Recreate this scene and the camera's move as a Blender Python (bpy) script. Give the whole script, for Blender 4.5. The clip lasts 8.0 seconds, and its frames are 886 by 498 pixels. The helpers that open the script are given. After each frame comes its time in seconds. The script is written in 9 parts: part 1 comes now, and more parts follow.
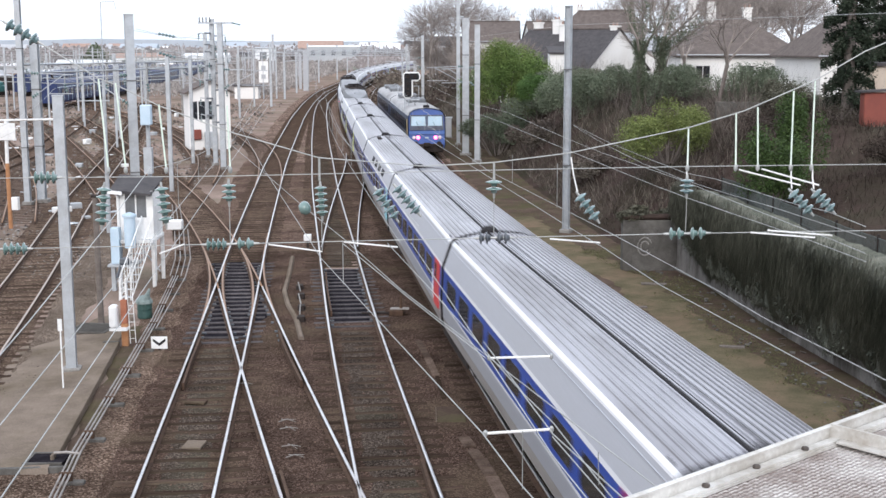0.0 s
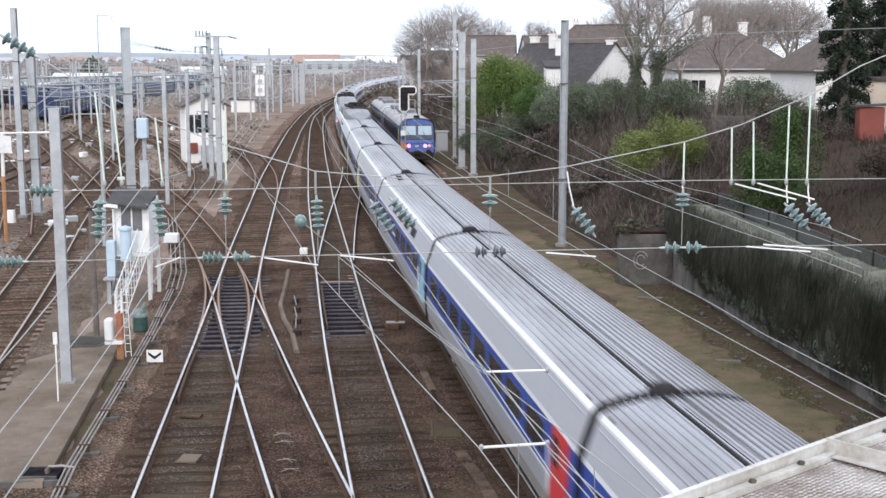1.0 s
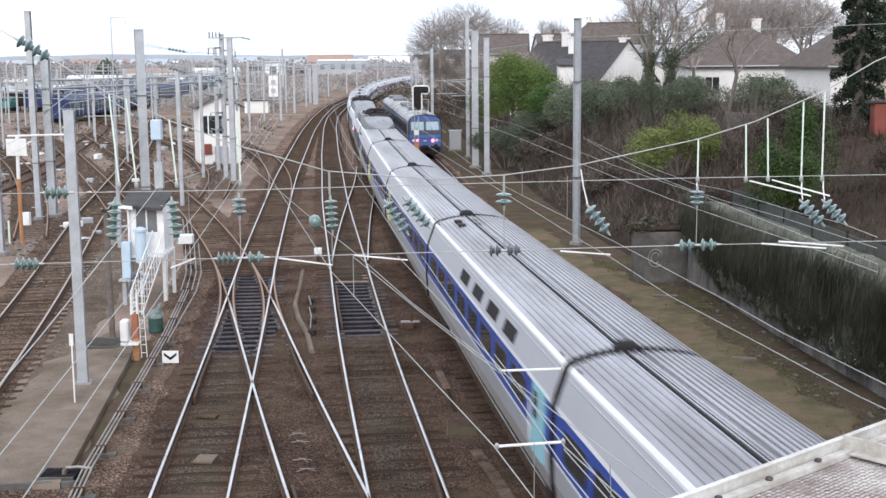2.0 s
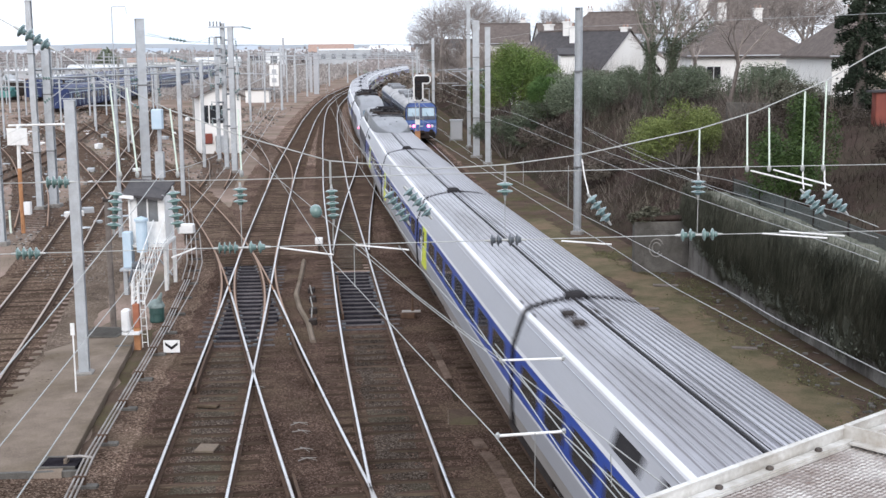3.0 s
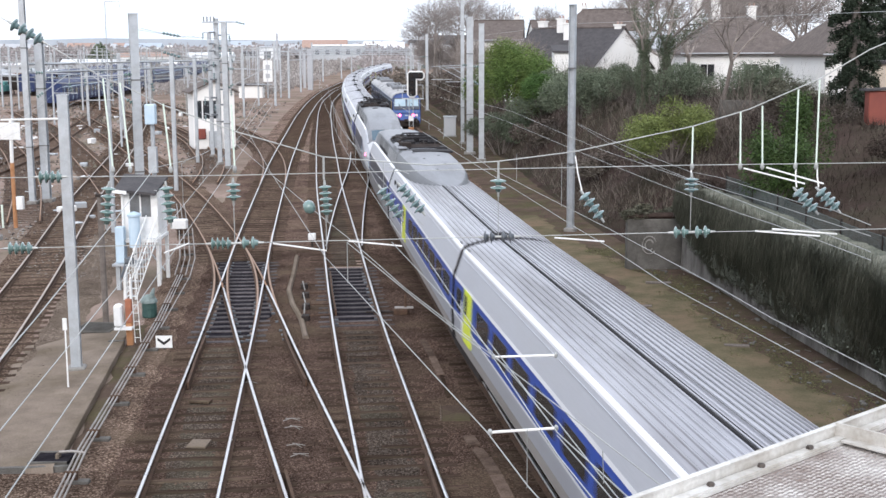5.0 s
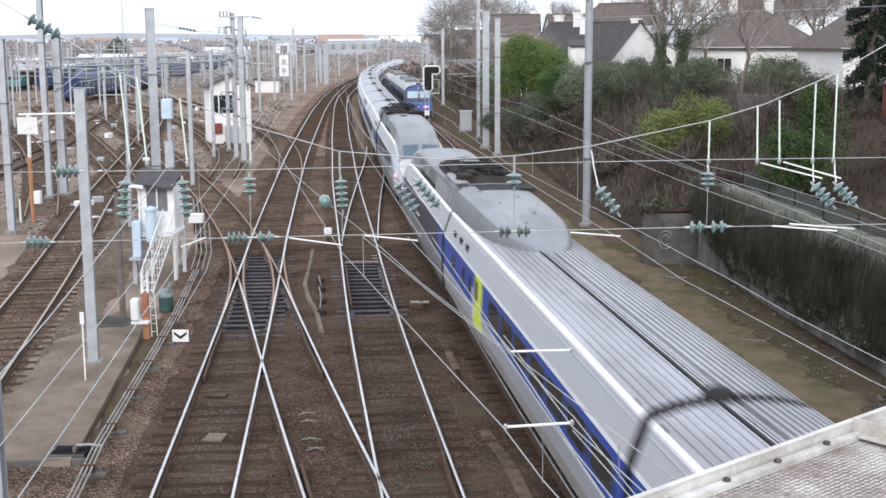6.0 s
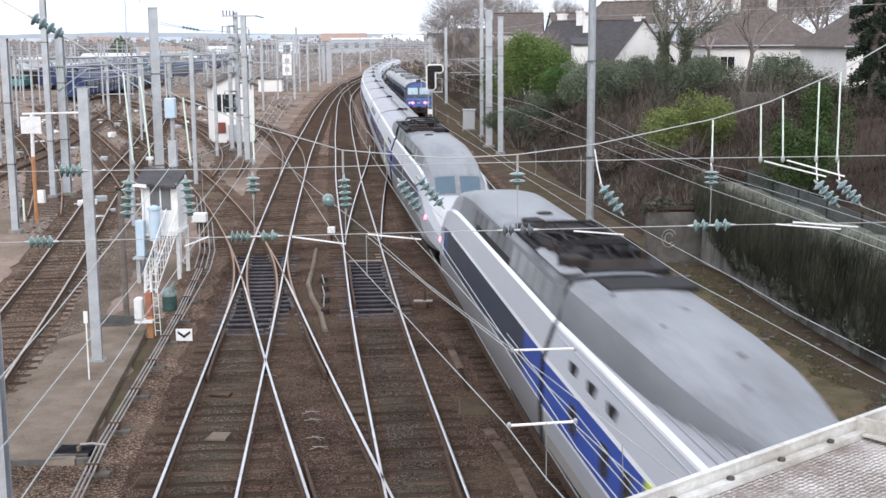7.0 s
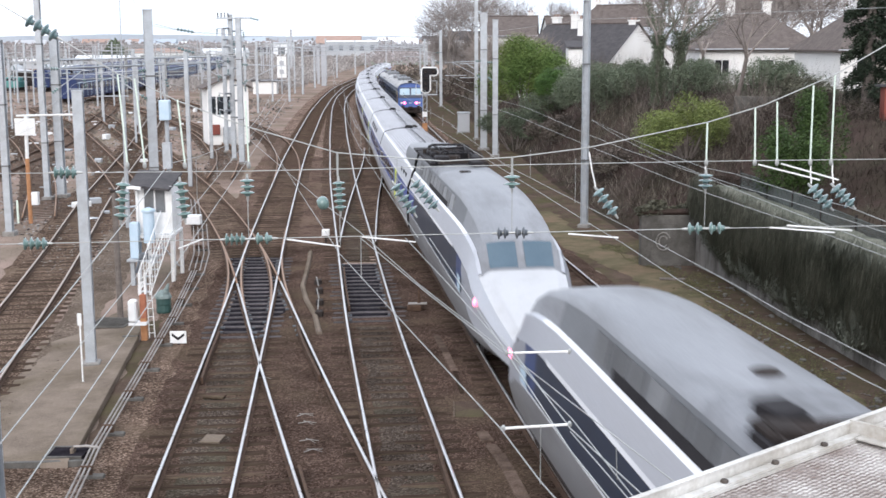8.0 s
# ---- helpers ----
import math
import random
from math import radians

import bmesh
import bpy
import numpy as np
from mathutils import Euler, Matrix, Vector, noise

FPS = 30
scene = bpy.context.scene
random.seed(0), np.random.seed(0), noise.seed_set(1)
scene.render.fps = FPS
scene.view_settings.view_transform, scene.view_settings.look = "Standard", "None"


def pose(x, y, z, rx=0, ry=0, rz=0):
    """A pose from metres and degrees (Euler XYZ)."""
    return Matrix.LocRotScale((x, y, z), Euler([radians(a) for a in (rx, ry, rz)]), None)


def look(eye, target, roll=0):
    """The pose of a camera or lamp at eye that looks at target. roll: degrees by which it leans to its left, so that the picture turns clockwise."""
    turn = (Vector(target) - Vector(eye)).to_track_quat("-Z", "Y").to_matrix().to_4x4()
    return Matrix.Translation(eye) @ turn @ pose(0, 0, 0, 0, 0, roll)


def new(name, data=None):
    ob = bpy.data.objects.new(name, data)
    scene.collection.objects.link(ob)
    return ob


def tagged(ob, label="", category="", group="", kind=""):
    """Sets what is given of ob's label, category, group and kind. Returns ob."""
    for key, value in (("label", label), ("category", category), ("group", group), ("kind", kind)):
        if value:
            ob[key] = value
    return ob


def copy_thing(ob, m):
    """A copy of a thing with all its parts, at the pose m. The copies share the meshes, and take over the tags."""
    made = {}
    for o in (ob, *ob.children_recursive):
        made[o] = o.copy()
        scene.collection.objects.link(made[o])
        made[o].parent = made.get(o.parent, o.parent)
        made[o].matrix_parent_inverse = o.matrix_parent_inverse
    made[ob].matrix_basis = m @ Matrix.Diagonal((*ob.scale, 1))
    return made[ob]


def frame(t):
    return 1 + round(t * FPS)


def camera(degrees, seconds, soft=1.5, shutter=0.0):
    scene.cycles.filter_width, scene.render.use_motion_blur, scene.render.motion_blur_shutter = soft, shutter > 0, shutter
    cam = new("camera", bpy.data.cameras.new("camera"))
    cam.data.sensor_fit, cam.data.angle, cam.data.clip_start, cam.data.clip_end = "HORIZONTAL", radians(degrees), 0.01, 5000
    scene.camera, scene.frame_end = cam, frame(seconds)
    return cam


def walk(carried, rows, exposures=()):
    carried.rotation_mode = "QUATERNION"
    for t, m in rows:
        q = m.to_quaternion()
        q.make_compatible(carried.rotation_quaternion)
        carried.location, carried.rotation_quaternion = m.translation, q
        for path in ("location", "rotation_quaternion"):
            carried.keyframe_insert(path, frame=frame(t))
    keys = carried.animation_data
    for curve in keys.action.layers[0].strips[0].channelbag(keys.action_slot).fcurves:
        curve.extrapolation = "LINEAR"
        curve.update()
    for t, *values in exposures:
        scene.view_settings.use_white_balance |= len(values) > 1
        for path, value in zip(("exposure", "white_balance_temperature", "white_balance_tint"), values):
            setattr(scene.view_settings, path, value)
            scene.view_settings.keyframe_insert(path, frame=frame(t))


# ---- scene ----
# Camera: held by hand on a footbridge, 8.35 m above the rails
EYE = 8.35
cam = camera(39.0, 8.0, soft=1.5, shutter=0.75)
TURNS = [  # seconds, yaw, pitch, roll
    (0.0, -0.85, -9.278, 0.155), (0.5, -0.841, -8.949, -0.294), (1.0, -1.017, -8.654, 0.049), (1.5, -0.479, -8.524, 0.548),
    (3.0, -0.387, -9.16, 0.527), (3.5, 0.0, -9.084, 0.4), (4.0, -0.12, -9.244, 0.39), (4.5, -0.772, -9.24, 0.263),
    (6.0, 0.061, -9.573, 0.307), (6.5, 0.392, -9.479, 0.406), (7.0, 0.198, -9.629, 0.409), (7.5, 0.419, -9.723, 0.724),
    (8.0, -0.036, -9.507, 0.27)]
walk(cam, [(t, pose(0, 0, EYE, 90 + p, r, y)) for t, y, p, r in TURNS], exposures=[(0.0, 0.53, 6200, 13), (0.5, 0.50, 6200, 13), (1.0, 0.46, 6200, 13), (1.5, 0.47, 6200, 13), (3.5, 0.48, 6200, 13), (4.0, 0.50, 6200, 13), (4.5, 0.60, 6200, 13), (6.0, 0.52, 6200, 13), (7.0, 0.52, 6200, 13), (7.5, 0.56, 6200, 13), (8.0, 0.60, 6200, 13)])

# ---- light: bright overcast winter sky ----
SUN_UP, SUN_AZ = 30, 185  # degrees above the horizon, clockwise from +y
world = bpy.data.worlds.new("overcast_sky")
scene.world = world
world.use_nodes = True
wn, wl = world.node_tree.nodes, world.node_tree.links
wn.clear()
sky = wn.new("ShaderNodeTexSky")
sky.sky_type = "NISHITA"
sky.sun_disc = False
sky.sun_elevation, sky.sun_rotation = radians(SUN_UP), radians(SUN_AZ)
sky.air_density, sky.dust_density, sky.ozone_density = 1.0, 4.0, 1.0
cloud = wn.new("ShaderNodeTexNoise")
cloud.inputs["Scale"].default_value, cloud.inputs["Detail"].default_value = 2.2, 6
coords = wn.new("ShaderNodeTexCoord")
squash = wn.new("ShaderNodeMapping")
squash.inputs["Scale"].default_value = (1, 1, 5)
ramp = wn.new("ShaderNodeValToRGB")
ramp.color_ramp.elements[0].position, ramp.color_ramp.elements[1].position = 0.35, 0.62
ramp.color_ramp.elements[0].color, ramp.color_ramp.elements[1].color = (5.6, 6.3, 7.0, 1), (9.6, 9.7, 9.8, 1)
blend = wn.new("ShaderNodeMixRGB")
blend.inputs[0].default_value = 0.86
back = wn.new("ShaderNodeBackground")
back.inputs["Strength"].default_value = 0.15
wout = wn.new("ShaderNodeOutputWorld")
wl.new(coords.outputs["Generated"], squash.inputs["Vector"])
wl.new(squash.outputs["Vector"], cloud.inputs["Vector"])
wl.new(cloud.outputs["Fac"], ramp.inputs["Fac"])
wl.new(sky.outputs["Color"], blend.inputs[1])
wl.new(ramp.outputs["Color"], blend.inputs[2])
wl.new(blend.outputs["Color"], back.inputs["Color"])
wl.new(back.outputs["Background"], wout.inputs["Surface"])
sun = new("sun", bpy.data.lights.new("sun", "SUN"))
sun.data.energy, sun.data.angle, sun.data.color = 1.0, radians(25), (1.0, 0.96, 0.9)
sun.matrix_world = look((0, 0, 60), (math.sin(radians(SUN_AZ)) * -60, math.cos(radians(SUN_AZ)) * -60, 60 - 60 * math.tan(radians(SUN_UP))))


# ---- materials ----
def material(name, a, b, scale=3.0, rough=0.7, metal=0.0, bump=0.2, fine=40.0, dirt=None, dirt_amount=0.5, dirt_scale=0.6, random_value=0.0, island=0.0, coat=0.0, glow=None, stretch=(1, 1, 1), spec=0.5):
    """Two base colours mixed by noise at one size, a finer grain in the relief, and stains of a third colour."""
    m = bpy.data.materials.new(name)
    m.use_nodes = True
    n, l = m.node_tree.nodes, m.node_tree.links
    bsdf = n["Principled BSDF"]
    tc, mp = n.new("ShaderNodeTexCoord"), n.new("ShaderNodeMapping")
    mp.inputs["Scale"].default_value = stretch
    l.new(tc.outputs["Object"], mp.inputs["Vector"])
    big, small = n.new("ShaderNodeTexNoise"), n.new("ShaderNodeTexNoise")
    big.inputs["Scale"].default_value, big.inputs["Detail"].default_value, big.inputs["Roughness"].default_value = scale, 8, 0.65
    small.inputs["Scale"].default_value, small.inputs["Detail"].default_value = fine, 4
    l.new(mp.outputs["Vector"], big.inputs["Vector"])
    l.new(mp.outputs["Vector"], small.inputs["Vector"])
    r = n.new("ShaderNodeValToRGB")
    r.color_ramp.elements[0].position, r.color_ramp.elements[1].position = 0.36, 0.64
    r.color_ramp.elements[0].color, r.color_ramp.elements[1].color = (*a, 1), (*b, 1)
    mixf = n.new("ShaderNodeMath")
    mixf.operation = "MULTIPLY_ADD"
    mixf.inputs[1].default_value = 0.35
    l.new(small.outputs["Fac"], mixf.inputs[0])
    half = n.new("ShaderNodeMath")
    half.operation = "MULTIPLY"
    half.inputs[1].default_value = 0.65
    l.new(big.outputs["Fac"], half.inputs[0])
    l.new(half.outputs[0], mixf.inputs[2])
    l.new(mixf.outputs[0], r.inputs["Fac"])
    colour = r.outputs["Color"]
    if dirt:
        d, dr, dm = n.new("ShaderNodeTexNoise"), n.new("ShaderNodeValToRGB"), n.new("ShaderNodeMixRGB")
        d.inputs["Scale"].default_value, d.inputs["Detail"].default_value, d.inputs["Roughness"].default_value = dirt_scale, 6, 0.7
        l.new(mp.outputs["Vector"], d.inputs["Vector"])
        dr.color_ramp.elements[0].position, dr.color_ramp.elements[1].position = 0.45, 0.68
        dr.color_ramp.elements[1].color = (dirt_amount,) * 3 + (1,)
        l.new(d.outputs["Fac"], dr.inputs["Fac"])
        l.new(dr.outputs["Color"], dm.inputs[0])
        l.new(colour, dm.inputs[1])
        dm.inputs[2].default_value = (*dirt, 1)
        colour = dm.outputs["Color"]
    if random_value or island:
        hsv = n.new("ShaderNodeHueSaturation")
        rng = n.new("ShaderNodeMapRange")
        amount = random_value or island
        rng.inputs["To Min"].default_value, rng.inputs["To Max"].default_value = 1 - amount, 1 + amount
        if random_value:
            l.new(n.new("ShaderNodeObjectInfo").outputs["Random"], rng.inputs["Value"])
        else:
            l.new(n.new("ShaderNodeNewGeometry").outputs["Random Per Island"], rng.inputs["Value"])
        l.new(rng.outputs["Result"], hsv.inputs["Value"])
        l.new(colour, hsv.inputs["Color"])
        colour = hsv.outputs["Color"]
    l.new(colour, bsdf.inputs["Base Color"])
    bsdf.inputs["Metallic"].default_value = metal
    bsdf.inputs["Specular IOR Level"].default_value = spec
    rr = n.new("ShaderNodeMapRange")
    rr.inputs["To Min"].default_value, rr.inputs["To Max"].default_value = max(0.02, rough - 0.12), min(1.0, rough + 0.12)
    l.new(big.outputs["Fac"], rr.inputs["Value"])
    l.new(rr.outputs["Result"], bsdf.inputs["Roughness"])
    if coat:
        bsdf.inputs["Coat Weight"].default_value = coat
    if bump:
        bp = n.new("ShaderNodeBump")
        bp.inputs["Strength"].default_value, bp.inputs["Distance"].default_value = bump, 0.02
        l.new(small.outputs["Fac"], bp.inputs["Height"])
        l.new(bp.outputs["Normal"], bsdf.inputs["Normal"])
    if glow:
        bsdf.inputs["Emission Color"].default_value = (*glow[:3], 1)
        bsdf.inputs["Emission Strength"].default_value = glow[3]
    return m


def gravel(name, dark, mid, pale, cell=24.0, patch=(0.05, 0.045, 0.03)):
    """Loose stones: a colour for each cell, dark gaps, and broad stains."""
    m = bpy.data.materials.new(name)
    m.use_nodes = True
    n, l = m.node_tree.nodes, m.node_tree.links
    b = n["Principled BSDF"]
    tc, v, r = n.new("ShaderNodeTexCoord"), n.new("ShaderNodeTexVoronoi"), n.new("ShaderNodeValToRGB")
    v.inputs["Scale"].default_value = cell
    l.new(tc.outputs["Object"], v.inputs["Vector"])
    sep = n.new("ShaderNodeSeparateColor")
    l.new(v.outputs["Color"], sep.inputs["Color"])
    r.color_ramp.elements[0].color, r.color_ramp.elements[1].color = (*dark, 1), (*pale, 1)
    e = r.color_ramp.elements.new(0.62)
    e.color = (*mid, 1)
    l.new(sep.outputs["Red"], r.inputs["Fac"])
    gap = n.new("ShaderNodeMapRange")
    gap.inputs["From Min"].default_value, gap.inputs["From Max"].default_value = 0.25, 0.75
    gap.inputs["To Min"].default_value, gap.inputs["To Max"].default_value = 1.0, 0.45
    l.new(v.outputs["Distance"], gap.inputs["Value"])
    big, br = n.new("ShaderNodeTexNoise"), n.new("ShaderNodeMapRange")
    big.inputs["Scale"].default_value, big.inputs["Detail"].default_value = 0.7, 6
    l.new(tc.outputs["Object"], big.inputs["Vector"])
    br.inputs["From Min"].default_value, br.inputs["From Max"].default_value = 0.3, 0.7
    br.inputs["To Min"].default_value, br.inputs["To Max"].default_value = 0.6, 1.35
    l.new(big.outputs["Fac"], br.inputs["Value"])
    both = n.new("ShaderNodeMath")
    both.operation = "MULTIPLY"
    l.new(gap.outputs["Result"], both.inputs[0])
    l.new(br.outputs["Result"], both.inputs[1])
    hsv = n.new("ShaderNodeHueSaturation")
    l.new(r.outputs["Color"], hsv.inputs["Color"])
    l.new(both.outputs[0], hsv.inputs["Value"])
    stain, sr, mx = n.new("ShaderNodeTexNoise"), n.new("ShaderNodeValToRGB"), n.new("ShaderNodeMixRGB")
    stain.inputs["Scale"].default_value, stain.inputs["Detail"].default_value = 0.33, 7
    l.new(tc.outputs["Object"], stain.inputs["Vector"])
    sr.color_ramp.elements[0].position, sr.color_ramp.elements[1].position = 0.5, 0.72
    sr.color_ramp.elements[1].color = (0.6, 0.6, 0.6, 1)
    l.new(stain.outputs["Fac"], sr.inputs["Fac"])
    l.new(sr.outputs["Color"], mx.inputs[0])
    l.new(hsv.outputs["Color"], mx.inputs[1])
    mx.inputs[2].default_value = (*patch, 1)
    l.new(mx.outputs["Color"], b.inputs["Base Color"])
    b.inputs["Roughness"].default_value = 0.95
    b.inputs["Specular IOR Level"].default_value = 0.0
    bp = n.new("ShaderNodeBump")
    bp.inputs["Strength"].default_value, bp.inputs["Distance"].default_value = 0.9, 0.02
    bp.invert = True
    l.new(v.outputs["Distance"], bp.inputs["Height"])
    l.new(bp.outputs["Normal"], b.inputs["Normal"])
    return m


M = {}
M["earth"] = material("earth", (0.125, 0.091, 0.075), (0.35, 0.268, 0.228), 0.14, 0.95, bump=0.7, fine=22, dirt=(0.13, 0.12, 0.085), dirt_amount=0.7, dirt_scale=0.12, spec=0.0)
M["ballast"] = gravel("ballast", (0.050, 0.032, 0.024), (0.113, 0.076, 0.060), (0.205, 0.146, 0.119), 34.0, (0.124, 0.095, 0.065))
M["stone"] = material("stone", (0.061, 0.041, 0.032), (0.127, 0.086, 0.068), 6, 0.95, bump=0.3, fine=60, island=0.4, spec=0.0)
M["path"] = material("path", (0.131, 0.106, 0.086), (0.242, 0.197, 0.161), 0.8, 0.95, bump=0.4, fine=30, dirt=(0.117, 0.095, 0.068), dirt_amount=0.8, dirt_scale=0.5, spec=0.0)
M["sleeper"] = material("sleeper", (0.032, 0.021, 0.017), (0.101, 0.070, 0.055), 3.5, 0.92, bump=0.8, fine=35, dirt=(0.086, 0.081, 0.048), dirt_amount=0.4, dirt_scale=0.9, random_value=0.35, stretch=(0.4, 2.5, 1), spec=0.0)
M["bearer"] = material("bearer", (0.034, 0.030, 0.033), (0.105, 0.093, 0.094), 3.5, 0.7, bump=0.6, fine=35, random_value=0.35, spec=0.08)
M["rail_top"] = material("rail_top", (0.46, 0.455, 0.46), (0.66, 0.655, 0.665), 2, 0.3, 0.9, bump=0.05, dirt=(0.25, 0.18, 0.13), dirt_amount=0.5, dirt_scale=0.3)
M["rail_rust"] = material("rail_rust", (0.05, 0.033, 0.025), (0.115, 0.072, 0.05), 4, 0.85, 0.1, bump=0.3, spec=0.15)
M["rail_brown"] = material("rail_brown", (0.20, 0.115, 0.07), (0.33, 0.21, 0.14), 3, 0.6, 0.3, bump=0.2)
M["galvanised"] = material("galvanised", (0.352, 0.378, 0.405), (0.466, 0.493, 0.519), 2.5, 0.55, 0.35, bump=0.15, dirt=(0.220, 0.202, 0.185), dirt_amount=0.5, dirt_scale=0.8)
M["wire"] = material("wire", (0.30, 0.31, 0.30), (0.45, 0.46, 0.45), 2, 0.5, 0.5, bump=0)
M["wire_dark"] = material("wire_dark", (0.10, 0.10, 0.10), (0.17, 0.17, 0.17), 2, 0.6, 0.3, bump=0)
M["green_glass"] = material("green_glass", (0.085, 0.15, 0.138), (0.17, 0.25, 0.235), 3, 0.15, bump=0.05, coat=0.6)
M["grey_glass"] = material("grey_glass", (0.085, 0.14, 0.145), (0.17, 0.245, 0.25), 3, 0.2, bump=0.05, coat=0.5)
M["rod"] = material("rod", (0.55, 0.66, 0.57), (0.70, 0.78, 0.70), 3, 0.5, bump=0.1)
M["white_paint"] = material("white_paint", (0.70, 0.71, 0.71), (0.82, 0.82, 0.81), 1.5, 0.6, bump=0.15, dirt=(0.45, 0.42, 0.37), dirt_amount=0.5, dirt_scale=1.1)
M["cream_paint"] = material("cream_paint", (0.46, 0.45, 0.425), (0.64, 0.63, 0.605), 2.5, 0.6, bump=0.25, dirt=(0.24, 0.20, 0.15), dirt_amount=0.8, dirt_scale=2.2)
M["tread"] = material("tread", (0.27, 0.235, 0.215), (0.72, 0.71, 0.69), 4.5, 0.6, 0.1, bump=0.6, fine=70, dirt=(0.12, 0.065, 0.045), dirt_amount=1.0, dirt_scale=2.2)
M["bolt_iron"] = material("bolt_iron", (0.06, 0.05, 0.045), (0.12, 0.10, 0.085), 9, 0.7, 0.4, bump=0.2)
M["silver"] = material("silver", (0.365, 0.378, 0.415), (0.45, 0.463, 0.50), 0.7, 0.38, 0.25, bump=0.03, dirt=(0.27, 0.26, 0.26), dirt_amount=0.35, dirt_scale=0.7, stretch=(1, 0.15, 1))
M["roof_silver"] = material("roof_silver", (0.317, 0.317, 0.350), (0.445, 0.445, 0.477), 0.9, 0.42, 0.3, bump=0.05, dirt=(0.137, 0.127, 0.132), dirt_amount=0.75, dirt_scale=0.6, stretch=(1, 0.14, 1))
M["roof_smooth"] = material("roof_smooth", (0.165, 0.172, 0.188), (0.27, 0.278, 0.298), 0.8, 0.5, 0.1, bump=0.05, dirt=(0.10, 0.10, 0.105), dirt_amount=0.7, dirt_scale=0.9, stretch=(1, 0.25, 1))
# White paint of the stripes; on the coach shoulder it paints in a highlight
M["stripe_and_sheen"] = material("stripe_and_sheen", (0.64, 0.65, 0.68), (0.76, 0.765, 0.785), 1, 0.35, 0.05, bump=0.02, stretch=(1, 0.2, 1), dirt=(0.48, 0.48, 0.49), dirt_amount=0.5, dirt_scale=0.8)
M["train_blue"] = material("train_blue", (0.016, 0.055, 0.30), (0.028, 0.085, 0.40), 0.8, 0.35, bump=0.02, coat=0.3, stretch=(1, 0.2, 1))
M["navy"] = material("navy", (0.012, 0.022, 0.045), (0.03, 0.045, 0.075), 0.8, 0.35, bump=0.02, coat=0.2, stretch=(1, 0.3, 1))
M["train_red"] = material("train_red", (0.50, 0.03, 0.035), (0.62, 0.05, 0.05), 1, 0.4, bump=0.02)
M["train_lime"] = material("train_lime", (0.52, 0.60, 0.03), (0.62, 0.68, 0.06), 1, 0.4, bump=0.02)
M["train_teal"] = material("train_teal", (0.22, 0.48, 0.56), (0.32, 0.56, 0.62), 1, 0.4, bump=0.02)
M["train_plum"] = material("train_plum", (0.20, 0.02, 0.12), (0.28, 0.03, 0.17), 1, 0.4, bump=0.02)
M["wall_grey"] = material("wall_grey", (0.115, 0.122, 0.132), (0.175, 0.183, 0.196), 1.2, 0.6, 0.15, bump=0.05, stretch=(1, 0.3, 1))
M["skirt"] = material("skirt", (0.22, 0.20, 0.185), (0.33, 0.31, 0.29), 0.8, 0.6, 0.1, bump=0.05, stretch=(1, 0.2, 1))
M["dark"] = material("dark", (0.012, 0.011, 0.013), (0.032, 0.030, 0.032), 3, 0.7, bump=0.2, spec=0.12)
M["soot"] = material("soot", (0.02, 0.016, 0.015), (0.052, 0.042, 0.038), 3, 0.8, 0.1, bump=0.3, spec=0.15)
M["pane"] = material("pane", (0.012, 0.014, 0.017), (0.03, 0.034, 0.038), 0.8, 0.08, bump=0, coat=0.5)
# Windscreen glass: reflected sky is put into the blue base colour
M["pane_blue"] = material("pane_blue", (0.042, 0.073, 0.103), (0.074, 0.119, 0.156), 0.8, 0.12, bump=0, coat=0.4)
M["tail_lamp"] = material("tail_lamp", (0.8, 0.05, 0.1), (0.9, 0.1, 0.15), 1, 0.3, bump=0, glow=(1.0, 0.12, 0.25, 6))
M["concrete"] = material("concrete", (0.20, 0.19, 0.18), (0.33, 0.32, 0.30), 1.2, 0.9, bump=0.4, dirt=(0.10, 0.09, 0.08), dirt_amount=0.8, dirt_scale=0.9)
M["scrub"] = material("scrub", (0.032, 0.023, 0.020), (0.073, 0.053, 0.046), 0.4, 0.95, bump=1.0, fine=9, dirt=(0.040, 0.044, 0.027), dirt_amount=0.7, dirt_scale=0.14, spec=0.0)
M["grass"] = material("grass", (0.081, 0.074, 0.045), (0.168, 0.140, 0.092), 0.9, 0.95, bump=0.9, fine=25, dirt=(0.174, 0.123, 0.087), dirt_amount=0.9, dirt_scale=0.45, spec=0.0)
M["bark"] = material("bark", (0.10, 0.085, 0.075), (0.19, 0.165, 0.15), 4, 0.95, bump=0.6, fine=30, spec=0.15)
M["twig"] = material("twig", (0.172, 0.146, 0.132), (0.287, 0.253, 0.230), 2, 0.95, bump=0, island=0.3, spec=0.15)
M["leaf_bright"] = material("leaf_bright", (0.093, 0.129, 0.038), (0.245, 0.259, 0.093), 0.5, 0.6, bump=0, island=0.4, dirt=(0.071, 0.122, 0.043), dirt_amount=0.8, dirt_scale=0.5, spec=0.1)
M["leaf_mid"] = material("leaf_mid", (0.028, 0.055, 0.016), (0.062, 0.095, 0.03), 1.3, 0.6, bump=0, island=0.4, spec=0.15)
M["leaf_dark"] = material("leaf_dark", (0.095, 0.118, 0.083), (0.185, 0.214, 0.148), 0.5, 0.75, bump=0, island=0.3, spec=0.1)
M["leaf_ivy"] = material("leaf_ivy", (0.065, 0.066, 0.050), (0.14, 0.135, 0.10), 0.7, 0.75, bump=0, island=0.4, spec=0.1)
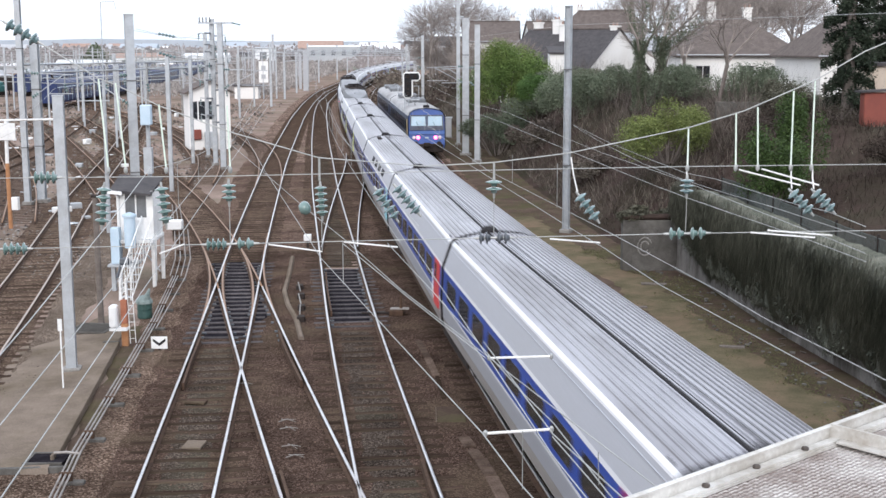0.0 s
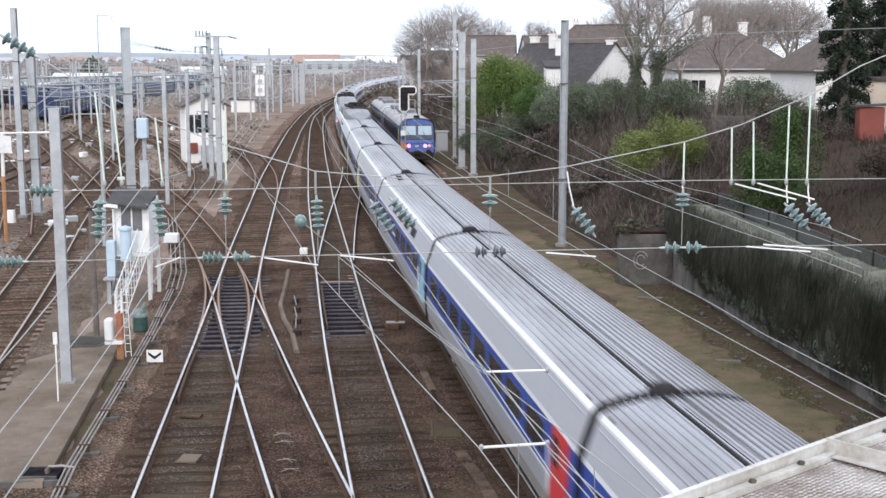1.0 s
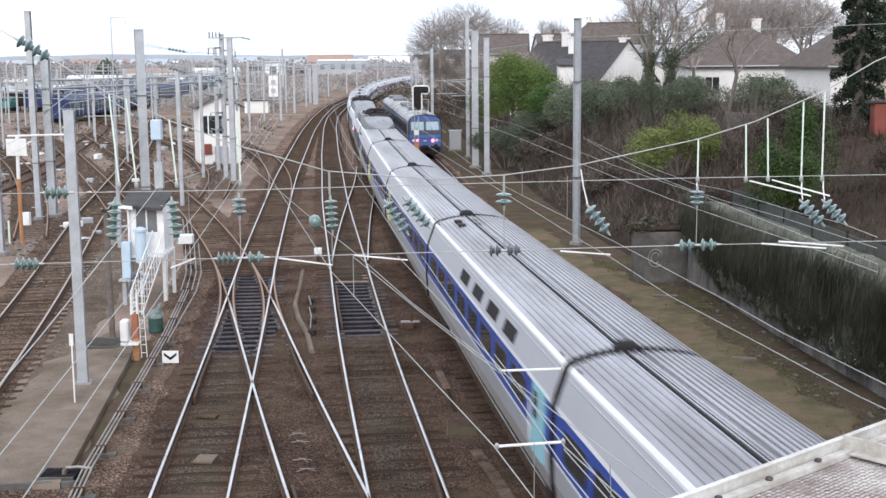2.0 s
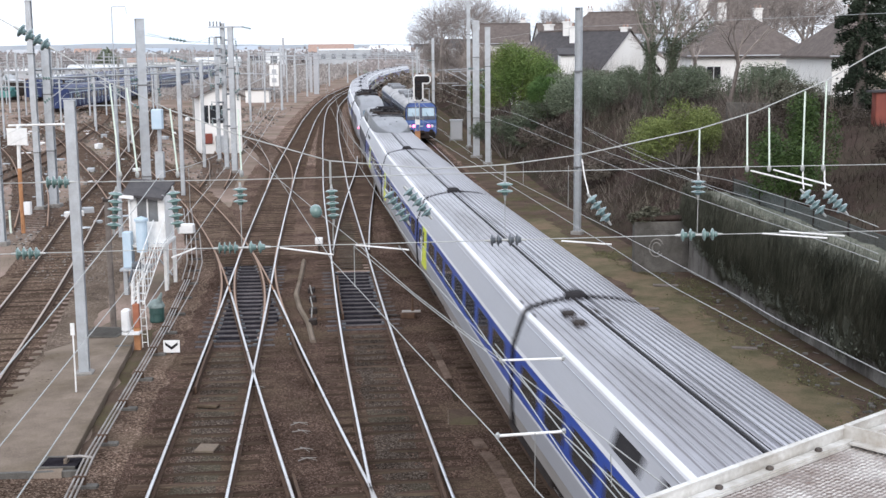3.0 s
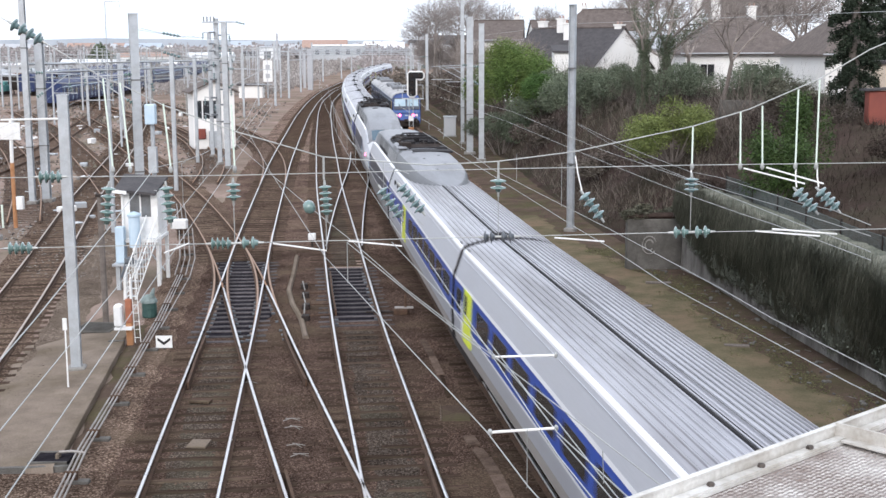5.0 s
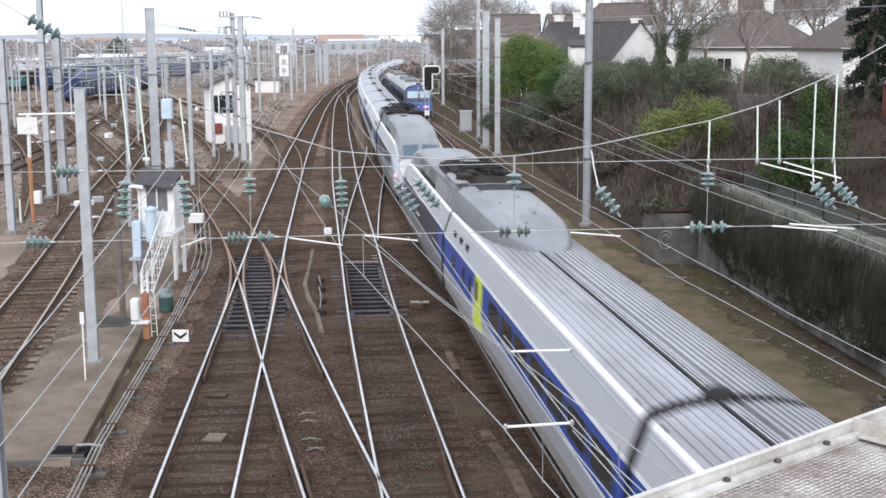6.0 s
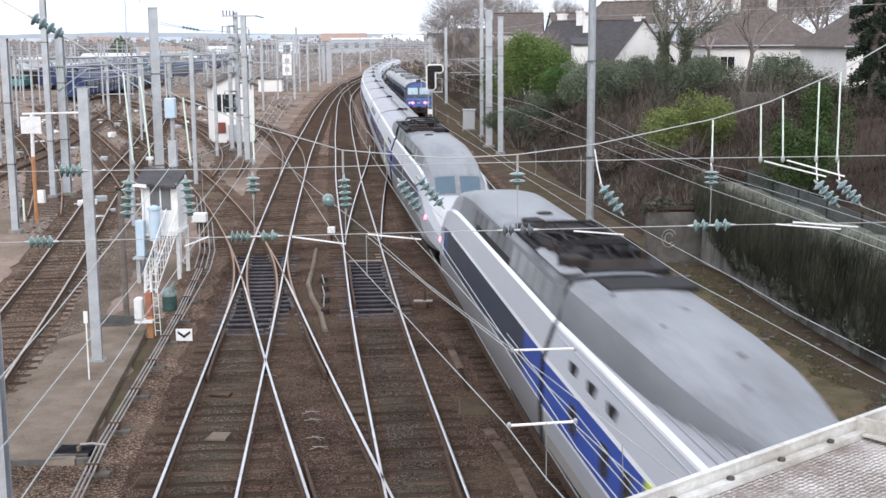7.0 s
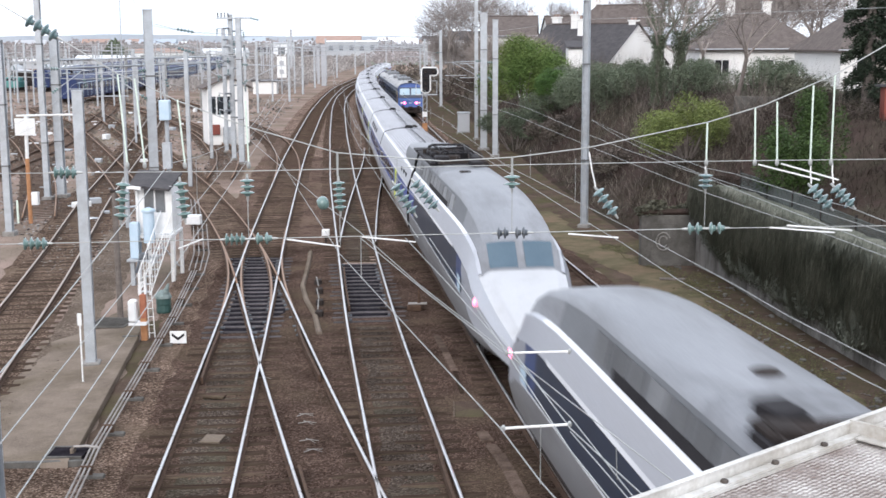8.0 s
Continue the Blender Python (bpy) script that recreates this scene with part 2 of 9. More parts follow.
M["twig_dry"] = material("twig_dry", (0.074, 0.061, 0.053), (0.161, 0.133, 0.117), 0.3, 0.9, bump=0, island=0.45, spec=0.1, dirt=(0.123, 0.117, 0.086), dirt_amount=0.8, dirt_scale=0.15)
# Stalks of the near bank: the trees' shade is put into this colour
M["twig_shaded"] = material("twig_shaded", (0.029, 0.022, 0.019), (0.061, 0.048, 0.040), 0.3, 0.9, bump=0, island=0.3, spec=0.05, dirt=(0.043, 0.041, 0.029), dirt_amount=0.8, dirt_scale=0.2)
M["render_beige"] = material("render_beige", (0.46, 0.385, 0.31), (0.58, 0.50, 0.42), 0.8, 0.85, bump=0.2, dirt=(0.36, 0.30, 0.24), dirt_amount=0.5, dirt_scale=0.5)
M["render_white"] = material("render_white", (0.72, 0.71, 0.69), (0.82, 0.81, 0.79), 0.8, 0.85, bump=0.2, dirt=(0.55, 0.52, 0.47), dirt_amount=0.4, dirt_scale=0.4)
M["slate"] = material("slate", (0.044, 0.041, 0.045), (0.090, 0.084, 0.085), 2, 0.7, bump=0.4, fine=12, random_value=0.1, spec=0.15)
M["tile_brown"] = material("tile_brown", (0.079, 0.064, 0.059), (0.151, 0.127, 0.115), 2, 0.8, bump=0.4, fine=12, spec=0.15)
M["tile_red"] = material("tile_red", (0.27, 0.185, 0.15), (0.38, 0.27, 0.225), 1, 0.85, bump=0.2)
M["red_oxide"] = material("red_oxide", (0.154, 0.035, 0.027), (0.224, 0.059, 0.038), 1.5, 0.7, bump=0.2)
M["orange_rust"] = material("orange_rust", (0.30, 0.13, 0.055), (0.46, 0.24, 0.115), 4, 0.8, bump=0.3)
M["drum_green"] = material("drum_green", (0.02, 0.055, 0.05), (0.04, 0.09, 0.08), 3, 0.5, bump=0.1)
M["steel_blue"] = material("steel_blue", (0.38, 0.50, 0.60), (0.50, 0.60, 0.68), 2, 0.55, bump=0.1)
M["coach_blue"] = material("coach_blue", (0.010, 0.020, 0.075), (0.022, 0.040, 0.115), 0.6, 0.55, bump=0.05, dirt=(0.03, 0.03, 0.05), dirt_amount=0.5, dirt_scale=0.5, random_value=0.2, spec=0.3)
M["loco_green"] = material("loco_green", (0.06, 0.20, 0.19), (0.09, 0.27, 0.25), 0.8, 0.5, bump=0.05)
# Far tones, hill to far_grey: haze is put into these pale base colours
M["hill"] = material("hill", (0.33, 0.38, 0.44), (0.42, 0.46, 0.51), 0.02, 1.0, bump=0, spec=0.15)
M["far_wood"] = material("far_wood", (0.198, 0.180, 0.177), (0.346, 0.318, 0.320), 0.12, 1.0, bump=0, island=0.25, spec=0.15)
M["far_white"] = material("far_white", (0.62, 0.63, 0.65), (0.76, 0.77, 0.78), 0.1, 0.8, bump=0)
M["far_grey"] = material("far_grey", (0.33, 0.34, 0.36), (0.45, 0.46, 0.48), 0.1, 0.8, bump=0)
M["emu_blue"] = material("emu_blue", (0.035, 0.085, 0.30), (0.055, 0.12, 0.38), 0.8, 0.4, bump=0.02)
M["fence_mesh"] = material("fence_mesh", (0.081, 0.096, 0.093), (0.124, 0.143, 0.136), 2, 0.7, 0.0, bump=0.1, spec=0.05)
M["leaf_trunk"] = material("leaf_trunk", (0.069, 0.090, 0.057), (0.132, 0.152, 0.103), 1.3, 0.75, bump=0, island=0.35, spec=0.15)
M["dirt"] = material("dirt", (0.06, 0.043, 0.034), (0.125, 0.092, 0.074), 0.9, 0.95, bump=0.6, fine=22, dirt=(0.08, 0.078, 0.038), dirt_amount=0.8, dirt_scale=0.4, spec=0.0)
M["old_concrete"] = material("old_concrete", (0.075, 0.071, 0.066), (0.17, 0.162, 0.15), 1.2, 0.92, bump=0.5, dirt=(0.05, 0.046, 0.04), dirt_amount=0.85, dirt_scale=0.9, spec=0.15)
M["oily"] = material("oily", (0.010, 0.009, 0.011), (0.032, 0.029, 0.034), 3, 1.0, bump=0.8, fine=20, spec=0.0)
M["wall_panel"] = material("wall_panel", (0.12, 0.124, 0.13), (0.23, 0.236, 0.245), 1.2, 0.6, 0.2, bump=0.05, random_value=0.45)
# Shade of the roof's corrugation, put in as a dark grey
M["rib_shade_grey"] = material("rib_shade_grey", (0.10, 0.10, 0.105), (0.16, 0.16, 0.165), 2, 0.7, bump=0)
M["roof_sooty"] = material("roof_sooty", (0.15, 0.155, 0.17), (0.26, 0.268, 0.288), 0.8, 0.55, 0.1, bump=0.05, dirt=(0.022, 0.02, 0.021), dirt_amount=0.95, dirt_scale=0.55, stretch=(1, 0.6, 1))
M["leaf_vine"] = material("leaf_vine", (0.105, 0.115, 0.092), (0.291, 0.291, 0.241), 0.5, 0.8, bump=0, island=0.45, spec=0.1)
M["leaf_hedge"] = material("leaf_hedge", (0.05, 0.10, 0.03), (0.10, 0.17, 0.05), 0.8, 0.6, bump=0, island=0.3, spec=0.15)
M["siding_ballast"] = gravel("siding_ballast", (0.069, 0.048, 0.034), (0.165, 0.114, 0.088), (0.335, 0.249, 0.198), 24.0, (0.174, 0.131, 0.097))
M["sleeper_dusty"] = material("sleeper_dusty", (0.07, 0.05, 0.04), (0.165, 0.122, 0.098), 3.5, 0.92, bump=0.8, fine=35, random_value=0.3, spec=0.0)
# Far scrub, made paler so that its colour carries the haze
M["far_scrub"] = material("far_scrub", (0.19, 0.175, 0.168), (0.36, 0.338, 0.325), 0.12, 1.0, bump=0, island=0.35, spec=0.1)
M["rust_rod"] = material("rust_rod", (0.20, 0.18, 0.165), (0.42, 0.40, 0.38), 3, 0.6, 0.3, bump=0.2, dirt=(0.12, 0.08, 0.06), dirt_amount=0.8, dirt_scale=1.5)
M["vine_mat"] = material("vine_mat", (0.068, 0.076, 0.061), (0.162, 0.165, 0.136), 5, 0.9, bump=1.0, fine=40, dirt=(0.340, 0.323, 0.273), dirt_amount=0.35, dirt_scale=0.7, spec=0.0, stretch=(1, 1, 0.5))
M["tread_sheet"] = material("tread_sheet", (0.15, 0.115, 0.10), (0.46, 0.44, 0.42), 5, 0.65, 0.1, bump=0.6, fine=70, dirt=(0.085, 0.045, 0.03), dirt_amount=1.0, dirt_scale=1.6)
M["field"] = material("field", (0.15, 0.16, 0.13), (0.24, 0.24, 0.20), 0.01, 1.0, bump=0, spec=0.0)
# Ballast far down the line: haze put into its paler colour
M["haze_ballast"] = gravel("haze_ballast", (0.086, 0.059, 0.046), (0.225, 0.156, 0.125), (0.476, 0.351, 0.289), 14.0, (0.218, 0.167, 0.125))
M["pane_grey"] = material("pane_grey", (0.10, 0.105, 0.11), (0.17, 0.175, 0.18), 2.5, 0.15, bump=0, coat=0.4)
# Cab window glass: reflected sky is painted in as pale blue
M["pane_sky"] = material("pane_sky", (0.30, 0.44, 0.54), (0.42, 0.55, 0.64), 0.8, 0.08, bump=0, coat=0.6)
M["emu_side"] = material("emu_side", (0.032, 0.045, 0.085), (0.065, 0.082, 0.13), 0.8, 0.45, bump=0.03, dirt=(0.06, 0.055, 0.055), dirt_amount=0.6, dirt_scale=0.5, stretch=(1, 0.2, 1))
M["emu_roof"] = material("emu_roof", (0.281, 0.277, 0.281), (0.406, 0.402, 0.402), 0.9, 0.6, bump=0.05, dirt=(0.156, 0.148, 0.144), dirt_amount=0.7, dirt_scale=0.7, stretch=(1, 0.25, 1))
M["emu_stripe"] = material("emu_stripe", (0.075, 0.15, 0.40), (0.11, 0.20, 0.48), 1, 0.4, bump=0.02)
M["emu_yellow"] = material("emu_yellow", (0.50, 0.36, 0.17), (0.62, 0.47, 0.25), 1.5, 0.5, bump=0.05)
M["lamp_pink"] = material("lamp_pink", (0.75, 0.62, 0.66), (0.85, 0.75, 0.78), 1, 0.3, bump=0)
M["blue_fade"] = material("blue_fade", (0.035, 0.06, 0.15), (0.07, 0.10, 0.22), 0.8, 0.35, bump=0.02, coat=0.2, stretch=(1, 0.3, 1))
M["brick_red"] = material("brick_red", (0.27, 0.09, 0.05), (0.40, 0.16, 0.09), 4, 0.8, bump=0.3)
M["cover_cloth"] = material("cover_cloth", (0.10, 0.14, 0.135), (0.24, 0.29, 0.28), 6, 0.8, bump=0.4)
M["leaf_fir"] = material("leaf_fir", (0.018, 0.026, 0.018), (0.042, 0.054, 0.036), 0.6, 0.75, bump=0, island=0.4, spec=0.1)
M["leaf_laurel"] = material("leaf_laurel", (0.065, 0.116, 0.034), (0.163, 0.232, 0.070), 0.5, 0.6, bump=0, island=0.4, dirt=(0.186, 0.171, 0.054), dirt_amount=0.5, dirt_scale=0.4, spec=0.1)
# Paler than the near twigs: haze put into the colour
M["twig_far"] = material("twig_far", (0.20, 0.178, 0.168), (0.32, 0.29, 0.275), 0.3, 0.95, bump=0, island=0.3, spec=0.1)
M["grime_ballast"] = gravel("grime_ballast", (0.043, 0.033, 0.026), (0.098, 0.076, 0.062), (0.200, 0.163, 0.135), 34.0, (0.106, 0.098, 0.069))
# Ballast of the middle distance, a step paler
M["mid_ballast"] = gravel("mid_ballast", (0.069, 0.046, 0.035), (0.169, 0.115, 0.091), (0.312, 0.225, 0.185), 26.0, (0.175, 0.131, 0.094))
M["winch_grey"] = material("winch_grey", (0.07, 0.08, 0.095), (0.16, 0.175, 0.19), 5, 0.5, 0.3, bump=0.2)
M["skirt_grey"] = material("skirt_grey", (0.20, 0.20, 0.205), (0.30, 0.30, 0.305), 0.8, 0.5, 0.15, bump=0.05, dirt=(0.13, 0.12, 0.11), dirt_amount=0.6, dirt_scale=0.7, stretch=(1, 0.2, 1))
M["nose_silver"] = material("nose_silver", (0.410, 0.418, 0.435), (0.508, 0.512, 0.529), 1.2, 0.38, 0.15, bump=0.02, dirt=(0.312, 0.312, 0.316), dirt_amount=0.6, dirt_scale=1.2)
M["wall_concrete"] = material("wall_concrete", (0.13, 0.122, 0.112), (0.30, 0.285, 0.265), 1.6, 0.92, bump=0.5, dirt=(0.06, 0.052, 0.045), dirt_amount=0.9, dirt_scale=1.1, spec=0.1, stretch=(1, 1, 0.25))
M["moss"] = material("moss", (0.072, 0.078, 0.039), (0.163, 0.159, 0.081), 1.3, 0.9, bump=0, island=0.45, spec=0.0)
M["trodden"] = gravel("trodden", (0.105, 0.080, 0.063), (0.205, 0.160, 0.128), (0.325, 0.262, 0.215), 30.0, (0.150, 0.118, 0.090))
M["leaf_hanging"] = material("leaf_hanging", (0.075, 0.086, 0.068), (0.184, 0.194, 0.156), 0.6, 0.85, bump=0, island=0.3, spec=0.05)
M["rail_dull"] = material("rail_dull", (0.30, 0.235, 0.195), (0.46, 0.39, 0.34), 3, 0.45, 0.5, bump=0.2)


# ---- mesh helpers ----
class Shape:
    """Gathers vertices and faces of one part."""

    def __init__(self):
        self.v, self.f = [], []

    def add(self, verts, faces):
        k = len(self.v)
        self.v += [tuple(p) for p in verts]
        self.f += [tuple(i + k for i in q) for q in faces]
        return self

    def box(self, x0, x1, y0, y1, z0, z1, m=None, b=0.0):
        """A box with its edges cut by b."""
        if b:
            v = []
            for z, k in ((z0, b), (z0 + b, 0), (z1 - b, 0), (z1, b)):
                v += [(x0 + k + b, y0 + k, z), (x1 - k - b, y0 + k, z), (x1 - k, y0 + k + b, z), (x1 - k, y1 - k - b, z),
                      (x1 - k - b, y1 - k, z), (x0 + k + b, y1 - k, z), (x0 + k, y1 - k - b, z), (x0 + k, y0 + k + b, z)]
            f = [tuple(range(7, -1, -1)), tuple(range(24, 32))]
            for r in range(3):
                f += [(r * 8 + i, r * 8 + (i + 1) % 8, r * 8 + 8 + (i + 1) % 8, r * 8 + 8 + i) for i in range(8)]
        else:
            v = [(x0, y0, z0), (x1, y0, z0), (x1, y1, z0), (x0, y1, z0), (x0, y0, z1), (x1, y0, z1), (x1, y1, z1), (x0, y1, z1)]
            f = [(3, 2, 1, 0), (4, 5, 6, 7), (0, 1, 5, 4), (1, 2, 6, 5), (2, 3, 7, 6), (3, 0, 4, 7)]
        if m is not None:
            v = [m @ Vector(p) for p in v]
        return self.add(v, f)

    def tube(self, points, r, sides=6, caps=True):
        """A round bar along points; r: one radius, or one for each point."""
        pts = [Vector(p) for p in points]
        rs = r if isinstance(r, (list, tuple)) else [r] * len(pts)
        v, f = [], []
        for i, p in enumerate(pts):
            d = (pts[min(i + 1, len(pts) - 1)] - pts[max(i - 1, 0)]).normalized()
            a = d.cross(Vector((0, 0, 1)) if abs(d.z) < 0.9 else Vector((1, 0, 0))).normalized()
            c = d.cross(a)
            for k in range(sides):
                w = 2 * math.pi * k / sides
                v.append(p + (a * math.cos(w) + c * math.sin(w)) * rs[i])
        for i in range(len(pts) - 1):
            f += [(i * sides + k, i * sides + (k + 1) % sides, (i + 1) * sides + (k + 1) % sides, (i + 1) * sides + k) for k in range(sides)]
        if caps:
            f += [tuple(range(sides - 1, -1, -1)), tuple(range((len(pts) - 1) * sides, len(pts) * sides))]
        return self.add(v, f)

    def spin(self, profile, sides=12, m=None):
        """A turned form: profile of (radius, height), round the z axis."""
        v, f = [], []
        for r, z in profile:
            v += [(r * math.cos(2 * math.pi * k / sides), r * math.sin(2 * math.pi * k / sides), z) for k in range(sides)]
        for i in range(len(profile) - 1):
            f += [(i * sides + k, i * sides + (k + 1) % sides, (i + 1) * sides + (k + 1) % sides, (i + 1) * sides + k) for k in range(sides)]
        f += [tuple(range(sides - 1, -1, -1)), tuple(range((len(profile) - 1) * sides, len(profile) * sides))]
        if m is not None:
            v = [m @ Vector(p) for p in v]
        return self.add(v, f)

    def sweep(self, sections, closed=False):
        """A skin through sections of equally many points."""
        n = len(sections[0])
        v = [p for s in sections for p in s]
        f = []
        for i in range(len(sections) - 1):
            f += [(i * n + k, i * n + (k + 1) % n, (i + 1) * n + (k + 1) % n, (i + 1) * n + k) for k in range(n if closed else n - 1)]
        if closed:
            f += [tuple(range(n - 1, -1, -1)), tuple(range((len(sections) - 1) * n, len(sections) * n))]
        return self.add(v, f)

    def mesh(self, name, mat, smooth=False):
        me = bpy.data.meshes.new(name)
        me.from_pydata(self.v, [], self.f)
        me.materials.append(mat)
        if smooth:
            me.polygons.foreach_set("use_smooth", [True] * len(me.polygons))
        me.update()
        return me


def bx(*a, **k):
    return Shape().box(*a, **k)


def tb(points, r, n=8):
    return Shape().tube(points, r, n)


def part(name, shape, mat, parent, label="", smooth=False, kind=""):
    """Links a shape as ONE mesh object under a thing or a part."""
    ob = new(name, shape.mesh(name, M[mat], smooth))
    ob.parent = parent
    return tagged(ob, label=label, kind=kind)


def thing(name, label, category, m=None, group="", kind=""):
    """A top-level Empty, at its base, that will parent parts."""
    ob = new(name)
    ob.empty_display_size = 0.3
    if m is not None:
        ob.matrix_basis = m
    return tagged(ob, label=label, category=category, group=group, kind=kind)


def solid(name, shape, mat, label, category="", group="", kind="", m=None, smooth=False):
    """A top-level thing that is one mesh."""
    ob = new(name, shape.mesh(name, M[mat], smooth))
    if m is not None:
        ob.matrix_basis = m
    return tagged(ob, label=label, category=category, group=group, kind=kind)


class Curve:
    """A line of track on the plan: x as a smooth function of y."""

    def __init__(self, knots):
        ys, xs = np.array([k[0] for k in knots], float), np.array([k[1] for k in knots], float)
        fine = np.arange(ys[0], ys[-1] + 0.01, 0.5)
        raw = np.interp(fine, ys, xs)
        for width in (31, 21):
            pad = np.concatenate([raw[0] + (raw[1] - raw[0]) * np.arange(-width, 0), raw, raw[-1] + (raw[-1] - raw[-2]) * np.arange(1, width + 1)])
            raw = np.convolve(pad, np.ones(width) / width, "same")[width:-width]
        self.y, self.xs = fine, raw
        self.s = np.concatenate([[0], np.cumsum(np.hypot(np.diff(fine), np.diff(raw)))])
        self.s0 = np.interp(0, fine, self.s)

    def x(self, y):
        return float(np.interp(y, self.y, self.xs))

    def slope(self, y):
        return (self.x(y + 1) - self.x(y - 1)) / 2

    def side(self, y, off):
        """The point at off metres to the right of the line."""
        k = self.slope(y)
        n = math.hypot(1, k)
        return self.x(y) + off / n, y - off * k / n

    def at(self, s):
        """The point s metres of track past y = 0."""
        return float(np.interp(s + self.s0, self.s, self.xs)), float(np.interp(s + self.s0, self.s, self.y))


TRACK = {
    "a": Curve([(-60, 2.6), (0, -2.75), (22.6, -4.77), (32.3, -5.63), (39, -6.22), (54, -7.65), (90, -10.73), (147.5, -14.85), (185, -17.0), (225, -18.6), (280, -18.6), (330, -16.6), (400, -11)]),
    "b": Curve([(-20, 8.4), (0, 3.3), (22.5, -2.0), (28.1, -3.2), (32.4, -4.22), (39, -5.6), (45.9, -7.0), (50.5, -8.15), (54, -9.0), (60, -10.6), (71, -13.8), (90, -20), (113, -28), (160, -45)]),
    "c": Curve([(-60, 9.8), (0, 2.25), (23.4, -0.6), (26.3, -0.95), (30.9, -1.5), (38.5, -2.38), (51, -3.58), (54, -3.92), (75, -6.05), (90, -7.35), (111, -9.25), (156, -12.95), (185, -14.9), (225, -16.2), (280, -15.9), (330, -13.6), (400, -8)]),
    "d": Curve([(48, -3.4), (56, -3.8), (62.8, -4.1), (70, -4.3), (76, -4.5), (88, -4.75), (100, -5.5)]),
    "t": Curve([(-60, 15.2), (-20, 9.1), (0, 6.12), (15, 4.07), (26, 2.55), (35, 1.56), (45, 0.47), (54, -0.52), (60, -1.17), (70, -2.13), (90, -3.87), (133, -7.6), (165, -10.0), (200, -11.9), (240, -12.7), (280, -12.2), (330, -9.6), (400, -3.5), (480, 7)]),
    "e": Curve([(14, 8.2), (26, 6.3), (45, 4.25), (60, 2.5), (70, 1.75), (90, 0.55), (110, -1.1), (142, -3.75), (165, -5.9), (200, -7.9), (240, -8.7), (280, -8.2), (330, -5.6), (400, 0.5)]),
    "k": Curve([(70, -9.0), (80, -9.9), (88, -10.8), (100, -12.7), (112, -15.3), (125, -18.7), (150, -27), (190, -42)]),
    "l": Curve([(0, -6.6), (20, -10.1), (30, -11.9), (38.4, -13.25), (50, -15.4), (56.6, -16.7), (66.5, -18.7), (82, -21.3), (100, -24.4), (140, -32), (200, -44)]),
    "m": Curve([(40, -24), (56, -26.5), (70, -28), (100, -31), (150, -40), (220, -56)]),
    "n": Curve([(60, -14.2), (70, -17.6), (82, -21.6), (100, -28), (125, -37), (170, -56)]),
    "o": Curve([(75, -13.6), (90, -15.2), (110, -20), (130, -26.5), (160, -39), (200, -58)]),
    "p": Curve([(58, -19.0), (75, -24), (100, -33), (140, -50)]),
    "q": Curve([(92, -16.2), (110, -20.5), (130, -27), (150, -34.5), (190, -52)]),
    "yard": Curve([(120, -46), (175, -51.7), (209, -52.5), (273, -57), (380, -67), (460, -78)]),
    "yard_far": Curve([(120, -62), (175, -66), (240, -70), (380, -82), (460, -95)]),
}
RAIL_Z = 0.0


def rail_mesh(line, off, y0, y1, width=0.07):
    """A rail: head, web and foot, swept along the line at its offset. Gives head and base as two shapes."""
    step = 1.0 if y1 < 110 else 2.5
    ys = np.arange(y0, y1 + 0.01, step)
    head, base = Shape(), Shape()
    hs, bs = [], []
    for y in ys:
        def p(o, z):
            return (*line.side(y, off + o), z)
        h = width / 2
        hs.append([p(-h, -0.035), p(-h, -0.006), p(-h + 0.012, 0), p(h - 0.012, 0), p(h, -0.006), p(h, -0.035)])
        bs.append([p(-0.075, -0.172), p(-0.075, -0.155), p(-0.012, -0.14), p(-0.012, -0.036), p(0.012, -0.036), p(0.012, -0.14), p(0.075, -0.155), p(0.075, -0.172)])
    head.sweep(hs, True)
    base.sweep(bs, True)
    return head, base


def plank_mesh(length, seed, mat, width=0.25, height=0.15):
    """A worn sleeper with chamfered, slightly uneven edges."""
    rnd = random.Random(seed)
    s = Shape()
    a, b = length / 2, width / 2
    xs = np.linspace(-a, a, 6)
    secs = []
    for x in xs:
        w, t = b + rnd.uniform(-0.02, 0.012), rnd.uniform(-0.016, 0.006)
        secs.append([(x, -w, -height), (x, -w, -0.02 + t), (x, -w + 0.025, t), (x, w - 0.025, t), (x, w, -0.02 + t), (x, w, -height)])
    s.sweep(secs, True)
    return s.mesh("sleeper", M[mat])


SLEEPERS = [plank_mesh(2.6, k, "sleeper") for k in range(6)]
DUSTY = [plank_mesh(2.6, k + 40, "sleeper_dusty") for k in range(4)]
BEARERS = [plank_mesh(2.3, k + 20, "bearer", 0.22) for k in range(4)]


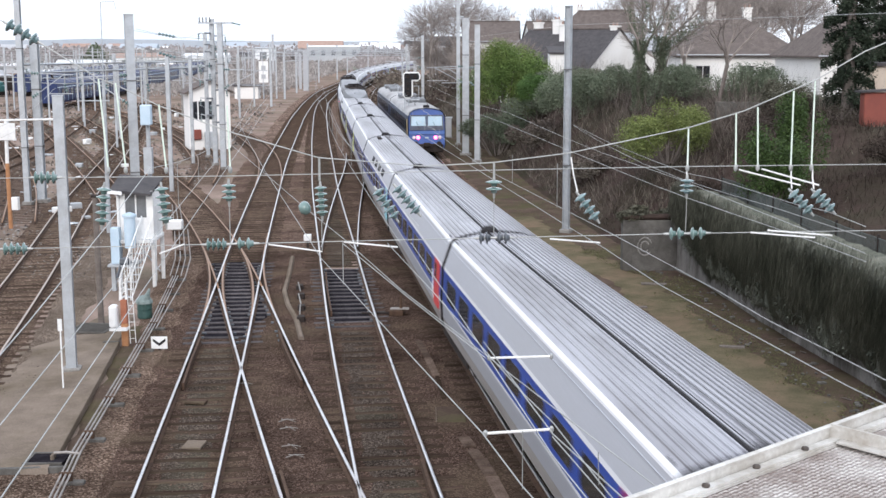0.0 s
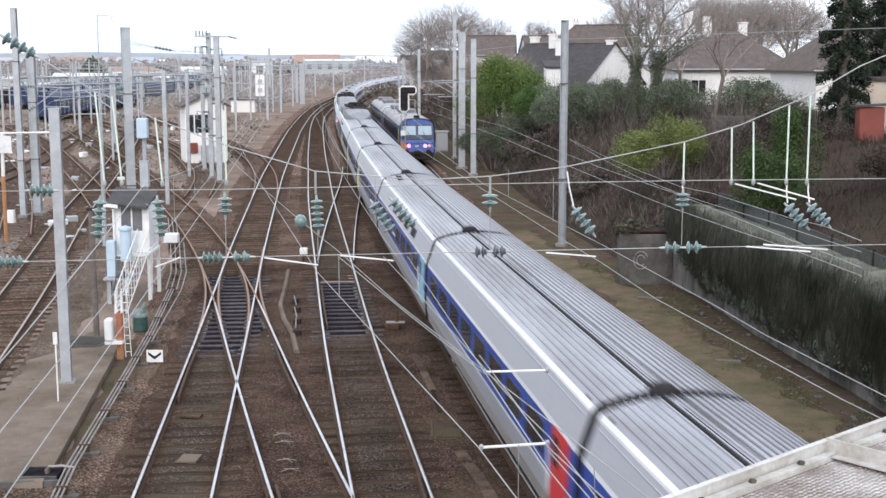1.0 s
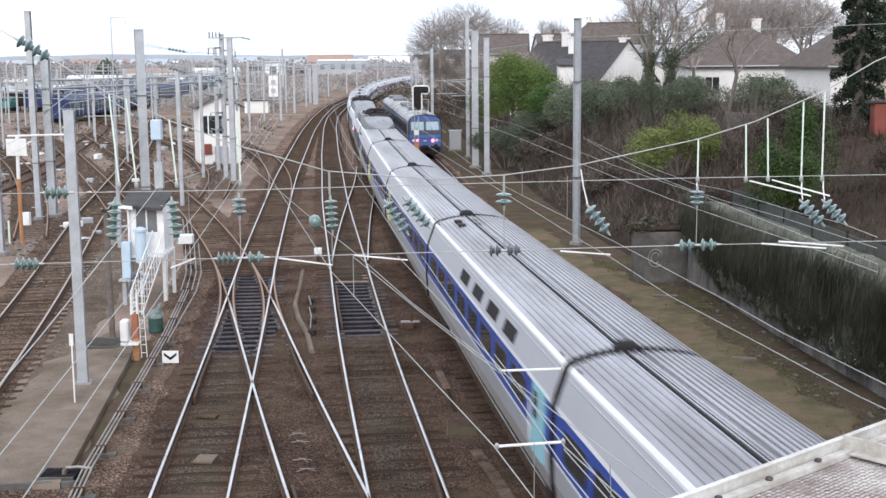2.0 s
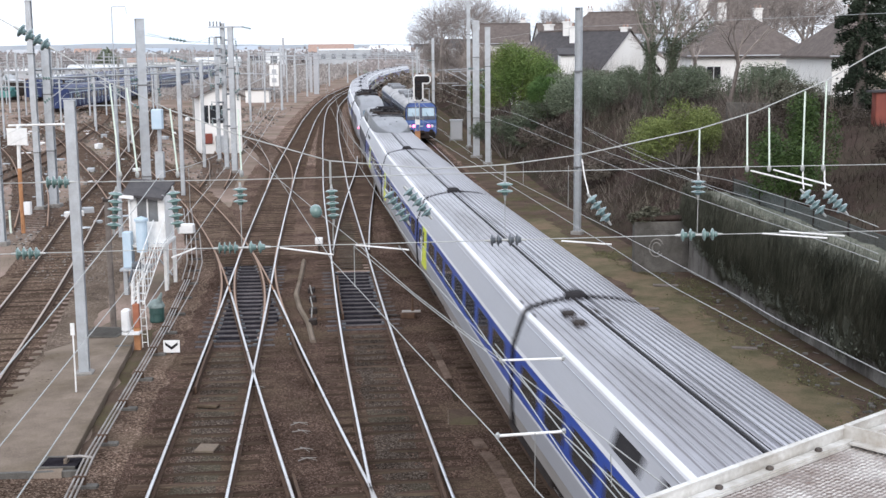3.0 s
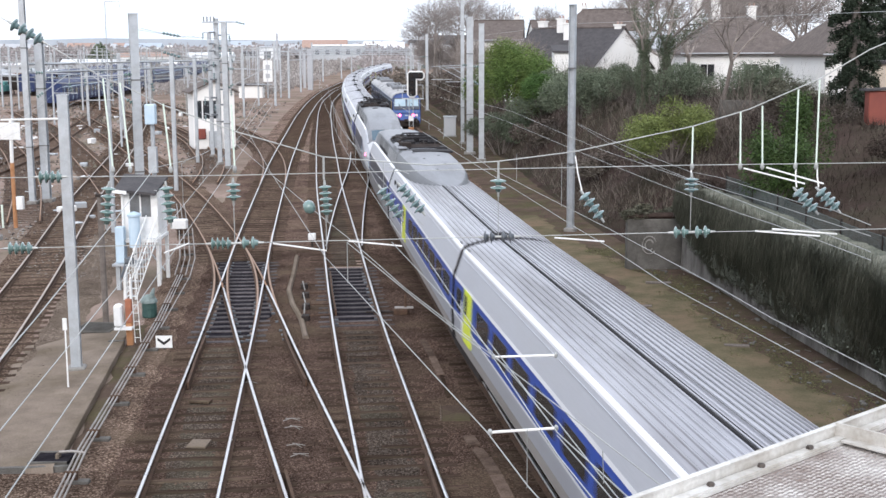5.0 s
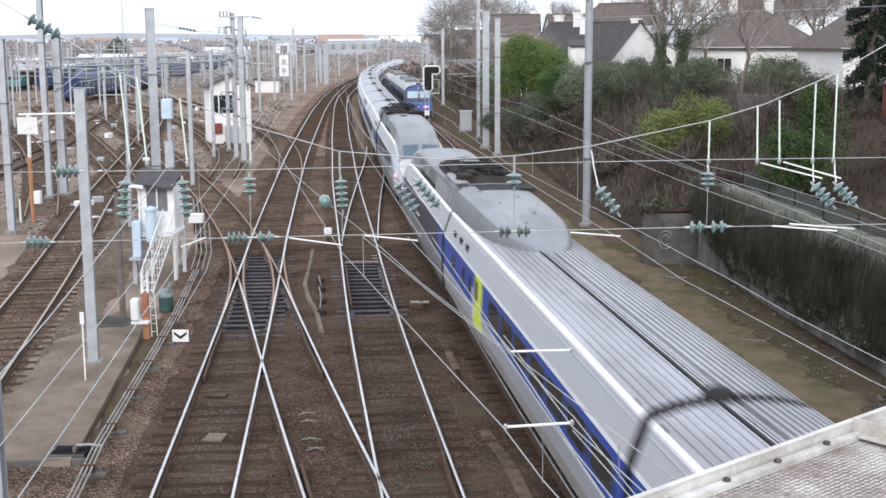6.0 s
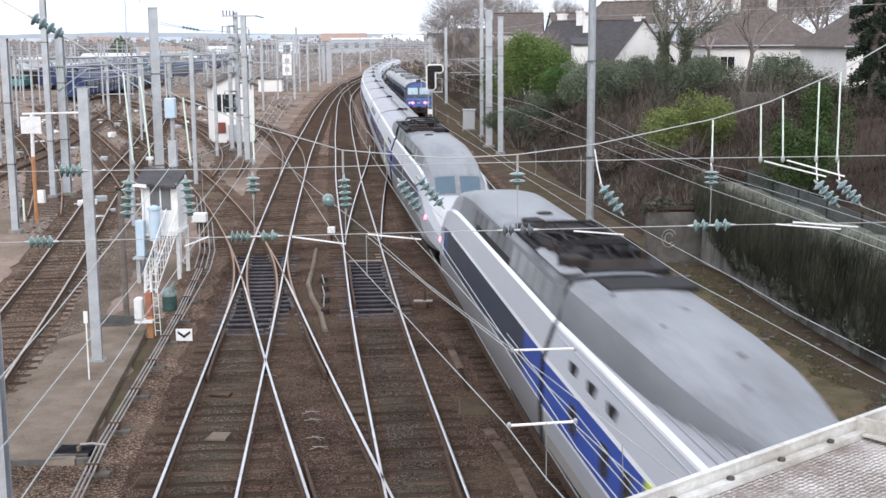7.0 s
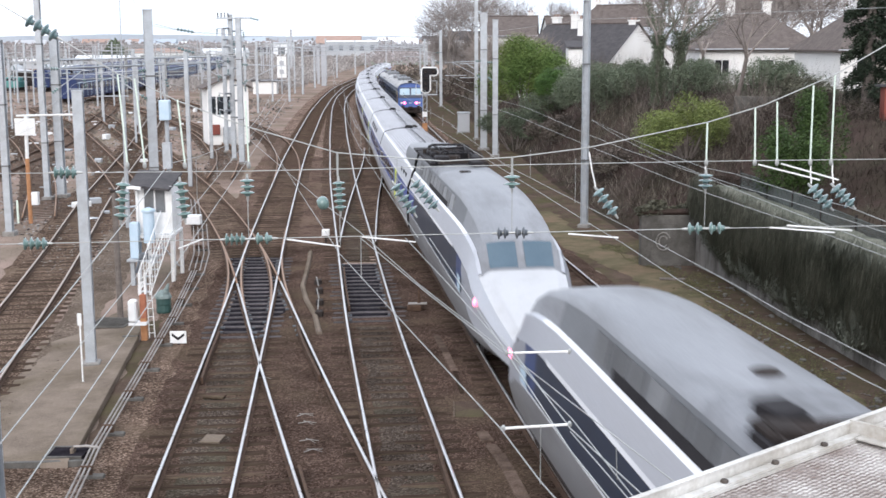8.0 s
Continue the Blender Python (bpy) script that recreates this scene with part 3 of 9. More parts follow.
def railway(key, label, y0, y1, pieces_to, top="rail_top", spacing=0.66, skip=None, bearers=None, drop=0.0, width=0.062, dusty=False):
    """A track > two rails (> foot), each near sleeper, and the far ones joined."""
    line = TRACK[key]
    t = thing("railway_track", label, "railway track", kind="structure")
    for off in (-0.7525, 0.7525):
        head, base = rail_mesh(line, off, y0, y1, width)
        r = part("rail", head, top, t, "worn steel running rail", True)
        part("rail_foot", base, "rail_rust", r, "rusty web and foot of the rail")
    rnd = random.Random(key)
    rest = Shape()
    y = y0
    while y < y1:
        gap = spacing * rnd.uniform(0.95, 1.05)
        y += gap / math.hypot(1, line.slope(y))
        if skip and skip[0] < y < skip[1]:
            continue
        x, ang = line.x(y), math.atan(line.slope(y))
        m = Matrix.Translation((x + rnd.uniform(-0.05, 0.05), y, -0.172 - drop)) @ Matrix.Rotation(-ang + rnd.uniform(-0.012, 0.012), 4, "Z")
        inside = bearers and bearers[0] < y < bearers[1]
        if y < pieces_to:
            ob = new("sleeper", rnd.choice(BEARERS if inside else DUSTY if dusty else SLEEPERS))
            ob.parent = t
            ob.matrix_basis = m
        else:
            rest.box(-1.3, 1.3, -0.125, 0.125, -0.1, 0.0, m)
    if rest.v:
        part("far_sleepers", rest, "sleeper_dusty" if dusty else "sleeper", t, "row of worn timber sleepers", kind="stuff")
    return t


# ---- the ground, the ballast, the embankment ----
FOOT_Y = [-80, 22, 31, 37, 45, 47.5, 51, 57, 75, 92, 110, 160, 220, 300, 400, 3000]
FOOT_X = [13.5, 11.95, 11.3, 10.65, 10.15, 9.6, 8.6, 7.7, 6.4, 5.6, 4.3, 1.6, -2.8, -2.5, 6, 500]


def foot(y):
    return float(np.interp(y, FOOT_Y, FOOT_X))


def bank(u, y):
    """Height of the bank, u metres to the right of its foot."""
    walled = float(np.interp(y, [-80, 46.5, 50], [1, 1, 0]))
    high = float(np.interp(y, [-80, 150, 220, 400, 3000], [5.0, 4.8, 3.0, 1.0, 0]))
    a = 2.45 + (high - 2.45) * min(1, max(0, (u - 0.4) / 10)) if u > 0.3 else 0
    k = min(1, max(0, u / float(np.interp(y, [60, 85, 150, 220], [11, 6.0, 6.0, 11]))))
    b = high * k * k * (3 - 2 * k)
    bumps = 0.25 * noise.noise((u * 0.35, y * 0.3, 1.7)) * min(1, u / 3) if u > 0 else 0
    return a * walled + b * (1 - walled) + bumps


def ground_z(x, y):
    u = x - foot(y)
    return -0.22 + (bank(u, y) if u > 0 else 0)


def build_ground():
    s = Shape()
    ys = list(np.arange(-80, 20, 8)) + list(np.arange(20, 130, 1.5)) + list(np.arange(130, 300, 6)) + [330, 380, 450, 560, 800, 1300, 2200, 4000]
    us = [-4000, -1500, -600, -250, -120, -90, -70, -55] + list(np.arange(-45, 0, 2.5)) + [0, 0.3, 0.45] + list(np.arange(1.2, 14, 1.2)) + [16, 20, 26, 34, 50, 80, 200, 700, 2500, 4000]
    rows = []
    for y in ys:
        row = []
        for u in us:
            z = -0.22 + (bank(u, y) if u > 0 else 0.012 * noise.noise((u * 0.4, y * 0.4, 0.3)))
            row.append((foot(y) + u, y, z))
        rows.append(row)
    s.sweep(rows)
    me = s.mesh("ground", M["earth"], True)
    me.materials.append(M["scrub"])
    n = len(us) - 1
    first = us.index(0)
    for i, p in enumerate(me.polygons):
        p.material_index = 1 if i % n >= first else 0
    tagged(new("ground", me), "bare brown earth of the railway yard, rising into a scrubby bank", "ground", kind="structure")


build_ground()


def kerb_x(y):
    return -7.76 - (y - 26) * 0.1125


def bed(name, left, right, y0, y1, label, lift=0.022, mat="ballast", rough=0.018, cross=10, step=1.0):
    """A strip of loose ground between two edges given as functions of y."""
    s = Shape()
    rows = []
    for y in np.arange(y0, y1 + 0.01, step):
        ragged = 0.1 if mat == "oily" else 0.3
        a, b = left(y) + ragged * noise.noise((7, y * 0.9, 1)), right(y) + ragged * noise.noise((9, y * 0.9, 2))
        row = []
        for i in range(cross + 1):
            x = a + (b - a) * i / cross
            edge = min(i, cross - i) == 0
            low = 0.035 if mat == "ballast" and any(y0 < y < 49.5 and abs(x - TRACK[k].x(y)) < 0.8 for k, y0 in (("a", 36), ("b", 39), ("c", 38.4))) else 0.0
            row.append((x, y, -0.26 if edge else -0.22 + lift - low + rough * noise.noise((x * 1.3, y * 1.3, 4))))
        rows.append(row)
    s.sweep(rows)
    return solid(name, s, mat, label, "ballast bed" if "ballast" in mat else "path", kind="structure", smooth=True)


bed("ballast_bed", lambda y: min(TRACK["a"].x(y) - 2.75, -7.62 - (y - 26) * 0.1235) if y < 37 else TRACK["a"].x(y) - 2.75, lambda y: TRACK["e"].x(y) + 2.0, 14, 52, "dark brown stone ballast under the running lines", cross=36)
# The beds grow paler by steps with distance, haze put into their colour
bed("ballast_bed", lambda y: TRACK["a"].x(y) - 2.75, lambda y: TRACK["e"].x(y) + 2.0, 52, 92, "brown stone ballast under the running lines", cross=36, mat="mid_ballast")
bed("ballast_bed", lambda y: TRACK["a"].x(y) - 2.75, lambda y: TRACK["e"].x(y) + 2.0, 92, 330, "ballast under the far running lines, haze put into its paler colour", cross=36, mat="haze_ballast")
bed("ballast_bed", lambda y: TRACK["l"].x(y) - 2.0, lambda y: TRACK["l"].x(y) + (1.35 if y < 56 else 1.9), 10, 190, "pale brown ballast under a siding", mat="siding_ballast")
bed("ballast_bed", lambda y: TRACK["b"].x(y) - 1.9, lambda y: min(TRACK["b"].x(y) + 1.9, TRACK["a"].x(y) - 1.5), 54, 150, "pale brown ballast under the turnout lines", 0.03, "siding_ballast")
bed("ballast_bed", lambda y: -7.56 - (y - 26) * 0.1235, lambda y: TRACK["a"].x(y) - 1.45, 14, 52, "trodden pale brown ballast between kerb and track", 0.03, "siding_ballast", step=0.5)
for oil_key, oil_end in (("a", 50), ("b", 50), ("c", 48.2)):
    bed("oil_stain", lambda y: TRACK[oil_key].x(y) - 0.82, lambda y: TRACK[oil_key].x(y) + 0.82, {"a": 35.2, "b": 38.0, "c": 37.6}[oil_key], oil_end, "black oily ballast between the point bearers", 0.016, "oily", 0.008, 6)
for dirty_key, dirty_to in (("a", 35), ("c", 37.4), ("c", 0)):
    bed("ballast_bed", lambda y: TRACK[dirty_key].x(y) - 0.66, lambda y: TRACK[dirty_key].x(y) + 0.66, 14 if dirty_to else 48.4, dirty_to or 100, "grimy grey-brown ballast between the rails", 0.03, "grime_ballast", 0.02, 6, 0.5)
bed("dirt_track", lambda y: TRACK["e"].x(y) + 1.3, lambda y: foot(y) + 0.5, 14, 215, "muddy brown dirt track beside the railway", 0.03, "dirt", 0.03, 10)
bed("verge", lambda y: foot(y) - 3.6 + 0.4 * noise.noise((0, y * 0.4, 0)) + 0.25 * noise.noise((2, y * 1.9, 0)), lambda y: foot(y) - 1.7 + 0.6 * noise.noise((5, y * 0.5, 0)) + 0.35 * noise.noise((3, y * 1.7, 0)), 14, 62, "mossy trodden strip of olive grass and mud", 0.06, "grass", 0.05, 10, 0.4)
bed("trodden_ground", lambda y: TRACK["l"].x(y) + 1.2, lambda y: kerb_x(y) - 1.6, 24, 58, "trodden tan gravel between siding and footpath", 0.028, "trodden", 0.015, 8, 0.5)
bed("ballast_bed", lambda y: TRACK["l"].x(y) + 1.2, lambda y: -6.9 - (y - 26) * 0.12, 14, 24.5, "brown ballast before the footpath", 0.034, "siding_ballast", step=0.5)
bed("ballast_bed", lambda y: kerb_x(y) - 0.05, lambda y: kerb_x(y) + 0.52, 24.6, 38, "dark grimy trench beside the kerb", 0.04, "dirt", 0.01, 5, 0.4)


def build_footpath():
    """A raised path that falls from the kerb to the level of the siding."""
    rows = []
    for y in np.arange(24.3, 40.01, 0.35):
        far = max(0.0, (y - 35) / 5)
        row = []
        for k in range(13):
            u = 3.1 * k / 12
            z = -0.05 - 0.155 * (u / 2.6) ** 1.2 - 0.14 * far
            row.append((kerb_x(y) - 0.06 - u, y, z + 0.018 * noise.noise((u * 1.4, y * 0.9, 4))))
        rows.append(row[::-1])
    s = Shape()
    s.sweep([[(p[0], p[1], p[2] - 0.4) for p in rows[0]]] + rows)
    solid("footpath", s, "path", "worn grey-brown footpath beside the sidings", "path", kind="structure", smooth=True)


build_footpath()


def ballast_stones():
    rnd = random.Random(5)
    s = Shape()
    for i in range(15000):
        y = 17 + 60 * rnd.random() ** 1.6
        left, right = TRACK["a"].x(y) - 2.5, TRACK["t"].x(y) - 1.0
        x = rnd.uniform(left, right)
        if 35.2 < y < 50 and min(abs(x - TRACK[k].x(y)) for k in "abc") < 0.95:
            continue
        r = rnd.uniform(0.016, 0.042)
        z = -0.2 + rnd.uniform(-0.015, 0.012)
        e = [(r * rnd.uniform(0.7, 1.3), 0, 0), (0, r * rnd.uniform(0.7, 1.3), 0), (-r * rnd.uniform(0.7, 1.3), 0, 0), (0, -r * rnd.uniform(0.7, 1.3), 0), (0, 0, r * rnd.uniform(0.5, 0.9)), (0, 0, -r)]
        a = rnd.random() * 6.3
        c, d = math.cos(a), math.sin(a)
        s.add([(x + p[0] * c - p[1] * d, y + p[0] * d + p[1] * c, z + p[2]) for p in e],
              [(0, 1, 4), (1, 2, 4), (2, 3, 4), (3, 0, 4), (1, 0, 5), (2, 1, 5), (3, 2, 5), (0, 3, 5)])
    solid("ballast_stones", s, "stone", "loose brown ballast stones between the tracks", "stones", kind="stuff")


ballast_stones()


def loose_gravel():
    """Pebbles and crumbs over the path and the sidings."""
    rnd = random.Random(15)
    for mat, n, label in (("path", 5000, "pale pebbles strewn over the path and sidings"), ("sleeper_dusty", 1800, "dark crumbs strewn over the path and sidings")):
        s = Shape()
        for i in range(n):
            y = 16 + 50 * rnd.random() ** 1.5
            x = rnd.uniform(TRACK["l"].x(y) - 4.5, TRACK["a"].x(y) - 1.6)
            r = rnd.uniform(0.008, 0.02) * (1 + y / 60)
            z = (-0.155 if -10.2 - (y - 26) * 0.17 < x < -8.0 - (y - 26) * 0.125 else -0.19) + rnd.uniform(-0.01, 0.01)
            e = [(r * rnd.uniform(0.7, 1.3), 0, 0), (0, r * rnd.uniform(0.7, 1.3), 0), (-r * rnd.uniform(0.7, 1.3), 0, 0), (0, -r * rnd.uniform(0.7, 1.3), 0), (0, 0, r * 0.7)]
            s.add([(x + p[0], y + p[1], z + p[2]) for p in e], [(0, 1, 4), (1, 2, 4), (2, 3, 4), (3, 0, 4)])
        solid("loose_gravel", s, mat, label, "gravel", kind="stuff")


loose_gravel()
bed("far_ground", lambda y: -900, lambda y: 500, 430, 2900, "grey-green fields and gardens beyond the yard", 0.12, "field", 0.0, 4, 200)


# ---- retaining wall, its vines and fence ----
def wall_x(y):
    return foot(y) - 0.02


def build_wall():
    t = thing("retaining_wall", "stained concrete retaining wall below the bank", "wall", kind="structure")
    ys = np.arange(14, 47.1, 3.0)
    for a, b in zip(ys[:-1], ys[1:]):
        s = Shape()
        s.sweep([[(wall_x(y) - 0.14, y, -0.4), (wall_x(y) - 0.05, y, 2.5), (wall_x(y) + 0.42, y, 2.5), (wall_x(y) + 0.42, y, -0.4)] for y in (a + 0.008, b - 0.008)], True)
        part("wall_panel", s, "wall_concrete", t)
    s = Shape()
    s.sweep([[(wall_x(y) - 0.16, y, 2.5), (wall_x(y) - 0.16, y, 2.62), (wall_x(y) + 0.45, y, 2.62), (wall_x(y) + 0.45, y, 2.5)] for y in ys], True)
    part("coping", s, "old_concrete", t)


def build_culvert():
    t = thing("concrete_portal", "old concrete culvert head with faded paint at the wall's end", "culvert")
    s = Shape()
    s.box(7.5, 9.6, 46.9, 47.3, -0.3, 1.75, b=0.03)
    part("headwall", s, "old_concrete", t)
    s = Shape()
    s.box(7.48, 9.62, 46.87, 47.35, 1.75, 1.95, b=0.08)
    part("turf_cap", s, "scrub", t, "mossy earth on top of the culvert head")
    s = Shape()
    s.box(7.9, 8.85, 46.86, 46.9, -0.25, 1.45)
    part("blocked_opening", s, "old_concrete", t)
    s = Shape()
    for k, r in enumerate((0.34, 0.2)):
        pts = [(8.35 + r * 0.8 * math.cos(w), 46.85, 0.75 + r * math.sin(w)) for w in np.linspace(0.4, 5.6, 14)]
        s.tube(pts, 0.03, 4)
    part("paint_mark", s, "concrete", t, "faded pale painted scrawl")


build_wall()
build_culvert()


def vine_foot(y):
    """Height of the ragged lower edge of the vines."""
    return -0.1 + float(np.interp(y, [14, 26, 34, 43, 45, 46.3], [0.15, 0.2, 0.45, 0.5, 0.9, 1.9])) + 0.3 * noise.noise((y * 0.6, 0, 3)) + 0.22 * noise.noise((y * 2.5, 0, 1))


def vines():
    rnd = random.Random(8)
    mat_body = Shape()
    rows = []
    for y in np.arange(14, 46.3, 0.16):
        low = vine_foot(y) + 0.1
        row = [(wall_x(y) - 0.1, y, low)]
        for k in range(15):
            u = k / 14
            z = low + (2.75 - low) * u
            out = 0.12 + 0.22 * (1 + noise.noise((y * 0.45, z * 0.5, 8))) + 0.26 * math.sin(math.pi * (0.12 + 0.8 * u)) + 0.09 * noise.noise((y * 1.6, z * 0.9, 2)) + 0.05 * noise.noise((y * 7, z * 1.6, 6))
            row.append((wall_x(y) - out, y, z))
        for k in range(1, 4):
            x = wall_x(y) + k * 0.3
            row.append((x, y, max(2.78, ground_z(x, y) + 0.06) + 0.22 * (0.6 + noise.noise((y * 0.5, k * 0.4, 6))) + 0.06 * noise.noise((x * 4, y * 4, 1))))
        rows.append(row)
    mat_body.sweep(rows)
    solid("ivy_mat", mat_body, "vine_mat", "thick mat of grey-green ivy and dead grass over the wall", "vines", kind="stuff", smooth=True)
    s = Shape()
    for i in range(60000):
        y = rnd.uniform(15, 46.3)
        top = 2.85 + rnd.uniform(-0.1, 0.6)
        low = vine_foot(y) + 0.35 * rnd.random() + 0.15
        z = rnd.uniform(low, top)
        x = wall_x(y) - 0.12 - 0.22 * (1 + noise.noise((y * 0.45, min(z, 2.7) * 0.5, 8))) - (0.06 + 0.3 * math.sin(min(1, max(0, (z - low) / (top - low))) * 2.6)) * rnd.uniform(0.8, 1.2)
        ln, w = rnd.uniform(0.2, 0.55), rnd.uniform(0.008, 0.02)
        a = rnd.uniform(-0.3, 1.0)
        dx, dy = rnd.uniform(-0.06, 0.03), math.sin(a) * ln * 0.5
        s.add([(x, y - w, z), (x + 0.02, y + w, z), (x + dx, y + dy, z - ln)], [(0, 1, 2)])
    solid("hanging_vines", s, "leaf_vine", "dark ivy and dead grass hanging over the retaining wall", "vines", kind="stuff")
    s = Shape()
    for i in range(26000):
        y = rnd.uniform(15, 46.6)
        z = -0.05 + 3.0 * rnd.random() ** 0.8
        lump = noise.noise((y * 1.1, z * 1.3, 5)) + 0.6 * noise.noise((y * 2.7, z * 2.4, 2))
        if lump < -0.12 or z < vine_foot(y):
            continue
        over = max(0.0, z - 2.6)
        x = wall_x(y) - 0.12 - 0.22 * (1 + noise.noise((y * 0.45, z * 0.5, 8))) - 0.28 * math.sin(math.pi * (0.12 + 0.26 * z)) - 0.16 * lump * rnd.random() + over * 2.4 * rnd.random()
        if over:
            z = max(z, ground_z(x, y) + 0.3 * rnd.random())
        r, a, b = rnd.uniform(0.016, 0.034), rnd.random() * 6.3, rnd.uniform(-0.6, 0.6)
        p, q = (math.sin(b) * r, math.cos(a) * r, math.sin(a) * r), (math.cos(b) * r * 0.5, -math.sin(a) * r * 0.6, math.cos(a) * r * 0.6)
        s.add([(x - p[0], y - p[1], z - p[2]), (x + q[0], y + q[1], z + q[2]), (x + p[0], y + p[1], z + p[2]), (x - q[0], y - q[1], z - q[2])], [(0, 1, 2, 3)])
    solid("ivy_leaves", s, "leaf_hanging", "small dusty ivy leaves in clumps over the wall", "vines", kind="stuff")


vines()


def verge_weeds():
    """Low green weeds in patches along the trodden strip."""
    rnd = random.Random(61)
    s = Shape()
    for i in range(34000):
        y = 18 + 34 * rnd.random() ** 1.2
        x = foot(y) - 0.2 - 3.3 * rnd.random()
        if noise.noise((x * 0.9, y * 0.35, 8)) + 0.5 * noise.noise((x * 3, y * 2, 4)) < -0.25 + 0.5 * abs(foot(y) - 1.6 - x):
            continue
        r = rnd.uniform(0.012, 0.036)
        a = rnd.random() * 6.3
        z = -0.17 + rnd.uniform(-0.02, 0.02)
        dx, dy = math.cos(a) * r, math.sin(a) * r
        s.add([(x - dx, y - dy, z), (x + dy * 0.5, y - dx * 0.5, z + r * 0.7), (x + dx, y + dy, z + r * rnd.random()), (x - dy * 0.5, y + dx * 0.5, z + r * 0.4)], [(0, 1, 2, 3)])
    solid("verge_weeds", s, "moss", "low green weeds and moss in patches on the verge", "weeds", kind="stuff")


verge_weeds()


def fence_z(y):
    return ground_z(wall_x(y) + 1.1, y) - float(np.interp(y, [20, 30, 46], [0.45, 0.32, 0.0]))


def wall_fence():
    t = thing("mesh_fence", "pale weathered sheet fence along the top of the wall", "fence")
    for y in np.arange(20, 46.1, 2.6):
        x = wall_x(y) + 1.1
        z = fence_z(y)
        s = Shape()
        s.box(x - 0.03, x + 0.03, y - 0.03, y + 0.03, z - 0.2, z + 1.15)
        part("post", s, "soot", t)
        if y < 45:
            s = Shape()
            rows = []
            for k in range(9):
                yy = y + 0.03 + (2.54) * k / 8
                xx = wall_x(yy) + 1.1 + (0.012 if k % 2 else -0.012)
                zz = fence_z(yy)
                rows.append([(xx - 0.006, yy, zz + 0.05), (xx - 0.006, yy, zz + 1.05), (xx + 0.006, yy, zz + 1.05), (xx + 0.006, yy, zz + 0.05)])
            for h in (0.08, 0.55, 1.0):
                s.tube([(p[0][0], p[0][1], p[0][2] + h) for p in rows], 0.012, 4)
            for k in range(41):
                yy = y + 0.05 + 2.5 * k / 40
                xx, zz = wall_x(yy) + 1.1, fence_z(yy)
                s.box(xx - 0.004, xx + 0.004, yy - 0.012, yy + 0.012, zz + 0.05, zz + 1.06)
            part("mesh_panel", s, "fence_mesh", t, "weathered grey-green mesh panel")


wall_fence()


# ---- the footbridge: its deck below the camera and the guard screen over the wires ----
def build_bridge():
    ax, ay = 0.70, 4.04  # a point of the screen's outer edge
    d = Vector((0.763, 0.646, 0))
    nrm = Vector((0.646, -0.763, 0))
    z = EYE - 1.56
    t = thing("guard_screen", "rusty white-painted steel guard screen on the side of the footbridge", "guard screen")

    def at(u, v, h=0.0):
        p = Vector((ax, ay, z)) + d * u + nrm * v
        return (p.x, p.y, p.z + h)

    def bar(shape, u0, u1, v0, v1, h0, h1):
        v = [at(u, w, h) for h in (h0, h1) for u, w in ((u0, v0), (u1, v0), (u1, v1), (u0, v1))]
        shape.add(v, [(3, 2, 1, 0), (4, 5, 6, 7), (0, 1, 5, 4), (1, 2, 6, 5), (2, 3, 7, 6), (3, 0, 4, 7)])

    s = Shape()
    bar(s, -3.2, 4.2, 0.0, 0.012, -0.03, 0.045)
    bar(s, -3.2, 4.2, 0.012, 0.07, -0.012, 0.0)
    part("edge_angle", s, "cream_paint", t, "flaking white edge angle")
    s = Shape()
    bar(s, -3.2, 4.2, -0.004, 0.02, 0.046, 0.052)
    part("edge_lip", s, "cream_paint", t)
    s = Shape()
    bar(s, -3.2, 4.2, 0.026, 0.064, 0.001, 0.010)
    part("clamp_strip", s, "cream_paint", t, "bolted white clamp strip")
    for u in (-1.9, 1.19, 2.9):
        s = Shape()
        bar(s, u, u + 0.012, 0.012, 2.2, -0.03, 0.06)
        bar(s, u - 0.05, u, 0.07, 2.2, 0.002, 0.010)
        part("cross_angle", s, "cream_paint", t)
    s = Shape()
    bar(s, -3.2, 4.2, 0.06, 2.2, -0.022, -0.014)
    part("sheet", s, "tread_sheet", t, "rust-stained chequered steel sheet")
    rnd = random.Random(2)
    for u in np.arange(-2.78, 4.1, 0.312):
        s = Shape()
        c = Vector(at(u + rnd.uniform(-0.01, 0.01), 0.046, 0.010))
        s.spin([(0.014, 0), (0.016, 0.004), (0.013, 0.012), (0.006, 0.014)], 6, Matrix.Translation(c))
        part("bolt", s, "bolt_iron", t)
    s = Shape()
    for i, u in enumerate(np.arange(-0.7, 2.6, 0.030)):
        for j, v in enumerate(np.arange(0.082, 1.3, 0.021)):
            w = 0.017 if (i + j) % 2 else 0.006
            a, b = at(u - 0.0155, v - w * 0.5, -0.0135), at(u + 0.0155, v + w * 0.5, -0.0135)
            p, q = Vector(a), Vector(b)
            k = (q - p).normalized().cross(Vector((0, 0, 1))) * 0.0042
            top = (p + q) / 2 + Vector((0, 0, 0.006))
            s.add([p, (p + q) / 2 + k, q, (p + q) / 2 - k, top], [(0, 1, 4), (1, 2, 4), (2, 3, 4), (3, 0, 4)])
    part("tread_ribs", s, "tread", t, kind="stuff")
    s = Shape()
    bar(s, -9, 12, 2.2, 5.5, -0.35, -0.02)
    solid("bridge_deck", s, "concrete", "concrete deck of the footbridge", "deck", kind="structure")


build_bridge()


# ---- the high-speed train ----
CAR, END_CAR, POWER = 18.3, 20.6, 20.8


def band(shape, line, y0, y1, sides=(-1, 1)):
    """A strip of the side, extruded from y0 to y1 on both sides."""
    for sgn in sides:
        shape.sweep([[(sgn * x, y, z) for x, z in line] for y in (y0, y1)])
    return shape


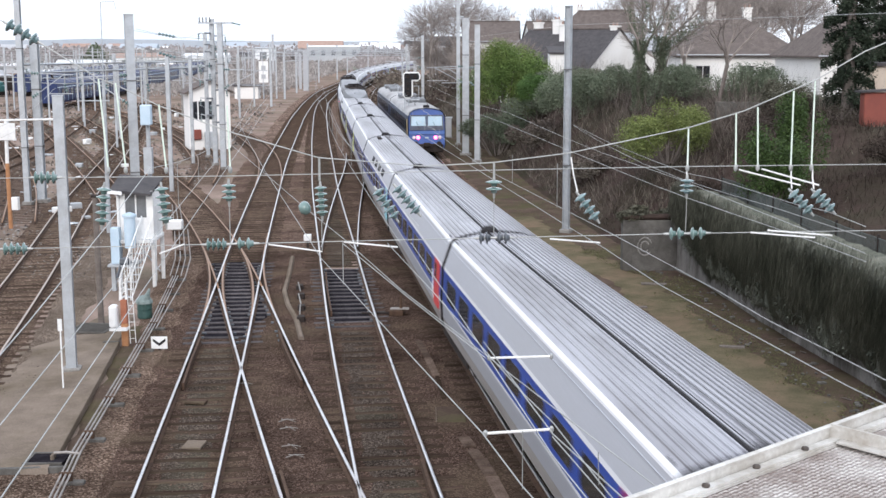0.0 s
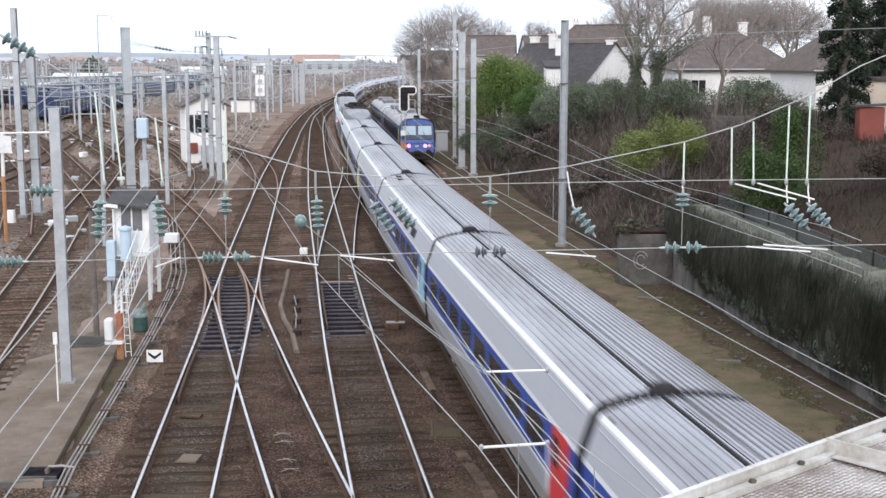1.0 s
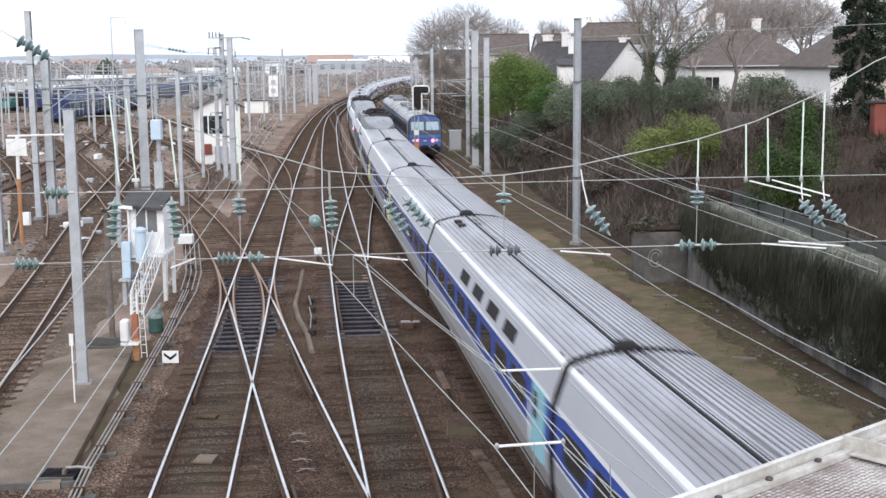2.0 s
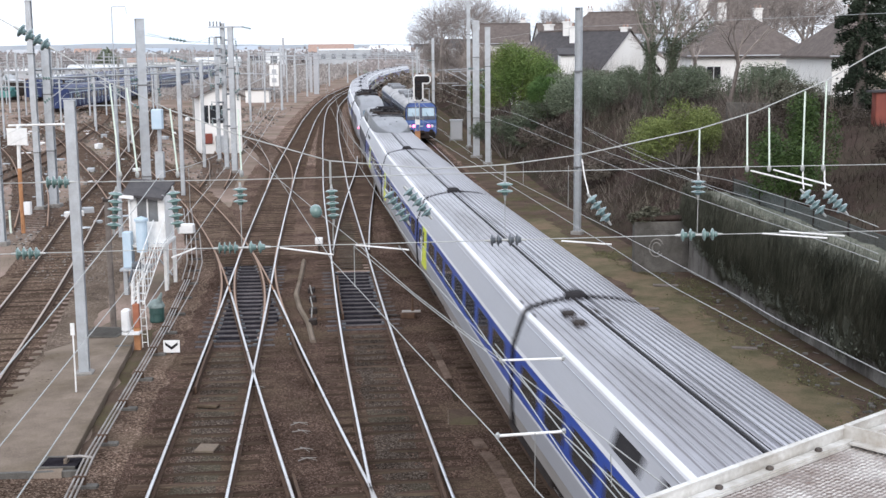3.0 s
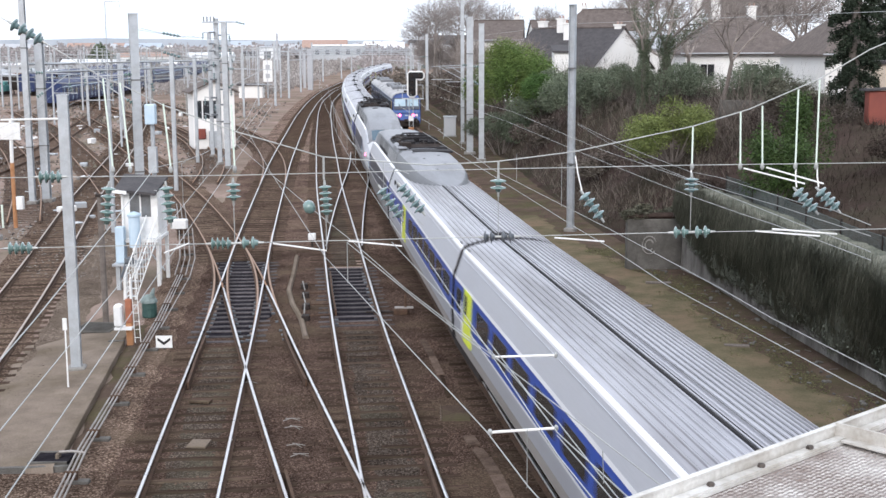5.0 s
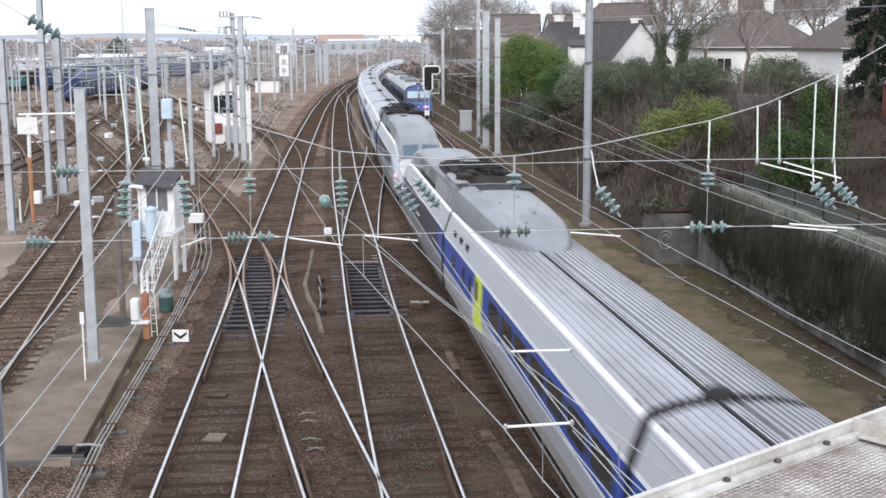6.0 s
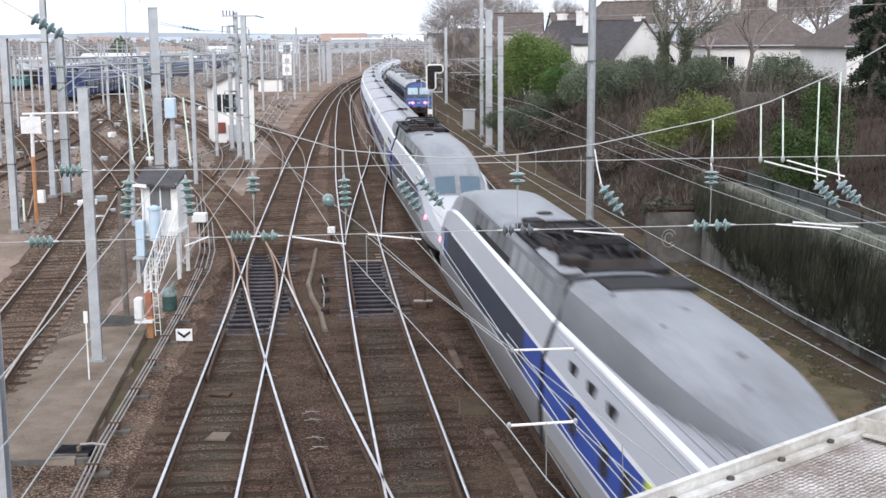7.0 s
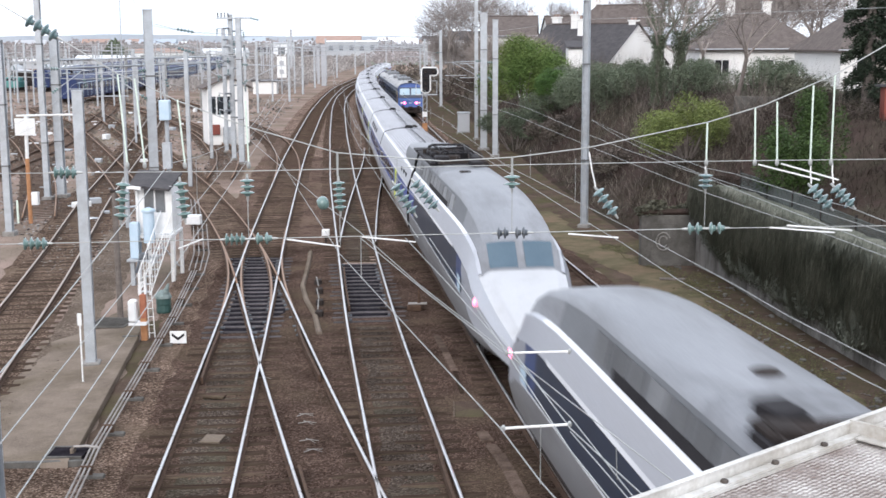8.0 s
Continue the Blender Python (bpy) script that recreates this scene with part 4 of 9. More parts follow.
def ribbed_roof():
    pts = []
    edge, mid, n = 1.08, 0.03, 9
    def h(x):
        return 3.5 - 0.18 * (x / 1.08) ** 2.2
    for k in range(n):
        x = edge - (edge - mid) * k / n
        for dx, dz in ((0, 0), (-0.055, 0), (-0.062, 0.026), (-0.085, 0.026), (-0.092, 0)):
            pts.append((x + dx, h(x + dx) + dz))
    pts.append((mid, h(mid)))
    pts.append((mid - 0.008, h(mid) - 0.03))
    pts.append((0.0, h(mid) - 0.03))
    return pts


# The white roof shoulder is the sky's reflection put in as colour
SIDE = dict(skirt=[(1.05, 0.86), (1.26, 0.88), (1.35, 1.02), (1.395, 1.32)], lower_side=[(1.395, 1.32), (1.41, 1.70)], low_stripe=[(1.413, 1.70), (1.413, 1.76)],
            window_band=[(1.41, 1.76), (1.377, 2.58)], high_stripe=[(1.379, 2.58), (1.362, 2.66)], cant_panel=[(1.362, 2.66), (1.185, 3.17), (1.176, 3.2)], shoulder=[(1.176, 3.2), (1.165, 3.24), (1.125, 3.29), (1.112, 3.298)], roof_edge=[(1.112, 3.298), (1.08, 3.32)])
SIDE_MAT = dict(skirt="skirt", lower_side="silver", low_stripe="stripe_and_sheen", window_band="train_blue", high_stripe="stripe_and_sheen", cant_panel="silver", shoulder="stripe_and_sheen", roof_edge="roof_silver")
ROOF = ribbed_roof()


def band_x(z):
    return 1.41 - 0.033 * (z - 1.76) / 0.82


def side_panel(shape, y0, y1, z0, z1, sgn, proud=0.004, cut=0.08):
    """A thin panel with cut corners on the leaning side of a car."""
    pts = [(y0 + cut, z0), (y1 - cut, z0), (y1, z0 + cut), (y1, z1 - cut), (y1 - cut, z1), (y0 + cut, z1), (y0, z1 - cut), (y0, z0 + cut)]
    v = [(sgn * (band_x(z) + proud), y, z) for y, z in pts] + [(sgn * (band_x(z) - 0.02), y, z) for y, z in pts]
    shape.add(v, [tuple(range(8)), tuple(range(15, 7, -1))] + [(i, (i + 1) % 8, 8 + (i + 1) % 8, 8 + i) for i in range(8)])


def bogie(car, y):
    s = Shape()
    for sgn in (-1, 1):
        s.box(sgn * 1.0 - 0.08, sgn * 1.0 + 0.08, y - 2.0, y + 2.0, 0.35, 0.62, b=0.03)
    s.box(-1.0, 1.0, y - 0.3, y + 0.3, 0.4, 0.62)
    b = part("bogie", s, "soot", car, "sooty bogie frame")
    for dy in (-1.5, 1.5):
        s = Shape()
        for sgn in (-1, 1):
            s.spin([(0.1, -0.07), (0.44, -0.07), (0.46, -0.04), (0.46, 0.05), (0.15, 0.07)], 16, Matrix.Translation((sgn * 0.75, y + dy, 0.462)) @ Matrix.Rotation(math.pi / 2, 4, "Y"))
        s.tube([(-0.75, y + dy, 0.462), (0.75, y + dy, 0.462)], 0.08, 8)
        part("wheelset", s, "soot", b)


def car_shell(t, length, ends="train_blue"):
    a, b = 0.17, length - 0.17
    for name, line in SIDE.items():
        for sgn in (-1, 1):
            part(name, band(Shape(), line, a, b, (sgn,)), SIDE_MAT[name], t)
    roof = part("roof", band(Shape(), ROOF, a, b), "roof_silver", t, "ribbed silver roof")
    # thin dark strips that paint in the shade beside each rib
    shade_strips = Shape()
    for i in range(4, len(ROOF) - 3, 5):
        x, z = ROOF[i]
        band(shade_strips, [(x + 0.004, z + 0.004), (x - 0.02, z + 0.005)], a, b)
    part("rib_shade", shade_strips, "rib_shade_grey", roof, "dark strips with the shade beside the roof ribs painted in", kind="stuff")
    outline = [(1.05, 0.86), (1.35, 1.02), (1.41, 1.7), (1.37, 2.6), (1.185, 3.17), (1.08, 3.31), (0.6, 3.43), (0, 3.48)]
    ring = [(x, z) for x, z in outline] + [(-x, z) for x, z in reversed(outline[:-1])]
    for y in (a + 0.01, b - 0.01):
        s = Shape()
        s.add([(x * 0.995, y, z) for x, z in ring], [tuple(range(len(ring)))])
        part("end_wall", s, "dark", t)
    s = Shape()
    s.sweep([[(x * 0.93, y, 0.5 + (z - 0.5) * 0.945) for x, z in ring] for y in (length - 0.3, length + 0.3)], True)
    part("gangway_bellows", s, "dark", t, "black rubber bellows between the cars")
    s = Shape()
    s.spin([(0.2, -0.1), (0.23, 0.0), (0.21, 0.1), (0.14, 0.17), (0.02, 0.19)], 12, Matrix.Translation((-0.2, length, 3.48)))
    s.tube([(-1.12, length, 3.28), (-0.6, length, 3.45), (0, length, 3.52), (0.6, length, 3.45), (1.12, length, 3.28)], 0.034, 6)
    s.tube([(-1.12, length, 3.28), (-1.2, length, 3.1), (-1.37, length, 2.6), (-1.415, length, 1.7), (-1.38, length, 1.0)], 0.035, 6)
    part("roof_cable_box", s, "dark", t, "sooty roof cable joint")
    s = Shape()
    s.tube([(-0.19, 0.4, 3.505), (-0.19, length - 0.5, 3.505)], 0.016, 6)
    s.tube([(-0.14, 0.6, 3.5), (-0.14, length - 0.7, 3.5)], 0.01, 5)
    s.tube([(-0.245, 0.3, 3.497), (-0.245, length - 0.3, 3.497)], 0.03, 6)
    part("roof_cable", s, "dark", t, "black cable along the roof")
    for y in (0.6, length - 0.6):
        part("roof_lug", Shape().spin([(0.03, 0), (0.03, 0.03), (0.01, 0.04)], 8, Matrix.Translation((-1.1, y, 3.31))), "dark", t)
    for sgn in (-1, 1):
        s = Shape()
        s.tube([(sgn * 1.21, 0.3, 3.12), (sgn * 1.21, length - 0.3, 3.12)], 0.012, 5)
        part("gutter", s, "silver", t)


def windows(t, y0, y1, n, sgn, w=1.45):
    for k in range(n):
        y = y0 + (y1 - y0) * (k + 0.5) / n
        s = Shape()
        side_panel(s, y - w / 2, y + w / 2, 1.90, 2.44, sgn)
        part("window", s, "pane", t, "dark tinted side window")


def door(t, y, mat, sgn=-1):
    s = Shape()
    side_panel(s, y - 0.55, y + 0.55, 1.36, 2.60, sgn, 0.008, 0.03)
    d = part("door", s, mat, t, {"train_lime": "lime green door", "train_red": "red door", "train_teal": "pale teal door", "train_plum": "plum door", "silver": "grey door"}[mat])
    s = Shape()
    side_panel(s, y + 0.08, y + 0.42, 1.98, 2.48, sgn, 0.012, 0.06)
    part("door_window", s, "pane", d)
    s = Shape()
    s.tube([(sgn * 1.425, y + 0.7, 1.45), (sgn * 1.425, y + 0.7, 2.25)], 0.014, 6)
    part("grab_rail", s, "stripe_and_sheen", d)


def trailer(door_mat, door_far, roof_marks=False, length=CAR):
    t = thing("trailer_car", "silver and blue high-speed train coach with a ribbed roof", "train car", group="cars of the high-speed train")
    t.scale = (1.035, 1, 1)
    car_shell(t, length)
    dy = length - 2.25 if door_far else 1.15
    for sgn in (-1, 1):
        door(t, dy, door_mat, sgn)
        windows(t, 0.6 if door_far else 2.1, length - 3.2 if door_far else length - 0.6, 7 if door_far else 8, sgn, 1.6 if door_far else 1.45)
        if door_far:
            windows(t, length - 1.5, length - 0.4, 1, sgn, 0.85)
    if roof_marks:
        for sgn in (-1, 1):
            for k in range(4):
                y0, y1 = 10.2 - 2.1 * k, 11.5 - 2.1 * k
                s = Shape()
                lean = [(sgn * (1.362 - 0.177 * h + 0.004), 2.66 + 0.51 * h) for h in (0.16, 0.68)]
                s.sweep([[(x, y, z) for x, z in lean] + [(x - sgn * 0.03, y, z) for x, z in lean[::-1]] for y in (y0, y0 + 0.04, y1 - 0.04, y1)], True)
                part("upper_window", s, "dark", t, "dark window set in the silver cant panel")
        # low blocks added in place of soot blotches on the roof
        for y in (length - 1.3, length - 2.1):
            for x in (-0.62, -0.2):
                s = Shape()
                s.box(x - 0.11, x + 0.11, y - 0.2, y + 0.2, 3.44, 3.52, b=0.02)
                part("soot_block", s, "soot", t, "low dark block standing for a soot blotch on the roof")
    bogie(t, length)
    return t


def end_trailer():
    """The coach next to a power car; its roof swells up towards the far end."""
    t = thing("end_trailer_car", "silver and blue end coach whose roof rises into a smooth fairing", "train car", group="cars of the high-speed train")
    t.scale = (1.035, 1, 1)
    car_shell(t, END_CAR)
    L = END_CAR - 0.14
    stations = [(8.8, 0.02, 3.47), (8.72, 0.2, 3.50), (8.5, 0.36, 3.54), (8.0, 0.57, 3.61), (7.3, 0.77, 3.70), (6.5, 0.92, 3.80), (5.6, 1.03, 3.90), (4.2, 1.08, 3.98), (2.2, 1.11, 4.03), (0, 1.12, 4.05)]
    walls, top = Shape(), Shape()
    for sgn in (-1, 1):
        ws, tp = [], []
        for u, w, z in stations:
            base = 3.5 - 0.2 * (w / 1.1) ** 2.2 - 0.03
            k = max(0.0, (z - base) / 0.9)
            p = [(w, base), (w * 0.95, base + (z - base) * 0.5), (w * 0.86, z - 0.2 * k), (w * 0.76, z - 0.06 * k), (w * 0.4, z - 0.012 * k), (0, z)]
            ws.append([(sgn * x, L - u, zz) for x, zz in p[:3]])
            tp.append([(sgn * x, L - u, zz) for x, zz in p[2:]])
        walls.sweep(ws)
        top.sweep(tp)
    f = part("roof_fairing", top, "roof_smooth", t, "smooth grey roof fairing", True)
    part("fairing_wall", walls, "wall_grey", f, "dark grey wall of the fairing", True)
    s = Shape()
    for x, u in ((0.3, 2.6), (-0.35, 3.6), (0.25, 5.2), (-0.2, 6.6), (-0.55, 1.4)):
        s.spin([(0.05, -0.01), (0.05, 0.015), (0.02, 0.025)], 8, Matrix.Translation((x, L - u, 4.04 - 0.012 * u * u * 0.3)))
    part("roof_lug", s, "wall_grey", f)
    for sgn in (-1, 1):
        door(t, END_CAR - 7.0, "train_lime", sgn)
        windows(t, 0.6, END_CAR - 8.5, 7, sgn)
        for y in (END_CAR - 5.6, END_CAR - 4.4, END_CAR - 2.4):
            s = Shape()
            side_panel(s, y - 0.24, y + 0.24, 1.92, 2.40, sgn, 0.004, 0.05)
            part("small_window", s, "pane", t)
        s = Shape()
        for y in (END_CAR - 4.4, END_CAR - 3.2, END_CAR - 2.0):
            s.box(sgn * 1.29 - 0.02, sgn * 1.29 + 0.02, y - 0.2, y + 0.2, 2.78, 2.98)
        part("vent_grille", s, "dark", t)
    part("well_floor", bx(-0.5, 1.04, L - 1.1, L, 3.98, 4.062, b=0.02), "dark", t, "sooty edge of the pantograph well")
    bogie(t, 1.6)
    return t


def power_section(y):
    st = [(0, 4.05, 1.445, 1.12, 3.2), (12.0, 4.04, 1.445, 1.11, 3.2), (13.2, 4.0, 1.445, 1.11, 3.2), (14.5, 3.89, 1.44, 1.10, 3.18), (15.5, 3.76, 1.435, 1.09, 3.13), (16.4, 3.58, 1.43, 1.08, 3.05), (17.3, 3.26, 1.41, 1.06, 2.9),
          (17.95, 2.56, 1.37, 1.03, 2.42), (18.7, 2.32, 1.28, 0.94, 2.15), (19.5, 1.96, 1.08, 0.74, 1.76), (20.2, 1.52, 0.8, 0.52, 1.36), (20.6, 1.15, 0.56, 0.36, 1.03), (20.8, 0.92, 0.42, 0.28, 0.88)]
    a = np.array(st)
    zt, w, ws, zs = [float(np.interp(y, a[:, 0], a[:, i])) for i in range(1, 5)]
    k = max(0.05, (zt - zs) / 0.93)
    q = zs / 3.2
    return [(w * 0.84, 0.75), (w * 0.93, 0.9), (w * 0.976, 1.7 * q), (w * 0.945, 2.64 * q), (w * 0.82, zs - 0.02), (ws, zs + 0.05 * k), (ws * 0.875, zt - 0.26 * k), (ws * 0.80, zt - 0.10 * k), (ws * 0.45, zt - 0.015 * k), (0, zt)]


def skin(i0, i1, y0, y1, step=0.35, grow=0.0, sides=(-1, 1)):
    s = Shape()
    ys = np.linspace(y0, y1, max(2, int((y1 - y0) / step) + 1))
    for sgn in sides:
        s.sweep([[(sgn * (x + grow), y, z + grow * 0.6) for x, z in power_section(y)[i0:i1 + 1]] for y in ys])
    return s


def pantograph(t, y0):
    s = Shape()
    s.box(-0.55, 1.06, y0 - 0.3, y0 + 4.6, 3.96, 4.085, b=0.02)
    s.box(-0.95, 0.4, y0 + 2.4, y0 + 5.2, 3.96, 4.08, b=0.02)
    well = part("roof_well", s, "dark", t, "sooty pantograph well")
    for y in (y0 + 0.2, y0 + 5.0):
        s = Shape()
        s.sweep([[(-0.8, y - 0.35, 4.06), (-0.7, y - 0.1, 4.2), (0.7, y - 0.1, 4.2), (0.8, y - 0.35, 4.06)], [(-0.8, y + 0.05, 4.06), (-0.7, y + 0.02, 4.19), (0.7, y + 0.02, 4.19), (0.8, y + 0.05, 4.06)]], True)
        part("well_bulkhead", s, "soot", well)
    s = Shape()
    for x in (-0.55, 0.55):
        s.tube([(x, y0 + 0.7, 4.22), (x * 0.8, y0 + 2.4, 4.42), (x * 0.5, y0 + 4.0, 4.34)], 0.03, 6)
        s.tube([(x, y0 + 3.6, 4.2), (x * 0.9, y0 + 2.2, 4.38), (x, y0 + 0.9, 4.36)], 0.028, 6)
    for y, w in ((y0 + 0.8, 0.75), (y0 + 1.15, 0.78), (y0 + 2.4, 0.5), (y0 + 3.7, 0.6)):
        s.tube([(-w, y, 4.30), (-w * 0.8, y, 4.4), (w * 0.8, y, 4.4), (w, y, 4.30)], 0.035, 6)
    part("pantograph", s, "dark", well, "folded sooty pantograph arms")
    for x, y in ((-0.6, 1.6), (0.6, 1.6), (-0.6, 3.1), (0.6, 3.1), (0, 3.9)):
        s = Shape()
        s.spin([(0.07, 0), (0.1, 0.03), (0.07, 0.06), (0.1, 0.09), (0.06, 0.14)], 8, Matrix.Translation((x, y0 + y, 4.07)))
        part("insulator", s, "bearer", well)
    for x0, x1, ya, yb, h in ((-0.75, -0.2, 0.6, 1.5, 0.22), (0.1, 0.8, 1.7, 2.6, 0.18), (-0.5, 0.4, 2.9, 3.5, 0.26), (0.35, 0.85, 3.7, 4.5, 0.2), (-0.85, -0.45, 2.2, 4.2, 0.14)):
        part("roof_gear", bx(x0, x1, y0 + ya, y0 + yb, 4.07, 4.07 + h, b=0.04), "dark", well, "sooty roof equipment")
    part("side_cover", bx(-1.02, -0.6, y0 - 0.4, y0 + 2.2, 4.0, 4.12, b=0.06), "roof_smooth", well, "pale grey cover beside the well")
    rnd = random.Random(66)
    for k in range(16):
        x, y, r = rnd.uniform(-0.85, 0.95), y0 + rnd.uniform(-0.4, 5.8), rnd.uniform(0.08, 0.24)
        part("roof_gear", bx(-r, r, -r * 1.6, r * 1.6, 0.0, rnd.uniform(0.08, 0.24), Matrix.Translation((x, y, 4.05)) @ Matrix.Rotation(rnd.uniform(-0.3, 0.3), 4, "Z"), b=0.03), rnd.choice(["dark", "soot", "soot"]), well, "sooty roof equipment")
    for x in (-0.78, -0.3, 0.15, 0.62):
        part("cable", tb([(x, y0 + 0.4, 4.12), (x + 0.1, y0 + 2.0, 4.3), (x - 0.15, y0 + 3.4, 4.27), (x, y0 + 4.9, 4.1)], 0.03, 5), "soot", well)


def power_car():
    t = thing("power_car", "grey and dark blue high-speed power car with a sloping nose", "train car", group="cars of the high-speed train")
    for side in ((-1,), (1,)):
        part("skirt", skin(0, 2, 0.14, POWER, sides=side), "skirt_grey", t, smooth=True)
        part("side_panel", skin(2, 3, 2.2, 15.3, sides=side), "navy", t, "dark blue side panel")
        part("side_panel", skin(2, 3, 0.14, 2.2, sides=side), "train_blue", t, "bright blue side panel by the coupling")
        part("side_panel", skin(2, 3, 15.3, 16.3, sides=side), "blue_fade", t, "slate blue side panel at the cab")
        part("low_stripe", Shape().sweep([[(side[0] * 1.418, y, z) for z in (1.68, 1.73)] for y in (0.14, 16.5)]), "stripe_and_sheen", t)
        part("high_stripe", Shape().sweep([[(side[0] * x, y, z) for x, z in ((1.376, 2.6), (1.356, 2.68))] for y in (0.14, 14.4)]), "stripe_and_sheen", t)
        part("nose_side", skin(2, 3, 16.3, POWER, sides=side), "silver", t, smooth=True)
        part("cant_panel", skin(3, 4, 0.14, POWER, sides=side), "silver", t, smooth=True)
        part("shoulder_stripe", skin(4, 5, 0.14, 15.6, sides=side), "stripe_and_sheen", t)
        part("shoulder_end", skin(4, 5, 15.6, 17.9, sides=side), "silver", t, smooth=True)
        part("side_wall", skin(5, 6, 0.14, 14.6, sides=side), "wall_grey", t, "dark grey ventilated side wall")
        part("cab_wall", skin(5, 6, 14.6, 17.3, 0.2, sides=side), "roof_smooth", t)
    part("roof", skin(6, 9, 7.4, 17.3), "roof_smooth", t, "pale grey roof", True)
    part("sooty_roof", skin(6, 9, 0.14, 7.4), "roof_sooty", t, "roof stained with soot round the pantograph", True)
    part("windscreen_surround", skin(5, 9, 17.3, 17.98, 0.15), "roof_smooth", t, smooth=True)
    part("nose_hood", skin(4, 9, 17.94, POWER, 0.2), "nose_silver", t, "pale silver sloping nose", True)
    for sgn in (-1, 1):
        s = Shape()
        rows = []
        for y in np.linspace(17.36, 17.9, 6):
            sec = power_section(y)
            row = []
            for x, z in ((sec[7][0], sec[7][1]), (sec[8][0] * 1.3, sec[8][1] * 0.75 + sec[7][1] * 0.25), (sec[8][0], sec[8][1]), (0.1, sec[9][1])):
                row.append((sgn * x, y + 0.012, z + 0.012))
            rows.append(row)
        s.sweep(rows)
        part("windscreen", s, "pane_blue", t, "windscreen pane with a sky reflection put into its blue", True)
        for k in range(12):
            y = 0.9 + k * 0.95
            part("grille", Shape().sweep([[(sgn * x, yy, z) for x, z in ((1.112, 3.32), (1.022, 3.74), (1.0, 3.73), (1.09, 3.31))] for yy in (y, y + 0.78)], True), "wall_panel", t, "grey ventilation panel")
        part("air_slot", Shape().sweep([[(sgn * x, yy, z) for x, z in ((1.13, 3.26), (1.10, 3.42), (1.06, 3.41), (1.09, 3.25))] for yy in (5.6, 10.9)], True), "dark", t, "long dark air slot")
        s = Shape()
        s.spin([(0.09, 0), (0.09, 0.03), (0.04, 0.04)], 10, Matrix.Translation((sgn * 1.27, 18.3, 1.82)) @ Matrix.Rotation(sgn * math.pi / 2.4, 4, "Y"))
        part("tail_lamp", s, "tail_lamp", t, "lit red tail lamp")
        s = Shape()
        s.sweep([[(sgn * 1.425, y, z) for z in (1.72, 2.15)] for y in (15.9, 16.5)])
        part("emblem", s, "steel_blue", t, "pale blue emblem plate on the cab side")
    for x, y in ((0.2, 8.2),):
        s = Shape()
        s.spin([(0.2, 0), (0.2, 0.03), (0.16, 0.05)], 12, Matrix.Translation((x, y, 4.03 if y < 12 else 3.92)))
        part("roof_fan", s, "soot", t)
    s = Shape()
    ring = power_section(0.2)
    for y in (0.2,):
        pts = [(x * 0.99, y, z) for x, z in ring] + [(-x * 0.99, y, z) for x, z in reversed(ring[:-1])]
        s.add(pts, [tuple(range(len(pts)))])
    part("end_wall", s, "dark", t)
    s = Shape()
    s.tube([(0, POWER - 0.1, 0.85), (0, POWER + 0.12, 0.85)], 0.16, 10)
    part("coupler", s, "soot", t)
    pantograph(t, 0.7)
    bogie(t, 3.6)
    bogie(t, 14.8)
    return t


# cars in order along the track: how far the near end is at 0 s, length, whether it is turned round, object
SPEED = 14.72
TRAIN = []


def make_train():
    s = 32.55 - 2 * CAR
    plans = [("silver", True), ("train_plum", False), ("train_red", False), ("train_teal", False), ("train_lime", True), ("train_lime", True)]
    for i, (mat, far) in enumerate(plans):
        length = 17.4 if i == 2 else CAR
        TRAIN.append((s, length, False, trailer(mat, far, i == 3, length)))
        s += length
    TRAIN.append((s, END_CAR, False, end_trailer()))
    s += END_CAR
    first = power_car()
    TRAIN.append((s, POWER, False, first))
    s += POWER + 0.15
    TRAIN.append((s, POWER, True, copy_thing(first, Matrix.Identity(4))))
    s += POWER
    TRAIN.append((s, END_CAR, True, copy_thing(TRAIN[6][3], Matrix.Identity(4))))
    s += END_CAR
    for k in range(11):
        TRAIN.append((s, CAR, True, copy_thing(TRAIN[3 + k % 3][3], Matrix.Identity(4))))
        s += CAR


make_train()


def car_pose(s, length, turned):
    """A car whose near end is s metres along the line past y = 0."""
    line = TRACK["t"]
    a, b = line.at(s), line.at(s + length)
    ang = math.atan2(b[0] - a[0], b[1] - a[1])
    if turned:
        return pose(b[0], b[1], 0.02, 0, 0, 180 - math.degrees(ang))
    return pose(a[0], a[1], 0.02, 0, 0, -math.degrees(ang))


